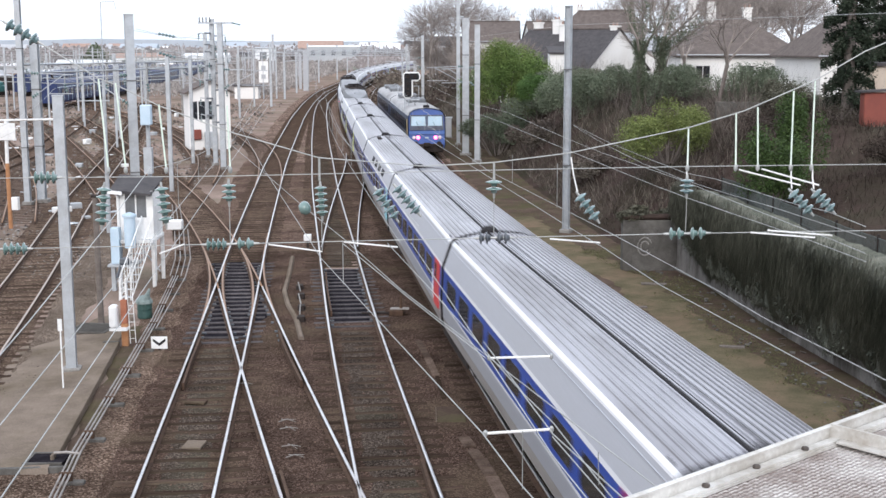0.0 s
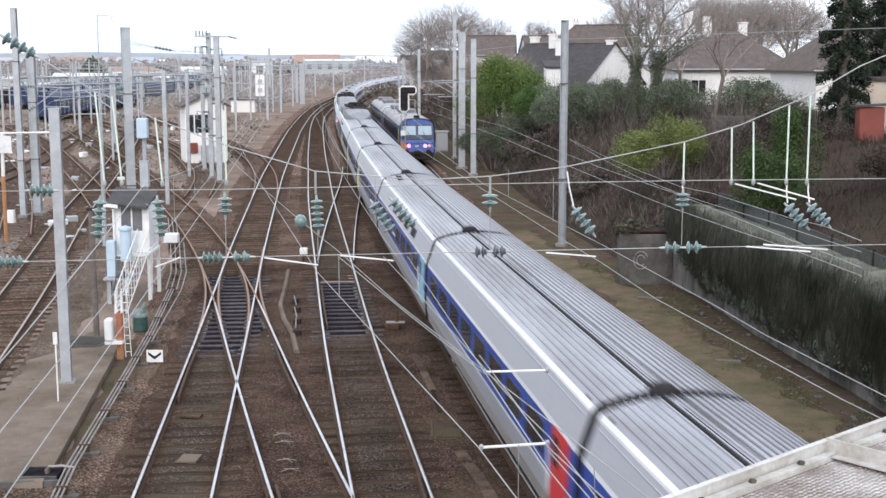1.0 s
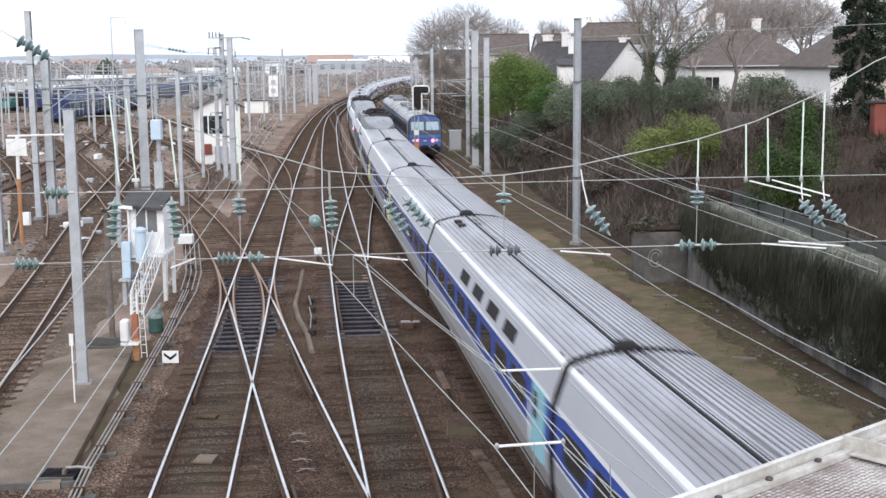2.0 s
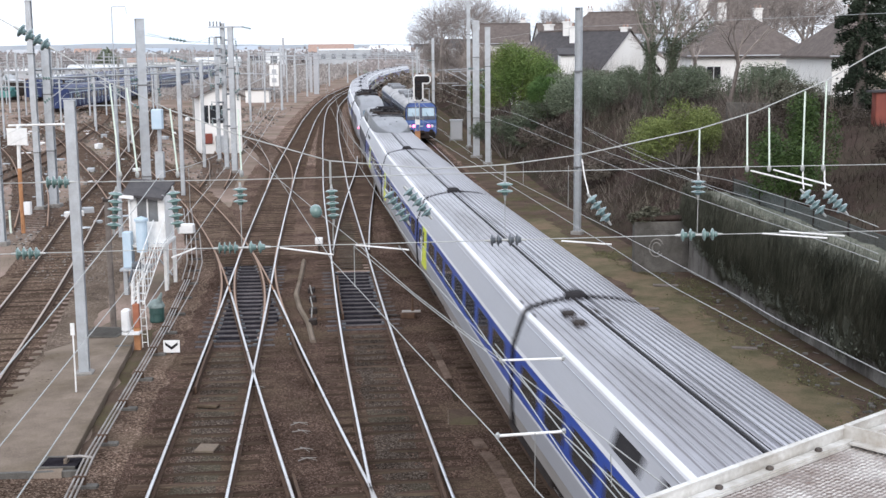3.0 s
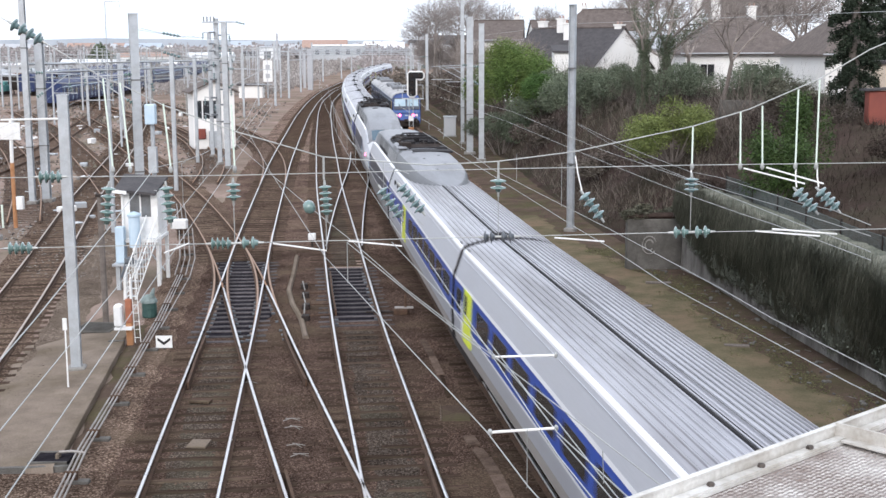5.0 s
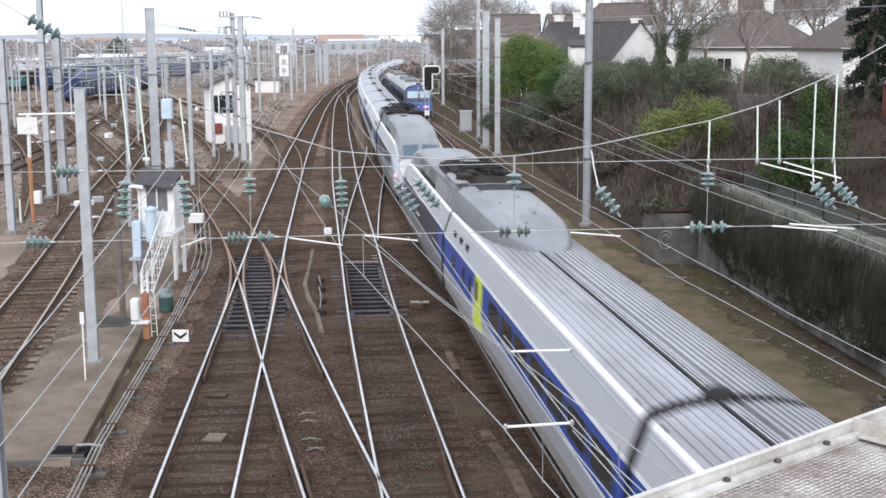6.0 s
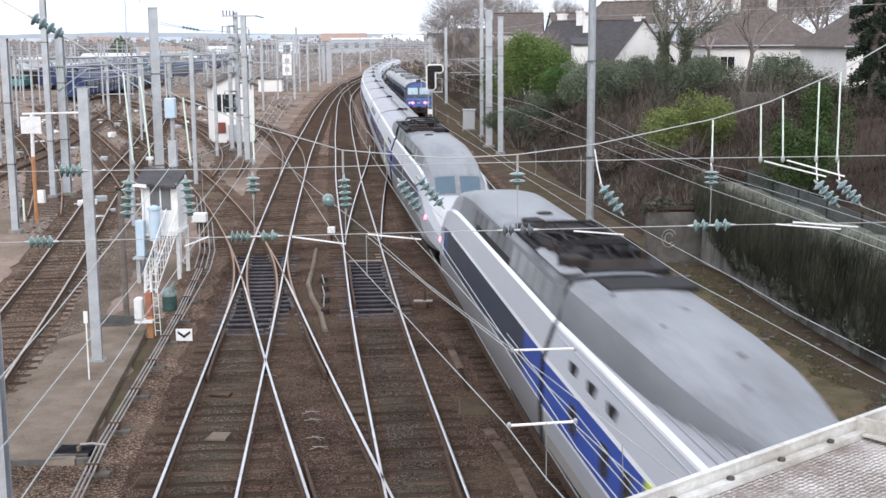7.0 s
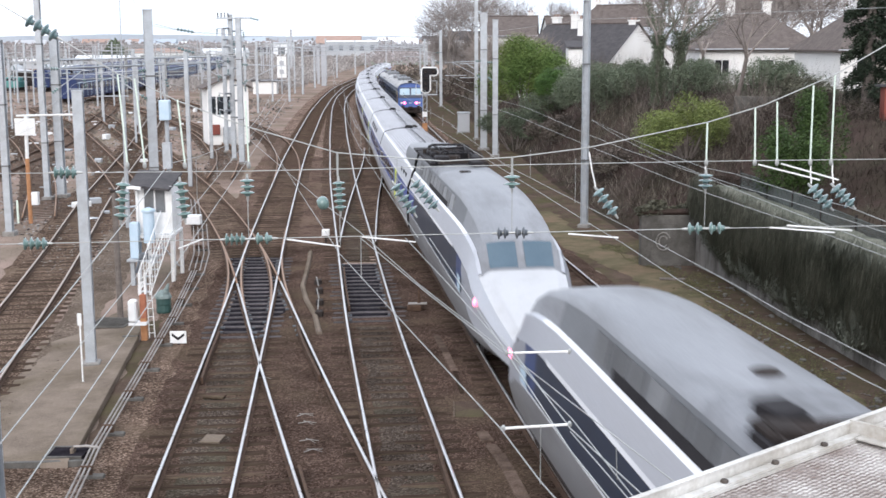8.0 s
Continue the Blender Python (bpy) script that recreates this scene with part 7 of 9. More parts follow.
def path_fittings():
    t = thing("steel_grating", "grey steel mesh grating lying beside the footpath", "grating", Matrix.Translation((-10.05, 37.2, -0.13)) @ Matrix.Rotation(radians(-6), 4, "Z"))
    part("grating_frame", Shape().box(-0.6, 0.55, -0.62, -0.57, 0, 0.05).box(-0.6, 0.55, 0.57, 0.62, 0, 0.05).box(-0.6, -0.55, -0.57, 0.57, 0, 0.05).box(0.5, 0.55, -0.57, 0.57, 0, 0.05), "old_concrete", t)
    s = Shape()
    for k in range(15):
        s.box(-0.54 + k * 0.073, -0.526 + k * 0.073, -0.56, 0.56, 0.005, 0.04)
    for k in range(8):
        s.box(-0.54, 0.49, -0.52 + k * 0.14, -0.50 + k * 0.14, 0.01, 0.035)
    part("grating_mesh", s, "old_concrete", t, kind="stuff")
    t = thing("concrete_edging", "worn concrete strip across the footpath", "edging", Matrix.Translation((-8.2, 24.35, -0.17)) @ Matrix.Rotation(radians(4), 4, "Z"))
    for k in range(3):
        part("block", bx(-0.88 + k * 0.58, -0.302 + k * 0.58, -0.05, 0.05, -0.1, 0.11), "old_concrete", t)
    t = thing("mast_footing", "pale broken mortar round the foot of a mast", "footing", Matrix.Translation((-9.3, 31.9, -0.2)))
    rnd = random.Random(44)
    for k in range(7):
        r = rnd.uniform(0.06, 0.13)
        part("lump", bx(-r, r, -r * 0.8, r * 0.8, -0.05, r * 0.9, Matrix.Translation((rnd.uniform(-0.35, 0.4), rnd.uniform(-0.3, 0.1), 0)) @ Matrix.Rotation(rnd.random() * 3, 4, "Z"), b=r * 0.3), "concrete", t)


path_fittings()


def point_rodding():
    t = thing("point_rodding", "pair of steel point rods on roller stools beside the track", "rodding")
    a = [(-6.5, 18.5), (-7.05, 23.3), (-7.27, 25.1), (-7.58, 28.9), (-7.91, 32.9), (-8.34, 37.8), (-9.15, 45.2)]
    b = [(-9.15, 45.2), (-9.7, 49), (-11.3, 57), (-13.2, 66)]
    for off in (-0.09, 0.0, 0.09):
        part("rod", tb([(x + off, y, 0.02) for x, y in a], 0.022, 6), "rust_rod", t)
        part("rod", tb([(x + off * 2.2, y, 0.02) for x, y in b], 0.022, 6), "rust_rod", t)
    part("rod", tb([(-8.05, 36.6, 0.02), (-8.75, 45.0, 0.02), (-9.3, 49, 0.02), (-10.9, 57, 0.02)], 0.022, 6), "rust_rod", t)
    for y in np.arange(18.3, 60, 2.71):
        x = float(np.interp(y, [p[1] for p in a + b[1:]], [p[0] for p in a + b[1:]]))
        s = Shape()
        s.box(x - 0.12, x + 0.36, y - 0.09, y + 0.09, -0.25, -0.12, b=0.015)
        stool = part("roller_stool", s, "old_concrete", t)
        part("roller_bracket", bx(x - 0.13, x + 0.13, y - 0.03, y + 0.03, -0.12, 0.055), "rail_rust", stool)


point_rodding()


def check_rail(key, off, y0, y1):
    t = thing("check_rail", "short rusty check rail beside a running rail", "rail", kind="structure")
    pts = np.linspace(y0, y1, 6)
    s = Shape()
    s.sweep([[(*TRACK[key].side(y, off + 0.012 * (abs(i - 2.5) - 1.5) + dx), z) for dx, z in ((-0.03, -0.17), (-0.03, 0.01), (0.03, 0.01), (0.03, -0.17))] for i, y in enumerate(pts)], True)
    part("bar", s, "rail_rust", t)


check_rail("a", -0.62, 30.5, 35.5)
check_rail("b", 0.62, 30.5, 36)
check_rail("b", -0.62, 20, 24)
check_rail("c", 0.62, 20, 24.5)
check_rail("c", -0.62, 39, 46)


def scattered():
    """Loose boards and plates on the ballast."""
    rnd = random.Random(4)
    for x, y, w, d, mat, name, label in [(-5.0, 26.0, 0.42, 0.5, "path", "loose_plate", "pale square plate lying between the rails"), (-5.55, 29.3, 0.5, 0.3, "sleeper", "loose_board", "dark board lying between the rails"), (-4.35, 26.2, 0.07, 0.12, "white_paint", "paper_scrap", "scrap of white paper on the ballast"),
                                         (8.2, 44.0, 0.9, 0.25, "bark", "loose_board", "weathered board on the verge"), (8.7, 34.5, 0.7, 0.2, "bark", "loose_board", "weathered board on the verge"), (7.0, 40.0, 0.5, 0.2, "bark", "loose_board", "weathered board on the verge")]:
        solid(name, Shape().box(-w / 2, w / 2, -d / 2, d / 2, -0.03, 0.02, b=0.006), mat, label, "debris", m=Matrix.Translation((x, y, -0.14)) @ Matrix.Rotation(rnd.uniform(-0.2, 0.2), 4, "Z"))


scattered()


def cable_trough():
    """A broken line of trough lids beside the train, with an open pit cover."""
    t = thing("cable_trough", "broken brown concrete cable trough lids sunk in the ballast", "cable trough")
    for (x0, y0), (x1, y1), w, mat in [((-0.21, 35.6), (0.06, 33.6), 0.09, "sleeper_dusty"), ((0.06, 33.55), (0.28, 31.7), 0.10, "sleeper_dusty"), ((0.29, 31.6), (0.44, 29.6), 0.05, "sleeper"),
                                       ((0.83, 26.5), (0.95, 25.85), 0.13, "sleeper_dusty"), ((1.0, 25.6), (1.11, 25.05), 0.12, "sleeper_dusty"), ((1.14, 25.0), (1.30, 24.0), 0.13, "sleeper_dusty"), ((1.31, 23.94), (1.46, 22.7), 0.13, "sleeper_dusty"), ((1.47, 22.65), (1.62, 21.4), 0.13, "sleeper_dusty")]:
        ang = math.atan2(x1 - x0, y1 - y0)
        ln = math.hypot(x1 - x0, y1 - y0) / 2
        m = Matrix.Translation(((x0 + x1) / 2, (y0 + y1) / 2, -0.2)) @ Matrix.Rotation(-ang, 4, "Z")
        part("trough_lid", bx(-w, w, -ln, ln, -0.05, 0.045, m, b=0.012), mat, t)
    t = thing("pit_cover", "flat dirty square cover sunk in the ballast", "cover", Matrix.Translation((0.59, 28.28, -0.2)))
    part("cover_plate", bx(-0.33, 0.33, -0.62, 0.62, -0.05, 0.02, b=0.01), "dirt", t)
    part("edge_strip", bx(-0.37, -0.34, -0.6, 0.6, -0.05, 0.03), "trodden", t)


def sticks():
    rnd = random.Random(77)
    for x, y in ((-3.19, 27.72), (-3.07, 27.12), (-2.89, 25.85), (-2.75, 25.2), (-4.59, 30.9)):
        t = thing("dry_twig", "pale dry forked twig lying on the ballast", "twig", Matrix.Translation((x, y, -0.15)) @ Matrix.Rotation(rnd.uniform(-0.4, 0.4), 4, "Z"), group="twigs between the rails")
        part("stem", tb([(-0.2, -0.06, 0.01), (0.0, 0.03, 0.03), (0.2, 0.02, 0.01)], [0.012, 0.010, 0.006], 5), "concrete", t)
        part("fork", tb([(-0.12, 0.12, 0.01), (0.02, -0.02, 0.035), (0.18, -0.15, 0.01)], [0.010, 0.008, 0.005], 5), "concrete", t)


def slide_chairs():
    """Worn plates on which the point blades slide."""
    rnd = random.Random(91)
    s = Shape()
    for key, y0, y1 in (("a", 35.6, 49), ("b", 35.6, 49), ("c", 37.8, 48)):
        y = y0
        while y < y1:
            for off in (-0.62, 0.62):
                if rnd.random() < 0.75:
                    x, yy = TRACK[key].side(y, off)
                    w = rnd.uniform(0.035, 0.07)
                    s.box(x - w, x + w, yy - 0.03, yy + 0.03, -0.2, -0.145 + rnd.uniform(-0.006, 0.006))
            y += 0.6
    solid("slide_chairs", s, "winch_grey", "worn grey steel chairs on the point bearers", "rail chairs", kind="stuff")


cable_trough()
sticks()
slide_chairs()


def rubble():
    """Stones, clods and sticks along the foot of the wall."""
    rnd = random.Random(14)
    for mat, n, big, label in (("old_concrete", 110, 0.055, "broken grey stones along the foot of the wall"), ("bark", 45, 0.022, "dead sticks and bark along the foot of the wall")):
        s = Shape()
        for i in range(n):
            y = rnd.uniform(22, 47)
            x = foot(y) - 0.35 - 1.7 * rnd.random()
            r = big * rnd.uniform(0.4, 1.3)
            a = rnd.random() * 6.3
            ln = r * (1.2 if mat == "old_concrete" else 5.0)
            m = Matrix.Translation((x, y, -0.17)) @ Matrix.Rotation(a, 4, "Z")
            s.box(-ln, ln, -r * 0.7, r * 0.7, -r * 0.5, r * 0.6, m, b=r * 0.25)
        solid("rubble", s, mat, label, "rubble", kind="stuff")


rubble()


def small_runs():
    """Cable duct and point rods between the two main tracks."""
    t = thing("cable_duct", "pale winding cable duct in the ballast", "cable")
    part("duct", Shape().tube([(-5.4, 50.2, -0.17), (-5.22, 47.8, -0.17), (-5.09, 45.8, -0.17), (-4.94, 43.1, -0.17), (-4.55, 40.7, -0.17), (-4.05, 38.5, -0.17), (-3.65, 35.9, -0.18)], 0.09, 6), "path", t)
    t = thing("point_rods", "rusty pale point rods beside the rails", "rodding")
    for pts in ([(-4.53, 43.9, 0.0), (-4.3, 42.3, 0.0)], [(-4.31, 41.8, 0.0), (-4.08, 40.2, 0.0)], [(-4.08, 40.0, 0.0), (-3.95, 38.5, 0.0)]):
        part("rod", Shape().tube(pts, 0.022, 6), "concrete", t)
    for x, y in ((-4.45, 43.6), (-4.25, 42.0), (-4.05, 40.1), (-3.9, 38.4)):
        part("crank_stand", bx(x - 0.12, x + 0.12, y - 0.15, y + 0.15, -0.22, -0.02, b=0.02), "soot", t)
        part("cross_rod", tb([(x, y, -0.05), (x + 0.75, y + 0.1, -0.05)], 0.025, 5), "rail_rust", t)


small_runs()


# ---- houses on the bank ----
def house(x, y, z, turn, length, width, eave, ridge, roof_mat, label, hip=False, chimneys=(), windows_at=()):
    t = thing("house", label, "house", Matrix.Translation((x, y, z)) @ Matrix.Rotation(radians(turn), 4, "Z"), group="houses on the bank")
    a, b = length / 2, width / 2
    for name, x0, x1, y0, y1 in [("front_wall", -a, a, -b, -b + 0.3), ("back_wall", -a, a, b - 0.3, b), ("side_wall", -a, -a + 0.3, -b + 0.3, b - 0.3), ("side_wall", a - 0.3, a, -b + 0.3, b - 0.3)]:
        part(name, bx(x0, x1, y0, y1, -1.5, eave), "render_white", t)
    o = 0.4
    r = Shape()
    k = (ridge - eave) / b
    h = a - b * 0.75 if hip else a + o * 0.5
    e = eave - o * k
    lo = [(-a - o * (1 if hip else 0.5), -b - o, e), (a + o * (1 if hip else 0.5), -b - o, e), (a + o * (1 if hip else 0.5), b + o, e), (-a - o * (1 if hip else 0.5), b + o, e)]
    v = lo + [(-h, 0, ridge), (h, 0, ridge)] + [(p[0], p[1], p[2] - 0.15) for p in lo]
    r.add(v, [(0, 1, 5, 4), (2, 3, 4, 5), (1, 2, 5), (3, 0, 4), (9, 8, 7, 6), (0, 1, 7, 6), (1, 2, 8, 7), (2, 3, 9, 8), (3, 0, 6, 9)] if hip else [(0, 1, 5, 4), (2, 3, 4, 5), (6, 7, 1, 0), (8, 9, 3, 2)])
    roof = part("roof", r, roof_mat, t, "weathered tiled roof")
    if not hip:
        for sx in (-1, 1):
            g = Shape()
            g.add([(sx * (a - 0.02), -b, eave), (sx * (a - 0.02), b, eave), (sx * (a - 0.02), 0, ridge - 0.08), (sx * (a - 0.3), -b, eave), (sx * (a - 0.3), b, eave), (sx * (a - 0.3), 0, ridge - 0.08)], [(0, 1, 2), (5, 4, 3), (0, 1, 4, 3), (1, 2, 5, 4), (2, 0, 3, 5)])
            part("gable", g, "render_white", t)
    part("ridge_tiles", tb([(-h, 0, ridge + 0.02), (h, 0, ridge + 0.02)], 0.1, 6), "tile_brown", roof)
    for cx, cy, ch in chimneys:
        s = Shape()
        zr = ridge - k * abs(cy)
        s.box(cx - 0.35, cx + 0.35, cy - 0.3, cy + 0.3, zr - 0.6, zr + ch, b=0.02)
        s.box(cx - 0.42, cx + 0.42, cy - 0.37, cy + 0.37, zr + ch - 0.12, zr + ch)
        c = part("chimney", s, "render_white", t, "white rendered chimney")
        for dx in (-0.18, 0.18):
            part("chimney_pot", Shape().spin([(0.1, 0), (0.09, 0.25), (0.06, 0.25)], 8, Matrix.Translation((cx + dx, cy, zr + ch))), "tile_red", c)
    for wx, wz, ww, wh in windows_at:
        w = part("window", bx(wx - ww / 2, wx + ww / 2, -b - 0.01, -b + 0.05, wz, wz + wh), "pane", t, "dark window in the white wall")
        for q in (bx(wx - ww / 2 - 0.06, wx - ww / 2, -b - 0.03, -b, wz - 0.06, wz + wh + 0.06), bx(wx + ww / 2, wx + ww / 2 + 0.06, -b - 0.03, -b, wz - 0.06, wz + wh + 0.06), bx(wx - 0.025, wx + 0.025, -b - 0.025, -b - 0.011, wz, wz + wh)):
            part("window_frame", q, "white_paint", w)
    part("gutter", tb([(-a - o, -b - o - 0.05, e), (a + o, -b - o - 0.05, e)], 0.06, 6), "far_grey", roof)
    return t


house(13.6, 115.2, 4.6, -42, 9.8, 9.2, 1.75, 5.1, "slate", "white cottage with a steep dark slate roof on the bank", False, [(-4.2, 0.3, 0.9), (-1.6, -0.3, 1.1), (-0.2, -1.2, 1.3), (4.4, 0.1, 0.35)], [(-2.5, 0.6, 1.0, 1.1), (1.5, 0.6, 1.0, 1.1)])
house(25.9, 107, 4.5, -4, 9.6, 10.6, 3.2, 6.2, "tile_brown", "white hip-roofed house with pale chimneys on the bank", True, [(-1.6, 0.4, 1.4), (-3.2, 0.2, 1.9), (1.4, 0.4, 0.9)], [(-3.0, 0.8, 1.1, 1.3), (0.5, 0.8, 1.1, 1.3), (3.0, 0.8, 1.1, 1.3)])
house(31.4, 95, 4.3, 8, 6.9, 8.0, 3.45, 6.3, "tile_brown", "white house with a brown tiled roof behind the fir", True, [(0, 0.5, 0.8)], [(-1.6, 1.4, 1.2, 1.4)])
house(21.5, 152, 5.0, -20, 13, 9, 3.4, 7.3, "tile_brown", "house with a broad brown roof among the trees", True, [(-3, 0.3, 0.8), (3, 0.3, 0.8)])
house(24.0, 135, 5.0, 6, 9, 8, 2.9, 4.6, "far_grey", "pale house seen between the trees", False, [(2, 0.2, 0.7)], [(-2, 0.7, 1, 1.2), (1.5, 0.7, 1, 1.2)])
house(9.6, 172, 4.6, -6, 6.4, 8, 4.4, 6.8, "tile_brown", "grey-roofed house beyond the hedge", False, [(2.4, 0.3, 0.7)])
house(16.8, 174, 4.6, 4, 5.4, 8, 4.4, 6.8, "tile_brown", "small grey-brown roofed house beyond the cottage", False)
annex = thing("cottage_annex", "small white rendered annex below a slate roof", "annex", Matrix.Translation((11.45, 107.5, 4.6)))
part("wall", bx(-0.85, 0.85, -1.0, 1.0, -1.0, 3.0), "render_white", annex)
part("roof", Shape().sweep([[(-1.0, -1.2, 2.95), (-1.0, 1.2, 3.5), (-1.0, 1.2, 3.6), (-1.0, -1.2, 3.08)], [(1.0, -1.2, 2.95), (1.0, 1.2, 3.5), (1.0, 1.2, 3.6), (1.0, -1.2, 3.08)]], True), "slate", annex)
shed = thing("garden_shed", "small rust red garden shed beside the fir", "shed", Matrix.Translation((20.5, 57, 3.85)))
part("body", bx(-0.58, 0.58, -0.3, 0.3, -0.6, 2.3, b=0.03), "red_oxide", shed)
part("roof", Shape().sweep([[(-0.8, y, 2.3), (-0.8, y, 2.38), (0.8, y, 2.46), (0.8, y, 2.38)] for y in (-0.45, 0.45)], True), "slate", shed)
garage = thing("garage", "beige rendered garage with a dark flat roof behind the shed", "garage", Matrix.Translation((22.0, 62.5, 3.9)))
part("wall", bx(0, 5, 0, 3, -0.6, 3.35), "render_beige", garage)
part("roof", bx(-0.15, 5.15, -0.2, 3.15, 3.35, 3.5), "slate", garage)


# ---- plants ----
def leaves(n, size, inside, seed, flat=0.5):
    """Many small leaves: inside(rnd) gives a point for each."""
    rnd = random.Random(seed)
    s = Shape()
    for i in range(n):
        p = Vector(inside(rnd))
        a, b = Vector((rnd.gauss(0, 1), rnd.gauss(0, 1), rnd.gauss(0, flat))).normalized(), Vector((rnd.gauss(0, 1), rnd.gauss(0, 1), rnd.gauss(0, 1)))
        b = a.cross(b).normalized()
        k = size * rnd.uniform(0.6, 1.5)
        s.add([p - a * k, p + b * k * 0.45, p + a * k, p - b * k * 0.45], [(0, 1, 2, 3)])
    return s


def clump(centres, rnd):
    c, r = centres[rnd.randrange(len(centres))]
    d = Vector((rnd.gauss(0, 1), rnd.gauss(0, 1), rnd.gauss(0, 1))).normalized() * rnd.uniform(0.55, 1.05)
    return (c[0] + d.x * r[0], c[1] + d.y * r[1], c[2] + d.z * r[2])


def shrub(name, x, y, z, w, d, h, mat, n, size, seed, label, lumps=9, category="shrub"):
    """A shrub: stems, and a crown of leaf clumps with an uneven outline."""
    rnd = random.Random(seed)
    t = thing(name, label, category, Matrix.Translation((x, y, z)))
    cs = []
    for k in range(lumps):
        u, v = rnd.uniform(-0.75, 0.75), rnd.uniform(-0.75, 0.75)
        q = rnd.uniform(0.28, 0.5)
        top = h * (1 - 0.45 * u * u) * rnd.uniform(0.55, 0.95)
        cs.append(((u * w, v * d, max(0.3, top - q * h * 0.5)), (w * q, d * q, h * q * 0.75)))
    part("crown", leaves(n, size, lambda r: clump(cs, r), seed), mat, t)
    s = Shape()
    for c, r in cs:
        s.tube([(c[0] * 0.2, c[1] * 0.2, -0.3), (c[0] * 0.6, c[1] * 0.6, c[2] * 0.5), c], [0.05, 0.035, 0.015], 5)
    part("branchwork", s, "bark", t)
    return t


def twigs(shape, p, d, ln, r, depth, rnd, spread=0.55, kids=3):
    """Branches that fork until they are twigs."""
    mid = p + d * ln * 0.5 + Vector((rnd.gauss(0, 0.05), rnd.gauss(0, 0.05), 0)) * ln
    q = p + d * ln + Vector((rnd.gauss(0, 0.06), rnd.gauss(0, 0.06), 0)) * ln
    shape.tube([p, mid, q], [r, r * 0.8, r * 0.6], 5 if depth > 2 else 3, False)
    if depth == 0:
        return
    for k in range(kids):
        f = rnd.uniform(0.45, 1.0) if k else 1.0
        base = p + (q - p) * f
        w = (d + Vector((rnd.gauss(0, spread), rnd.gauss(0, spread), rnd.gauss(0.1, spread * 0.6)))).normalized()
        twigs(shape, base, w, ln * rnd.uniform(0.58, 0.8), r * 0.55, depth - 1, rnd, spread, kids)


def bare_tree(x, y, z, h, seed, label, ivy=0, r=0.2, depth=5, spread=0.5, kids=3):
    rnd = random.Random(seed)
    t = thing("tree", label, "tree", Matrix.Translation((x, y, z)))
    trunk, crown = Shape(), Shape()
    fork = Vector((rnd.gauss(0, 0.2), rnd.gauss(0, 0.2), h * 0.36))
    trunk.tube([(0, 0, -0.5), (0, 0, 0.3), fork * 0.5, fork], [r * 1.35, r * 1.1, r, r * 0.85], 8)
    limbs = []
    for k in range(4):
        d = Vector((rnd.gauss(0, 0.45), rnd.gauss(0, 0.45), 1)).normalized()
        limbs.append(d)
        twigs(crown, fork * rnd.uniform(0.8, 1.0), d, h * 0.24, r * 0.6, depth, rnd, spread, kids)
    part("trunk", trunk, "bark", t)
    part("crown", crown, "twig", t, "bare forked branches and twigs")
    if ivy:
        def inside(q):
            if q.random() < 0.3:
                p = fork * 0.9 + limbs[q.randrange(4)] * h * 0.3 * q.random()
                return p + Vector((q.gauss(0, 0.16), q.gauss(0, 0.16), q.gauss(0, 0.2)))
            zz = q.uniform(0, h * 0.4)
            rr = (0.16 + 0.2 * math.sin(zz * 1.3 + seed) ** 2 + r) * q.uniform(0.4, 1.2)
            a = q.uniform(0, 6.283)
            return (fork.x * zz / fork.z * 0.6 + rr * math.cos(a), fork.y * zz / fork.z * 0.6 + rr * math.sin(a), zz)
        part("ivy", leaves(ivy, 0.042, inside, seed), "leaf_trunk", t, "dark ivy round the trunk")
    return t


shrub("bush", 12.1, 62, ground_z(12.1, 62) + 1.05, 2.3, 1.8, 3.1, "leaf_bright", 27900, 0.046, 1, "broad olive and yellow-green bush on the bank", 14)
shrub("bush", 6.4, 101, 2.9, 3.6, 2.4, 5.7, "leaf_laurel", 60000, 0.065, 2, "bright green bush on top of the bank", 22)
shrub("bush", 5.6, 97, ground_z(5.6, 97) + 0.2, 3.2, 1.6, 3.2, "leaf_dark", 18600, 0.057, 41, "dark green scrub below the bright bush", 11)
shrub("bush", 8.6, 95, ground_z(8.6, 95) + 0.2, 2.6, 1.6, 2.4, "leaf_dark", 15500, 0.057, 42, "dark green scrub below the bright bush", 10)
shrub("bush", 11.5, 98, ground_z(11.5, 98) - 0.2, 2.8, 1.6, 2.4, "leaf_dark", 17050, 0.057, 43, "dark green hedge in front of the cottage", 10)
shrub("bush", 15.5, 97, ground_z(15.5, 97) - 0.2, 2.8, 1.6, 2.2, "leaf_dark", 17050, 0.057, 44, "dark green hedge in front of the cottage", 10)
shrub("hedge", 8.2, 94.2, 3.9, 1.7, 0.9, 2.3, "leaf_hedge", 18600, 0.046, 3, "clipped green hedge beside the bush", 10, "hedge")
shrub("bush", 12.1, 43.5, ground_z(12.1, 43.5) + 0.2, 1.25, 1.4, 2.9, "leaf_mid", 13950, 0.046, 4, "glossy dark green bush above the fence", 11)
shrub("bush", 14.0, 46.5, ground_z(14.0, 46.5) + 0.6, 0.9, 1.0, 3.2, "leaf_mid", 9300, 0.046, 14, "green bush above the fence", 9)
shrub("bush", 10.0, 84, ground_z(10.0, 84), 2.6, 2.0, 3.4, "leaf_dark", 23250, 0.053, 5, "dark evergreen shrubs on the bank", 12)
shrub("bush", 13.0, 82, ground_z(13, 82), 2.4, 1.8, 2.7, "leaf_dark", 18600, 0.053, 6, "dark evergreen shrubs on the bank", 10)
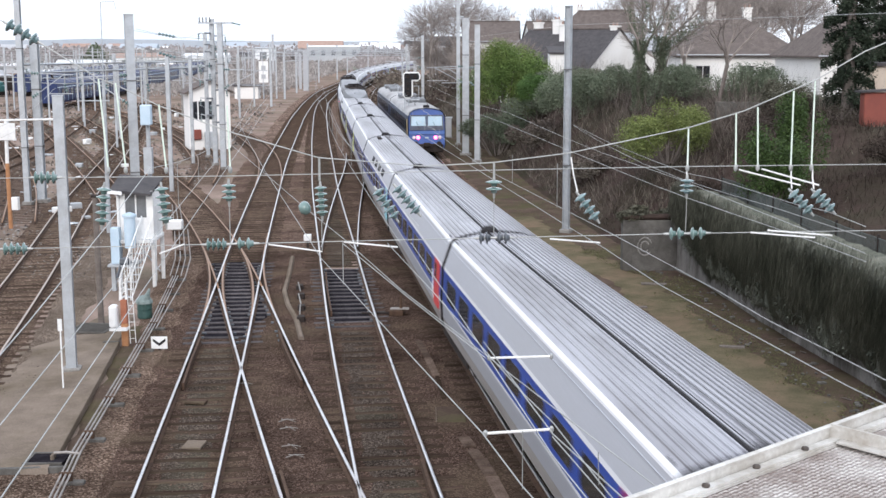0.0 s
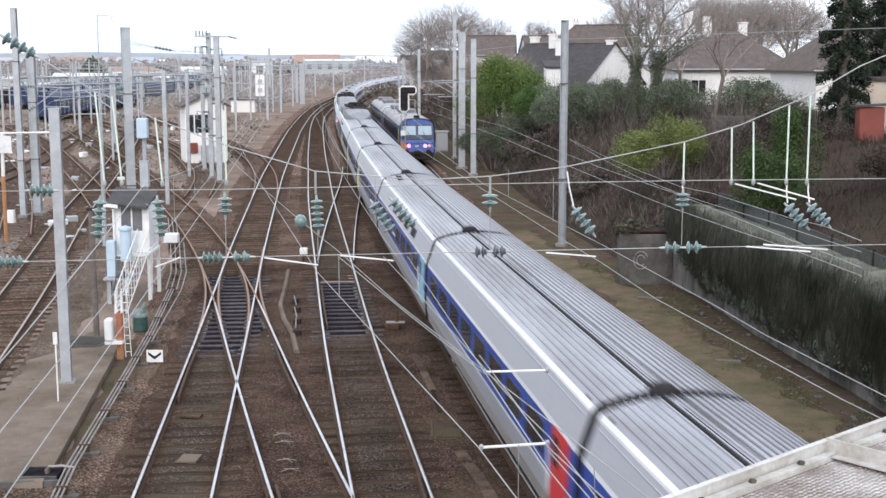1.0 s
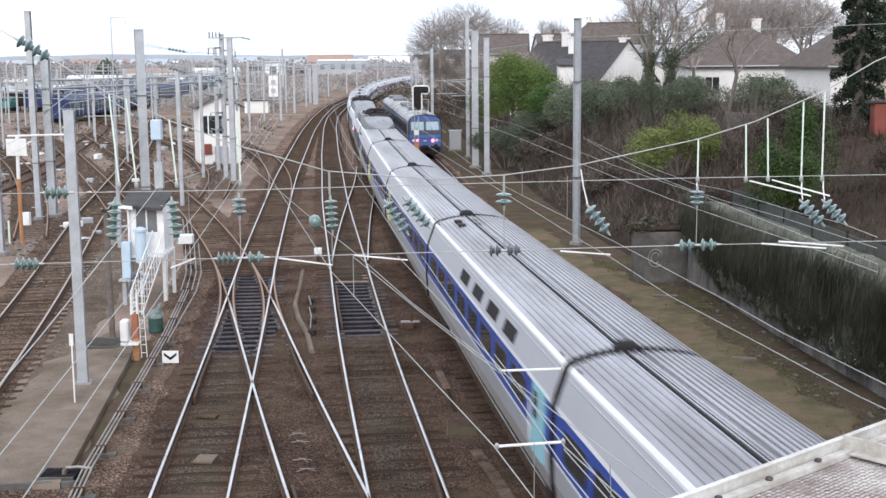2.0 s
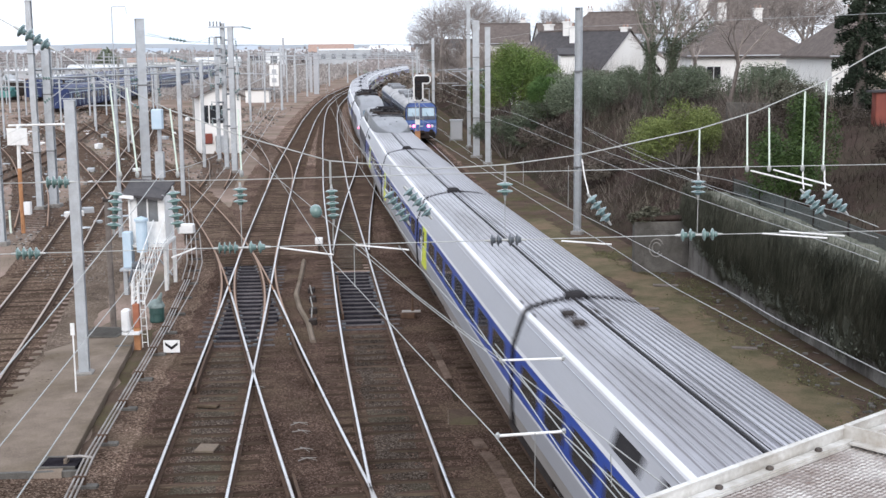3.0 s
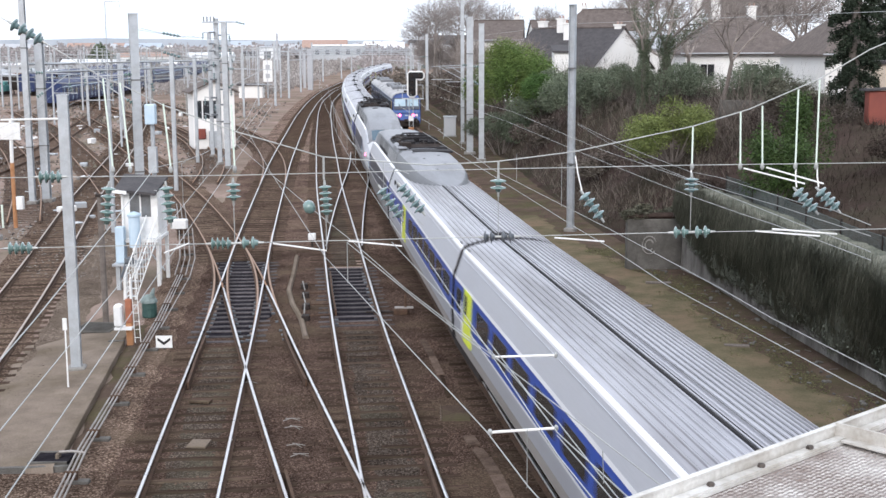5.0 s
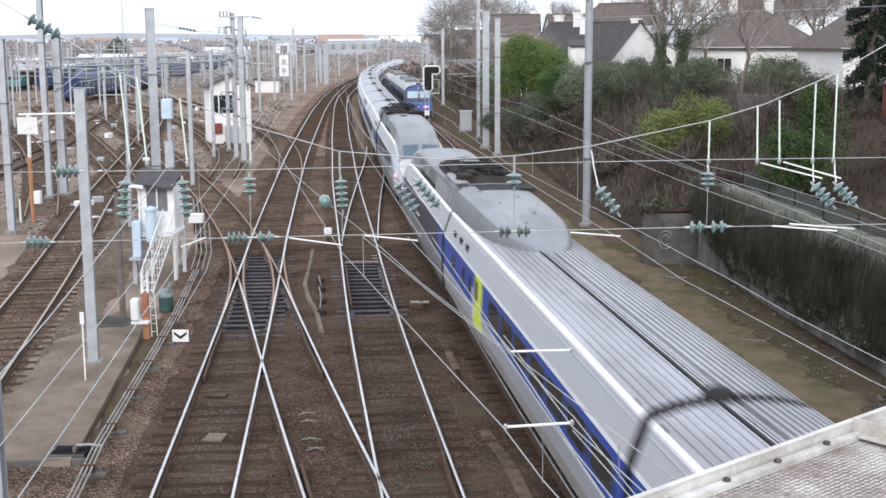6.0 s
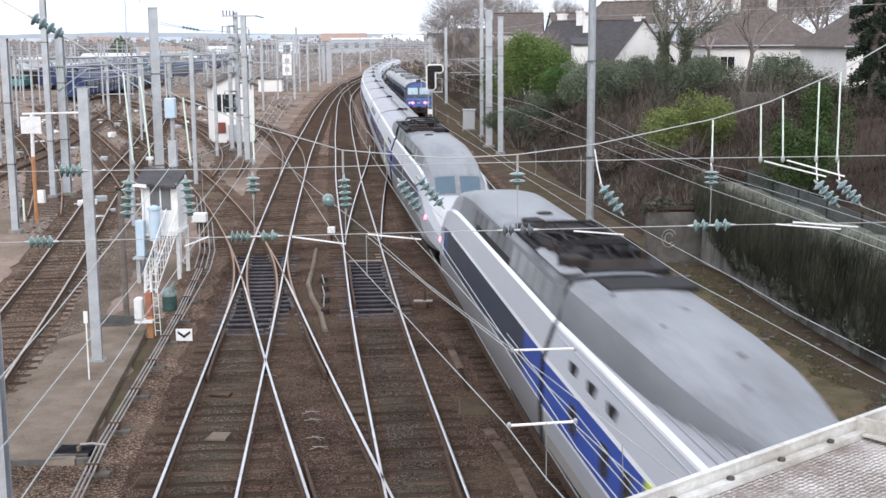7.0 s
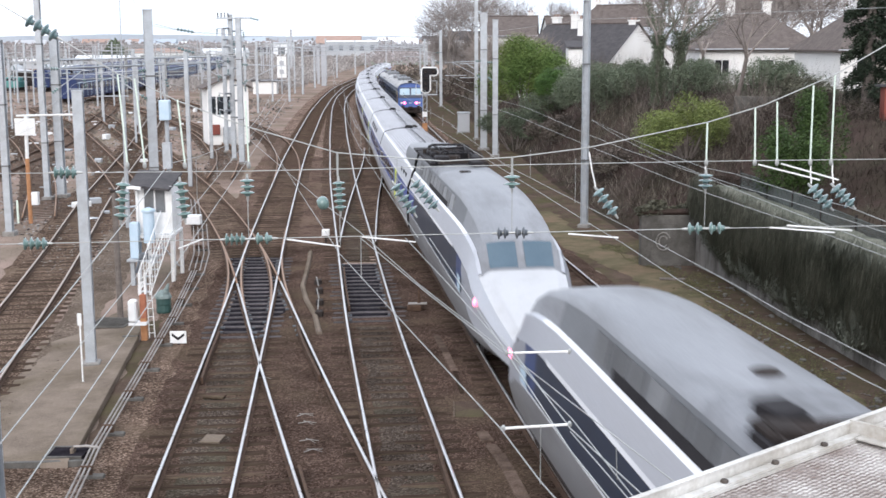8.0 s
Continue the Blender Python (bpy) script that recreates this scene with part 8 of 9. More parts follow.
shrub("bush", 7.6, 88, ground_z(7.6, 88), 2.0, 1.8, 2.6, "twig_dry", 7000, 0.08, 15, "dry brown thicket on the bank", 10)
shrub("bush", 19.2, 72, ground_z(19.2, 72), 2.6, 2.0, 2.9, "leaf_dark", 20150, 0.049, 7, "dark brown-green thicket below the houses", 12)
shrub("bush", 22.0, 70, ground_z(22.0, 70) - 0.5, 1.6, 1.4, 1.3, "leaf_dark", 17050, 0.049, 8, "dark evergreen thicket below the houses", 10)
shrub("bush", 15.8, 76, ground_z(15.8, 76), 2.2, 1.8, 2.6, "leaf_dark", 17050, 0.049, 9, "dark brown-green thicket below the houses", 10)
# The nearest dry scrub also has tree shade put into its colour
shrub("bush", 17.0, 58, ground_z(17, 58), 2.2, 1.8, 1.6, "twig_shaded", 6000, 0.05, 10, "dry brown scrub on the bank", 9)
shrub("bush", 9.8, 70, ground_z(9.8, 70), 2.4, 2.0, 1.4, "twig_dry", 6000, 0.07, 11, "dry brown scrub on the bank", 9)
shrub("bush", 13.0, 52, ground_z(13, 52), 2.4, 1.8, 1.2, "twig_shaded", 6000, 0.045, 12, "dry brown scrub on the bank", 9)
shrub("bush", 17.4, 59.5, ground_z(17.4, 59.5), 1.5, 1.3, 2.5, "leaf_ivy", 8000, 0.055, 21, "dark evergreen thicket in front of a house", 9)
shrub("bush", 17.5, 44, ground_z(17.5, 44), 2.2, 1.8, 1.4, "twig_shaded", 6000, 0.045, 13, "dry brown scrub on the bank", 9)
bare_tree(12.9, 76, ground_z(12.9, 76), 10.5, 21, "bare tree with an ivy-clad trunk", 13000, 0.15, 6)
bare_tree(14.4, 77, ground_z(14.4, 77), 10.5, 22, "bare tree with an ivy-clad trunk", 13000, 0.15, 6)
bare_tree(16.6, 71, ground_z(16.6, 71), 7.5, 23, "slender bare tree below the houses", 0, 0.12, 5)
bare_tree(19.8, 96, 4.6, 8.0, 24, "bare tree in front of the white house", 0, 0.14, 5)
bare_tree(17.8, 92, 4.4, 7.5, 33, "bare tree in front of the white house", 0, 0.12, 6, 0.6)
bare_tree(24.0, 112, 5, 10.5, 34, "bare tree behind the houses", 0, 0.16, 6, 0.6)
bare_tree(35.0, 118, 5, 10.5, 35, "bare tree behind the houses", 0, 0.16, 6, 0.65)
bare_tree(31.5, 116, 5, 10.0, 36, "bare tree behind the houses", 0, 0.16, 6, 0.65)
bare_tree(40.0, 120, 5, 11.0, 40, "bare tree behind the houses", 0, 0.16, 6, 0.65)
bare_tree(29.0, 125, 5, 10.0, 25, "bare tree behind the houses", 0, 0.16, 6)
bare_tree(22.0, 128, 5, 10.5, 26, "bare tree behind the houses", 0, 0.16, 6)
bare_tree(38.0, 130, 5, 11.0, 27, "bare tree behind the houses", 0, 0.16, 6)
bare_tree(33.0, 140, 5, 11.0, 37, "bare tree behind the houses", 0, 0.16, 6)
bare_tree(6.2, 190, 4, 13.0, 28, "broad bare tree beyond the bank", 0, 0.16, 6, 0.6)
bare_tree(2.0, 195, 3, 14.0, 29, "broad bare tree beyond the bank", 0, 0.16, 6, 0.6)
bare_tree(4.5, 178, 4, 12.5, 38, "broad bare tree beyond the bank", 0, 0.16, 6, 0.65)
bare_tree(0.8, 176, 3, 11.0, 39, "broad bare tree beyond the bank", 0, 0.16, 6, 0.65)
bare_tree(9.0, 200, 4, 12.0, 30, "broad bare tree beyond the bank", 0, 0.16, 6, 0.6)
bare_tree(17.4, 185, 5, 10.0, 31, "bare tree beyond the cottage", 0, 0.16, 6, 0.55)
bare_tree(25.0, 170, 5, 11.5, 32, "bare tree beyond the cottage", 0, 0.16, 6, 0.55)


def bare_woods(label, seed, n, crowns, mat="twig_far", thick=0.03):
    """Many bare crowns far off: thin twigs that fan out from each crown's middle."""
    rnd = random.Random(seed)
    s = Shape()
    for x, y, z, w, h in crowns:
        s.tube([(x, y, z - h), (x, y, z), (x + rnd.gauss(0, 0.3), y, z + h * 0.3)], [0.16, 0.11, 0.05], 5)
        for i in range(n):
            d = Vector((rnd.gauss(0, 1), rnd.gauss(0, 1), rnd.gauss(0.25, 0.8))).normalized()
            f = rnd.random() ** 0.45
            lump = 0.75 + 0.35 * noise.noise((d.x * 2 + x, d.y * 2 + y, d.z * 2))
            p = Vector((x + d.x * w * f * lump, y + d.y * w * f * lump, z + d.z * h * f * lump))
            q = (d + Vector((rnd.gauss(0, 0.45), rnd.gauss(0, 0.45), rnd.gauss(0.25, 0.35)))).normalized() * rnd.uniform(0.4, 1.5) * (0.5 + w / 6)
            k = Vector((rnd.gauss(0, 1), rnd.gauss(0, 0.2), rnd.gauss(0, 1))).normalized() * thick * (1.5 - f)
            s.add([p - k, p + k, p + q], [(0, 1, 2)])
    return solid("bare_woods", s, mat, label, "woods", kind="stuff")


wood_rnd = random.Random(90)
bare_woods("bare trees behind the houses, haze put into their pale colour", 91, 1500, [(wood_rnd.uniform(24, 62), wood_rnd.uniform(128, 165), wood_rnd.uniform(9.5, 12.5), wood_rnd.uniform(3.0, 5.0), wood_rnd.uniform(3.5, 5.5)) for k in range(26)])
bare_woods("broad bare trees beyond the bank", 92, 1800, [(x, y, z, w, h) for x, y, z, w, h in ((1.0, 178, 11.5, 5.0, 4.5), (6.0, 186, 12.5, 5.5, 5.0), (11.0, 190, 11.0, 4.5, 4.0), (17.5, 184, 10.5, 3.5, 3.5), (-1.5, 200, 9.5, 4.0, 3.5), (22.5, 160, 10.5, 3.5, 4.0))])
bare_woods("brown leafless trees and thicket along the top of the bank", 93, 1300, [(foot(y) + wood_rnd.uniform(2.0, 8.0), y, wood_rnd.uniform(4.5, 7.5), wood_rnd.uniform(2.0, 3.2), wood_rnd.uniform(2.0, 3.2)) for y in [112 + 4.4 * k for k in range(26)]], "twig")


def fir(x, y, z, h, w, seed):
    t = thing("fir_tree", "tall dark conifer hung with ivy on the bank", "tree", Matrix.Translation((x, y, z)))
    s = Shape()
    s.tube([(0, 0, -0.5), (0, 0, h * 0.5), (0, 0, h)], [0.32, 0.22, 0.05], 8)
    for k in range(46):
        rnd = random.Random(seed + k)
        zz = h * (0.06 + 0.9 * k / 46)
        a = k * 2.4
        ln = w * (1.0 - 0.35 * k / 46) * rnd.uniform(0.7, 1.05)
        s.tube([(0, 0, zz), (math.cos(a) * ln * 0.6, math.sin(a) * ln * 0.6, zz + 0.05), (math.cos(a) * ln, math.sin(a) * ln, zz - 0.35)], [0.05, 0.035, 0.012], 4)
    part("trunk", s, "bark", t)

    def inside(q):
        k = q.randrange(46)
        rnd = random.Random(seed + k)
        zz = h * (0.06 + 0.9 * k / 46)
        a = k * 2.4 + q.gauss(0, 0.22)
        ln = w * (1.0 - 0.35 * k / 46) * rnd.uniform(0.7, 1.05)
        u = q.uniform(0.15, 1.05)
        return (math.cos(a) * ln * u, math.sin(a) * ln * u, zz - 0.35 * u * u + q.gauss(0, 0.16))
    part("crown", leaves(52000, 0.068, inside, seed), "leaf_fir", t)


fir(20.6, 61, ground_z(20.6, 61), 12.5, 1.45, 60)
fir(25.4, 68.5, ground_z(25.4, 68.5), 11.5, 1.9, 160)


def scrub():
    """Dead stalks, brambles and grass over the bank."""
    rnd = random.Random(77)
    for mat, n, size, label in (("twig_dry", 60000, 0.4, "dead brown stalks and brambles covering the bank"), ("twig_shaded", 46000, 0.34, "dead stalks above the wall, tree shade put into their dark colour"), ("leaf_ivy", 12000, 0.22, "low dark brambles on the bank"), ("leaf_mid", 9000, 0.12, "patches of green weed at the foot of the bank"), ("twig_dry", 9000, 1.5, "thin bare brushwood along the top of the bank")):
        s = Shape()
        for i in range(n):
            y = 14 + 150 * rnd.random() ** 1.5
            u = (0.5 + 15 * rnd.random()) if mat != "leaf_mid" else rnd.gauss(0, 0.7) - 1.3
            if y < 47 and mat != "leaf_mid":
                u += 0.3
            if size == 1.5:
                y, u = rnd.uniform(52, 106), rnd.uniform(4.0, 15.0)
                if noise.noise((u * 0.25, y * 0.12, 5)) < -0.05:
                    continue
            if mat == "leaf_ivy" and noise.noise((u * 0.3, y * 0.18, 9)) < 0.0:
                continue
            # stalks nearer than this edge take the colour with shade in it
            edge = 58 + 5 * noise.noise((u * 0.3, y * 0.2, 3))
            if mat == "twig_dry" and y < edge or mat == "twig_shaded" and y > edge + 3:
                continue
            x = foot(y) + u
            z = ground_z(x, y)
            a = rnd.random() * 6.283
            ln, w = size * rnd.uniform(0.5, 1.4) * (1 + y / 120), (size * 0.022 if size != 1.5 else 0.006) * (1 + y / 60)
            lean = rnd.uniform(0.2, 1.1)
            tip = (x + math.cos(a) * ln * lean, y + math.sin(a) * ln * lean, z + ln * rnd.uniform(0.4, 1.0))
            s.add([(x - w * math.sin(a), y + w * math.cos(a), z - 0.03), (x + w * math.sin(a), y - w * math.cos(a), z - 0.03), tip], [(0, 1, 2)])
        solid("bank_scrub", s, mat, label, "scrub", kind="stuff")


scrub()


def garden_wall():
    t = thing("garden_wall", "low weathered grey-brown garden wall on the bank", "wall")
    for k in range(4):
        x = 15.3 + k * 0.95
        z = ground_z(x + 0.45, 66)
        part("wall_panel", bx(x, x + 0.93, 65.9, 66.05, min(z - 0.3, 4.2), 5.35 - 0.03 * k, b=0.02), "old_concrete", t)


garden_wall()
shrub("bush", 10.1, 48.6, ground_z(10.1, 48.6) + 0.1, 1.1, 0.9, 1.5, "leaf_ivy", 14000, 0.035, 72, "olive brambles above the end of the wall", 10)
shrub("bush", 8.5, 47.25, 1.55, 1.3, 0.45, 0.75, "leaf_ivy", 3500, 0.06, 71, "brown brambles over the old culvert head", 8)


# ---- the yard: coaches, locomotive, far poles, sheds ----
def coach(L=25.0):
    t = thing("coach", "dark blue passenger coach standing in the yard", "train car", group="coaches in the yard")
    prof = [(1.3, 0.7), (1.42, 1.1), (1.42, 2.7), (1.3, 3.3), (0.9, 3.65), (0, 3.85)]
    part("body", band(Shape(), prof[:4], 0.2, L - 0.2), "coach_blue", t)
    part("roof", band(Shape(), prof[3:], 0.2, L - 0.2), "coach_blue", t, smooth=True)
    ring = prof + [(-x, z) for x, z in reversed(prof[:-1])]
    for y in (0.22, L - 0.22):
        s = Shape()
        s.add([(x, y, z) for x, z in ring], [tuple(range(len(ring)))])
        part("end_wall", s, "coach_blue", t)
    for sgn in (-1, 1):
        part("pale_band", band(Shape(), [(1.43, 2.78), (1.41, 2.86)], 0.3, L - 0.3, (sgn,)), "steel_blue", t)
        for k in range(11):
            part("panel_rib", bx(sgn * 1.43 - 0.02, sgn * 1.43 + 0.02, 1.2 + k * 2.25, 1.28 + k * 2.25, 0.9, 2.7), "steel_blue", t)
    for k in range(9):
        for sgn in (-1, 1):
            s = Shape()
            s.box(sgn * 1.43 - 0.01, sgn * 1.43 + 0.01, 2.4 + k * 2.4, 3.9 + k * 2.4, 1.75, 2.55)
            part("window", s, "pane", t)
    for y in (3.2, L - 3.2):
        s = Shape()
        s.box(-1.1, 1.1, y - 1.7, y + 1.7, 0.1, 0.75, b=0.1)
        part("bogie", s, "soot", t)
    return t


first_coach = coach()
line = TRACK["yard"]
for k in range(9):
    y = 172 + k * 25.2
    ang = math.degrees(math.atan(line.slope(y + 12)))
    m = pose(line.x(y), y, -0.1, 0, 0, -ang)
    if k:
        copy_thing(first_coach, m)
    else:
        first_coach.matrix_basis = m
far_line = TRACK["yard_far"]
for k in range(7):
    y = 215 + k * 25.2
    copy_thing(first_coach, pose(far_line.x(y), y, -0.1, 0, 0, -math.degrees(math.atan(far_line.slope(y + 12)))))


def shunter(x, y):
    t = thing("shunting_locomotive", "teal green shunting locomotive in the yard", "locomotive", Matrix.Translation((x, y, -0.2)))
    part("body", bx(-1.3, 1.3, -2.6, 2.6, 0.8, 1.9, b=0.1), "loco_green", t)
    part("cab", bx(-1.3, 1.3, -0.8, 1.2, 1.9, 2.5, b=0.08), "loco_green", t)
    part("cab_window", bx(-1.0, 1.0, -0.84, -0.79, 2.0, 2.35), "pane", t)
    part("underframe", bx(-1.2, 1.2, -2.8, 2.8, 0.25, 0.8, b=0.05), "soot", t)


shunter(-73.4, 216)


def wagon(x, y, kind):
    """A two-axle wagon: tank or van."""
    t = thing("goods_wagon", "pale tank wagon standing in the yard" if kind == "tank" else "dark covered goods wagon standing in the yard", "wagon", Matrix.Translation((x, y, -0.2)) @ Matrix.Rotation(radians(24), 4, "Z"), group="goods wagons in the yard")
    if kind == "tank":
        s = Shape()
        s.spin([(0.1, -4.6), (1.0, -4.5), (1.3, -4.1), (1.3, 4.1), (1.0, 4.5), (0.1, 4.6)], 16, Matrix.Translation((0, 0, 2.5)) @ Matrix.Rotation(math.pi / 2, 4, "X"))
        part("tank", s, "galvanised", t, smooth=True)
        part("dome", Shape().spin([(0.4, 0), (0.4, 0.5), (0.1, 0.55)], 10, Matrix.Translation((0, 0, 3.7))), "galvanised", t)
    else:
        part("body", bx(-1.35, 1.35, -5, 5, 1.1, 3.3, b=0.08), "soot", t)
        part("roof", bx(-1.4, 1.4, -5.1, 5.1, 3.3, 3.55, b=0.1), "far_grey", t)
    part("underframe", bx(-1.2, 1.2, -5.2, 5.2, 0.8, 1.1), "soot", t)
    for dy in (-3, 3):
        for sgn in (-1, 1):
            part("wheel", Shape().spin([(0.1, -0.06), (0.46, -0.06), (0.46, 0.06), (0.1, 0.06)], 12, Matrix.Translation((sgn * 0.75, dy, 0.5)) @ Matrix.Rotation(math.pi / 2, 4, "Y")), "soot", t)


for x, y, kind in ((-88, 262, "tank"), (-83.8, 270, "tank"), (-79.6, 279, "tank"), (-92.3, 254, "tank"), (-75.2, 226, "van"), (-71.0, 235.5, "van"), (-79.5, 206, "van")):
    wagon(x, y, kind)


def yard_poles():
    rnd = random.Random(12)
    for k in range(60):
        y = 105 + 260 * rnd.random()
        x = -8 - y * rnd.uniform(0.10, 0.36)
        if abs(x - TRACK["a"].x(min(y, 399))) < 4:
            x -= 8
        h = rnd.uniform(6.0, 8.5)
        t = thing("yard_pole", "pale slender pole in the railway yard", "pole", Matrix.Translation((x, y, -0.22)), group="yard poles")
        part("shaft", bx(-0.08, 0.08, -0.08, 0.08, 0, h), "galvanised", t)
        if k % 2:
            part("arm", tb([(0, 0, h - 1.2), (2.2 if k % 4 == 1 else -2.2, 0, h - 1.0)], 0.05, 5), "galvanised", t)
    for k in range(70):
        y = rnd.uniform(150, 400)
        x = TRACK["a"].x(min(y, 399)) - 9 - rnd.uniform(0, 0.2) * y
        if abs(x - TRACK["yard"].x(min(y, 399))) < 3 or abs(x - TRACK["yard_far"].x(min(y, 399))) < 3:
            continue
        h = rnd.uniform(4.0, 8.5)
        t = thing("yard_pole", "thin grey pole among the scrub of the yard", "pole", Matrix.Translation((x, y, -0.22)), group="yard poles")
        part("shaft", tb([(0, 0, 0), (0, 0, h)], 0.07 + 0.03 * (k % 3), 5), rnd.choice(["galvanised", "far_grey", "concrete"]), t)
        if k % 3:
            part("arm", tb([(-0.2, 0, h - 0.8), (2.4 if k % 2 else -2.4, 0, h - 0.5)], 0.045, 4), "galvanised", t)
    for k in range(26):
        y = 175 + 14 * k + rnd.uniform(-4, 4)
        side = 1 if k % 2 else -1
        x = TRACK["c"].x(min(y, 399)) + side * rnd.uniform(6, 9) + (6 if side > 0 else 0)
        h = rnd.uniform(7, 9)
        t = thing("yard_pole", "far overhead line mast beside the running lines", "pole", Matrix.Translation((x, y, -0.22)), group="yard poles")
        part("shaft", bx(-0.15, 0.15, -0.15, 0.15, 0, h), "galvanised", t)
        part("arm", tb([(0, 0, h - 1.5), (-side * 3.0, 0, h - 1.3)], 0.06, 5), "galvanised", t)


yard_poles()
for x, y, w, h in ((-22.5, 240, 0.9, 7.7), (-37.2, 312, 0.5, 11.2), (-24.5, 250, 0.5, 7.0)):
    post_thing("yard_pole", x, y, [("shaft", "far_grey", bx(-w / 2, w / 2, -w / 2, w / 2, 0, h))], "broad pale mast far down the yard", "pole")
for y in (210, 262, 330):
    lattice_beam((TRACK["a"].x(y) - 10, y, 6.6), (TRACK["t"].x(y) + 9, y, 6.6), 0.6)


def far_hut():
    t = thing("lineside_hut", "small dark-roofed hut with a pale number board far down the line", "hut", Matrix.Translation((-28, 205, -0.2)))
    part("body", bx(-2.6, 1.2, -1.5, 1.5, 0, 2.0), "render_white", t)
    part("roof", bx(-2.9, 1.5, -1.8, 1.8, 2.0, 2.25), "slate", t)
    part("board", bx(1.4, 2.9, -1.6, -1.5, 2.6, 6.0), "white_paint", t)
    for z in (3.2, 4.6):
        part("plain_bar", bx(1.8, 2.5, -1.63, -1.61, z, z + 0.7), "far_grey", t)
    part("board_post", tb([(2.1, -1.5, 0), (2.1, -1.5, 6)], 0.12), "galvanised", t)


far_hut()


def distance():
    rnd = random.Random(31)

    def block(name, x, y, w, d, h, mat, label, roof=None, peak=0):
        t = thing(name, label, "building", Matrix.Translation((x, y, -0.2)), group="far buildings")
        part("wall", bx(-w / 2, w / 2, -d / 2, d / 2, 0, h), mat, t)
        s = Shape()
        s.sweep([[(xx, -d / 2 - 0.3, h), (xx, 0, h + peak + 0.1), (xx, d / 2 + 0.3, h)] for xx in (-w / 2 - 0.3, w / 2 + 0.3)], True)
        part("roof", s, roof or mat, t)
        n = int(w / 5)
        for k in range(n):
            part("window", bx(-w / 2 + (k + 0.3) * w / n, -w / 2 + (k + 0.7) * w / n, -d / 2 - 0.05, -d / 2 + 0.02, h * 0.45, h * 0.8), "wall_grey", t)

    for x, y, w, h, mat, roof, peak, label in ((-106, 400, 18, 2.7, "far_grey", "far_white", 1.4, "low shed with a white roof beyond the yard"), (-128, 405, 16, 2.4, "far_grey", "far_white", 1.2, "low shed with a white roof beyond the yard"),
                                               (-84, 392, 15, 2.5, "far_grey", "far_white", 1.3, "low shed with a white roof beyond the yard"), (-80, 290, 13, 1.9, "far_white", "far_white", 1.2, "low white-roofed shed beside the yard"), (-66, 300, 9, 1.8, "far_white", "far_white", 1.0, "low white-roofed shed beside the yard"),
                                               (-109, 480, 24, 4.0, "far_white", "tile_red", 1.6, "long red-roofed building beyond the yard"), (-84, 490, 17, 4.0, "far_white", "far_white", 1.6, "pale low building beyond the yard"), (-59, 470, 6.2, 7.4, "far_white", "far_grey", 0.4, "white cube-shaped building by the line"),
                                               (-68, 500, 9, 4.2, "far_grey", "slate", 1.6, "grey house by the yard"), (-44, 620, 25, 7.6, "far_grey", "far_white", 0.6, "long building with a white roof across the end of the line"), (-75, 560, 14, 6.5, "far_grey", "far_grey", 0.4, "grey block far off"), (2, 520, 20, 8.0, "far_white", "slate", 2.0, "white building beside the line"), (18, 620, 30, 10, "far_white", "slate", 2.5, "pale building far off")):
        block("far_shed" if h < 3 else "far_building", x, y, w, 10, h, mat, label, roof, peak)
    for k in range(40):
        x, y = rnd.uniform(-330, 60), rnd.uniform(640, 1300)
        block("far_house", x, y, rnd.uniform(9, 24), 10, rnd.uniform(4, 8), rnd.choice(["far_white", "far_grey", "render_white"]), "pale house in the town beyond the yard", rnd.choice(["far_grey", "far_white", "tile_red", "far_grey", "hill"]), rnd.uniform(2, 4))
    # woods: clumps of twigs, far off; haze is put into the far tones
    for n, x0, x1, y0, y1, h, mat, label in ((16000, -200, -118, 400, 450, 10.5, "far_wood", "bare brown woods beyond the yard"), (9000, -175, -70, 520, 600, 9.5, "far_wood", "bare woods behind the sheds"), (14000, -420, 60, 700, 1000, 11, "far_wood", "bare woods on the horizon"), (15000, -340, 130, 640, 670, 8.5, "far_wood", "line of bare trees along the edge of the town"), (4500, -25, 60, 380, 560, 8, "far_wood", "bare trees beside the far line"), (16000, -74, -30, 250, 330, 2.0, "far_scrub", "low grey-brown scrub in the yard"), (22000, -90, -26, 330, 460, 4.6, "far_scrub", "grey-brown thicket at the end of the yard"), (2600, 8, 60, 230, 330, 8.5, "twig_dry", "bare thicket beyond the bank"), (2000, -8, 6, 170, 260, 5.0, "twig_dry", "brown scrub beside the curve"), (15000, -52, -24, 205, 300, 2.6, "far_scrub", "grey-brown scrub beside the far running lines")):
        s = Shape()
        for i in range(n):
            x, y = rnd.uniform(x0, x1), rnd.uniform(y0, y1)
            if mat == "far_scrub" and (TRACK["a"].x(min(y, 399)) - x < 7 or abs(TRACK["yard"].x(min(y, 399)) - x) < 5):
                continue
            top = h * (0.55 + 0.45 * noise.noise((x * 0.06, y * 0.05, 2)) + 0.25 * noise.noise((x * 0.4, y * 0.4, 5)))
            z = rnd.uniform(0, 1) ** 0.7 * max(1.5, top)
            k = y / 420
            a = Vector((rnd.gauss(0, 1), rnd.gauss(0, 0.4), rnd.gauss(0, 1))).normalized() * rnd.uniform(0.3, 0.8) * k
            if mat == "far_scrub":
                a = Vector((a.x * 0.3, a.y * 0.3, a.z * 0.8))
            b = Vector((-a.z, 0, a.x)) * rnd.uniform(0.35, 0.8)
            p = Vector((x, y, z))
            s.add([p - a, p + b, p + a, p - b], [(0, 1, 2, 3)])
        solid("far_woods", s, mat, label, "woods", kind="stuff")
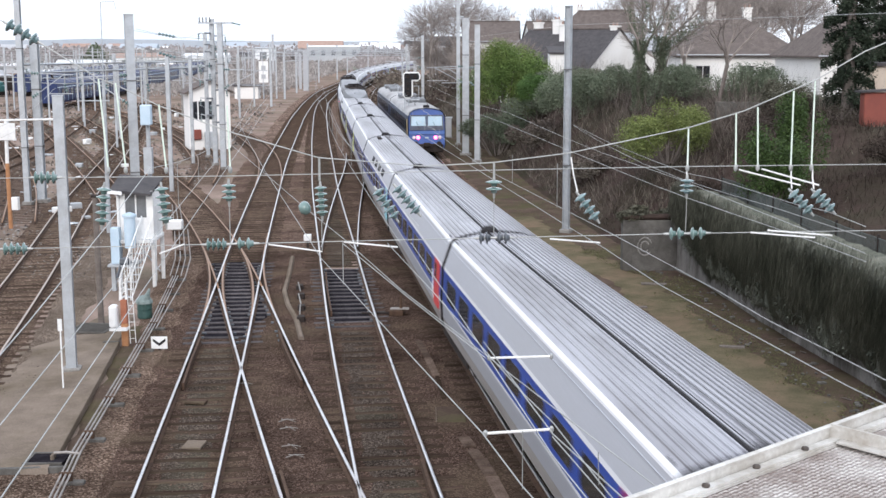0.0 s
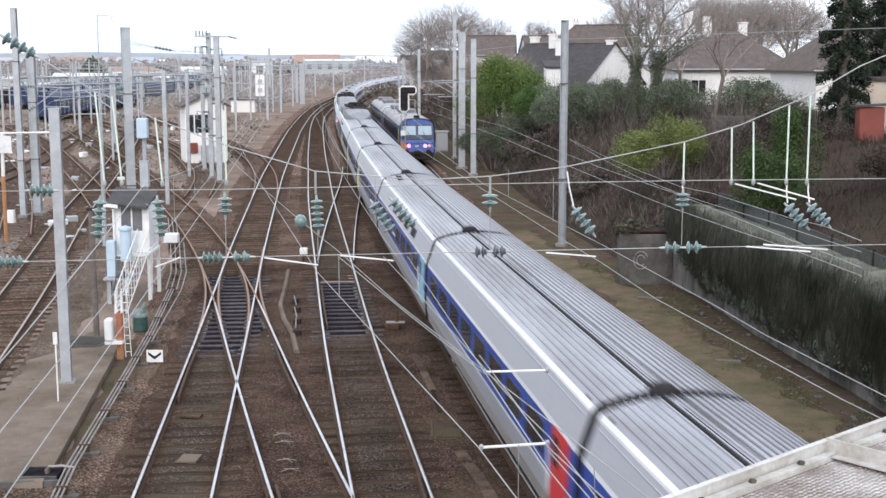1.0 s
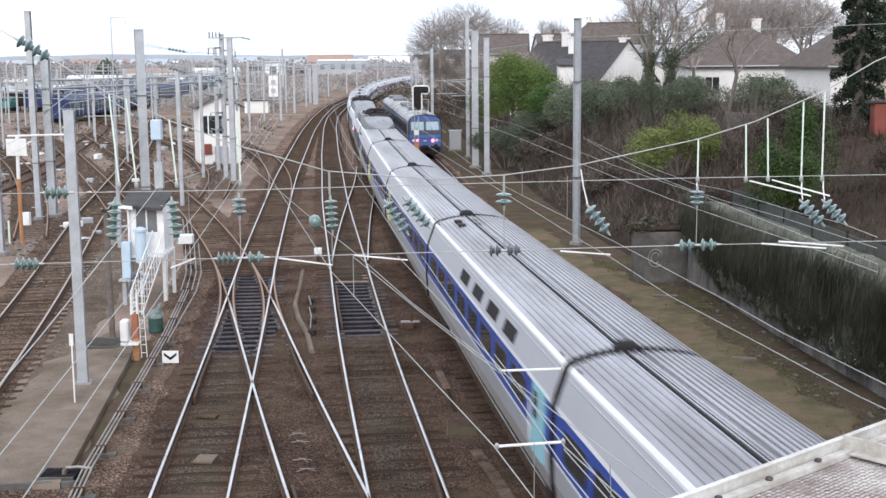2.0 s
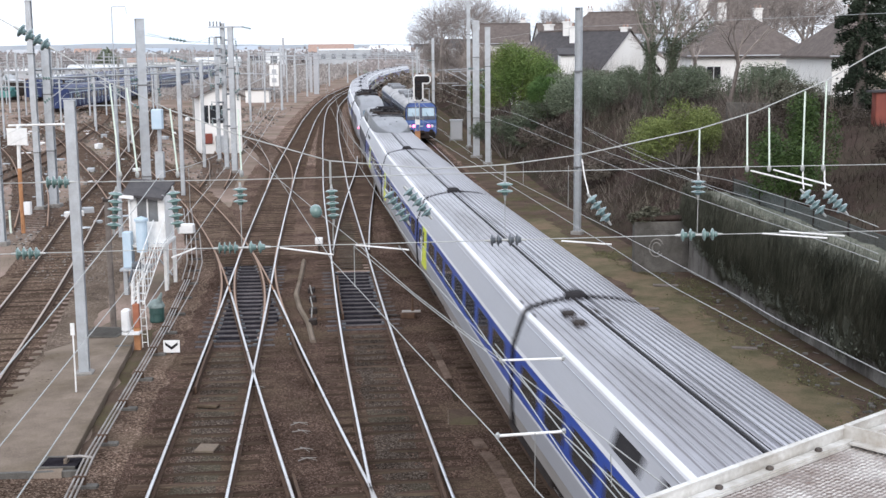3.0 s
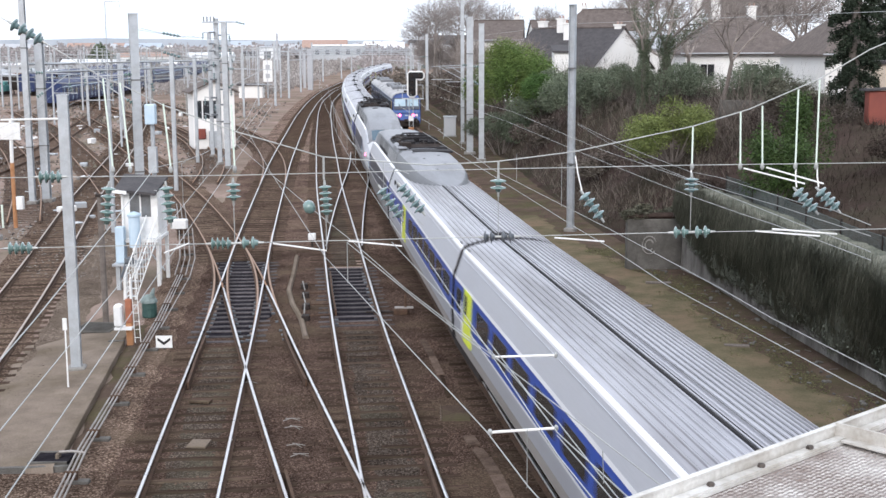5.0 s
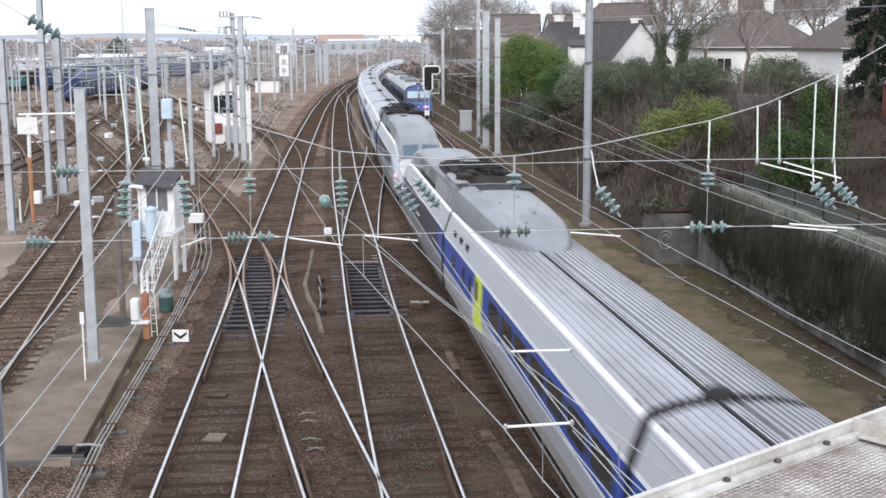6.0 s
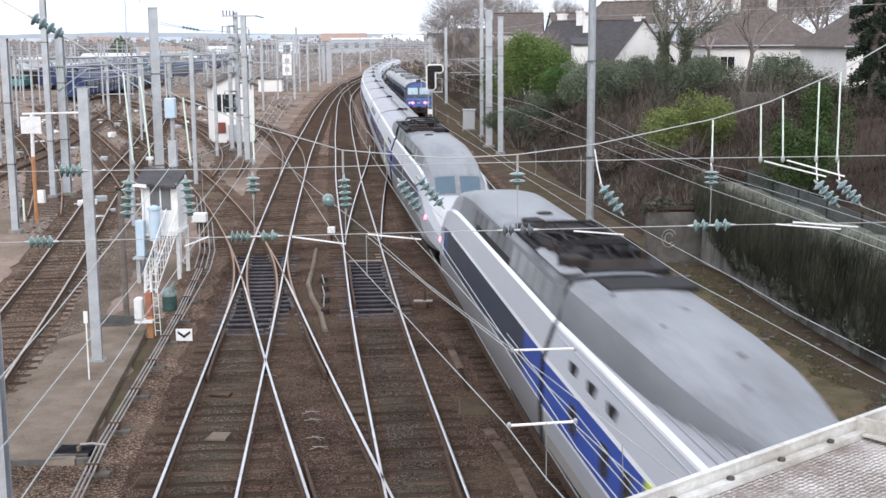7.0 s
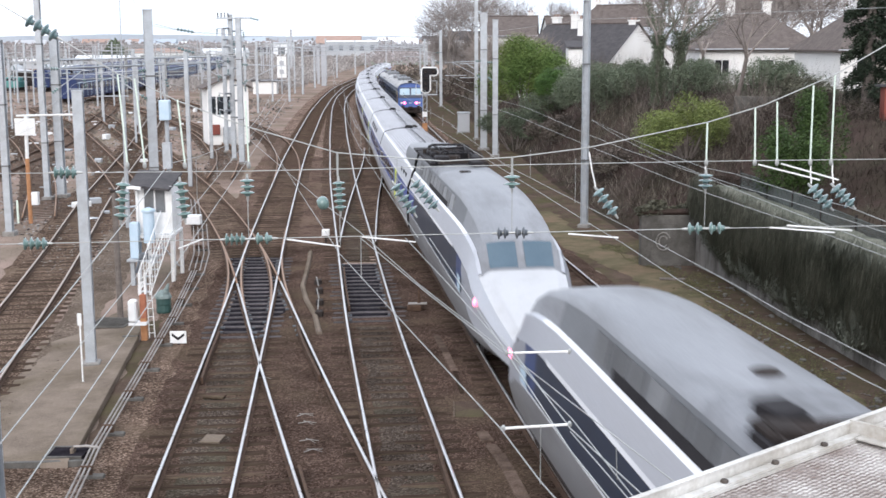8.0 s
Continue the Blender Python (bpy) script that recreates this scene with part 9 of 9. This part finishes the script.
    shrub("round_tree", -108.6, 420, -0.2, 5.0, 4, 9.0, "leaf_dark", 3000, 0.5, 91, "dark round evergreen beyond the yard", 9, "tree")
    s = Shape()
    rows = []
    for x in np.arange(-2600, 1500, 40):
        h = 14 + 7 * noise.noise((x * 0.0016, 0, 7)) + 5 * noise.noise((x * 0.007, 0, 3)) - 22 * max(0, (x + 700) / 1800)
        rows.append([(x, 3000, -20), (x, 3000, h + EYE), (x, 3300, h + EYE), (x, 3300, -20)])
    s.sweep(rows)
    solid("backdrop_hills", s, "hill", "hills on the horizon, haze put into their blue-grey colour", "hills", kind="structure")


def yard_clutter():
    """Small pale boxes, boards and heaps between the sidings."""
    rnd = random.Random(19)
    for k in range(60):
        y = rnd.uniform(58, 165)
        x = -14 - (y - 50) * rnd.uniform(0.14, 0.42)
        w, d, h = rnd.uniform(0.15, 1.0), rnd.uniform(0.15, 0.5), 0.05 + 0.4 * rnd.random() ** 2.5
        solid("lineside_box", bx(-w / 2, w / 2, -d / 2, d / 2, 0, h, b=0.03), rnd.choice(["white_paint", "concrete", "galvanised", "far_white"]), "small pale lineside box between the sidings", "box", group="lineside boxes", m=Matrix.Translation((x, y, -0.22)) @ Matrix.Rotation(rnd.uniform(0, 3), 4, "Z"))


yard_clutter()


def yard_litter():
    """Weeds, stones and boards strewn over the yard, and wires strung across it."""
    rnd = random.Random(23)
    for mat, n, lo, hi, label in (("concrete", 5000, 0.03, 0.09, "pale stones and litter strewn over the yard"), ("soot", 4000, 0.03, 0.10, "dark clinker and oil spots strewn over the yard"), ("twig_dry", 3500, 0.05, 0.14, "dry weeds between the sidings")):
        s = Shape()
        for i in range(n):
            y = 46 + 140 * rnd.random() ** 1.3
            x = -12 - (y - 40) * rnd.uniform(0.06, 0.46)
            if mat == "twig_dry" and (y < 84 or noise.noise((x * 0.12, y * 0.07, 3)) < 0.05):
                continue
            r = rnd.uniform(lo, hi) * (0.6 + y / 90)
            a, h = rnd.random() * 6.3, r * (1.3 if mat == "twig_dry" else 0.5)
            c, d = math.cos(a) * r, math.sin(a) * r
            s.add([(x - c, y - d, -0.22), (x + d * 0.6, y - c * 0.6, -0.22), (x + c, y + d, -0.22), (x - d * 0.6, y + c * 0.6, -0.22), (x + rnd.uniform(-r, r) * 0.4, y, -0.22 + h)], [(0, 1, 4), (1, 2, 4), (2, 3, 4), (3, 0, 4)])
        solid("yard_litter", s, mat, label, "litter", kind="stuff")
    for y, x0, x1, z in ((74, -27, -15, 6.4), (92, -33, -17, 6.2), (112, -42, -19, 6.6), (128, -46, -20, 6.2), (150, -55, -22, 6.8), (178, -60, -24, 6.6), (205, -62, -24, 6.8), (236, -64, -26, 6.6)):
        t = thing("cross_span", "thin span wires with hanging insulators over the sidings", "overhead line", group="cross spans of the yard")
        for dz in (0.0, 1.1):
            part("span_wire", tb([(x0, y, z + dz), ((x0 + x1) / 2, y, z + dz - 0.25), (x1, y, z + dz)], 0.022, 4), "wire", t)
        for k in range(5):
            x = x0 + (x1 - x0) * (k + 0.5) / 5
            part("drop_rod", tb([(x, y, z + 0.9), (x, y, z - 0.3)], 0.03, 5), "wire", t)
            insulator(t, (x, y, z - 0.25), (x + 0.1, y, z - 0.75), 3, 0.12, "grey_glass")
        for x in (x0, x1):
            part("end_post", bx(x - 0.11, x + 0.11, y - 0.11, y + 0.11, -0.22, z + 1.4), "galvanised", t)


yard_litter()
distance()


# ---- the tracks: rails and sleepers ----
railway("a", "main track with shiny rails on worn timber sleepers", 14, 330, 80, bearers=(35.4, 49.5))
railway("b", "crossover track on worn timber sleepers", 14, 43, 43, skip=(24, 44), drop=0.012)
railway("b", "turnout track with rust brown rails on worn timber sleepers", 43, 150, 75, top="rail_brown", skip=(43, 49), drop=0.012)
railway("c", "main track with shiny rails and a set of points", 14, 330, 85, bearers=(37.6, 48), drop=0.006)
railway("d", "turnout track leading towards the next line", 52, 98, 75, drop=0.02)
railway("t", "track under the high-speed train", 10, 380, 40, drop=0.004)


def slip(a, b, y0, y1):
    """Slip rails that lead from one line to another inside a crossing."""
    def x(y):
        k = min(1, max(0, (y - y0) / (y1 - y0)))
        k = k * k * (3 - 2 * k)
        return TRACK[a].x(y) * (1 - k) + TRACK[b].x(y) * k
    c = Curve([(y, x(y)) for y in np.arange(y0 - 6, y1 + 6.1, 1.0)])
    t = thing("slip_rails", "rust brown slip rails inside the crossing", "rail", kind="structure")
    for off in (-0.7525, 0.7525):
        head, base = rail_mesh(c, off, y0 - 1, y1 + 1, 0.065)
        for shape in (head, base):
            shape.v = [(p[0], p[1], p[2] - 0.008) for p in shape.v]
        r = part("rail", head, "rail_brown", t)
        part("rail_foot", base, "rail_rust", r)


slip("a", "b", 37, 55)
slip("b", "a", 37, 55)
railway("e", "track under the local train", 16, 330, 50, drop=0.015)
railway("k", "turnout track curving into the yard", 74, 185, 76, top="rail_brown", drop=0.02, dusty=True)
railway("l", "siding with dull brown rails on old sleepers", 14, 190, 80, top="rail_dull", spacing=0.72, drop=0.01)
railway("m", "siding with rusty rails", 42, 210, 44, top="rail_rust", spacing=0.72, dusty=True)
railway("n", "yard turnout track with rusty rails", 62, 165, 63, top="rail_brown", drop=0.016, dusty=True)
railway("o", "yard turnout track with rusty rails", 77, 195, 78, top="rail_brown", drop=0.022, dusty=True)
railway("p", "yard track with rusty rails", 60, 138, 61, top="rail_brown", drop=0.018, dusty=True)
railway("q", "yard track with rusty rails", 94, 188, 95, top="rail_brown", drop=0.024, dusty=True)


def motions():
    times = [k * 0.5 for k in range(17)]
    for s, length, turned, car in TRAIN:
        walk(car, [(t, car_pose(s - SPEED * t, length, turned)) for t in times])
    walk(LOCAL, [(t, local_pose(t)) for t in times])


motions()
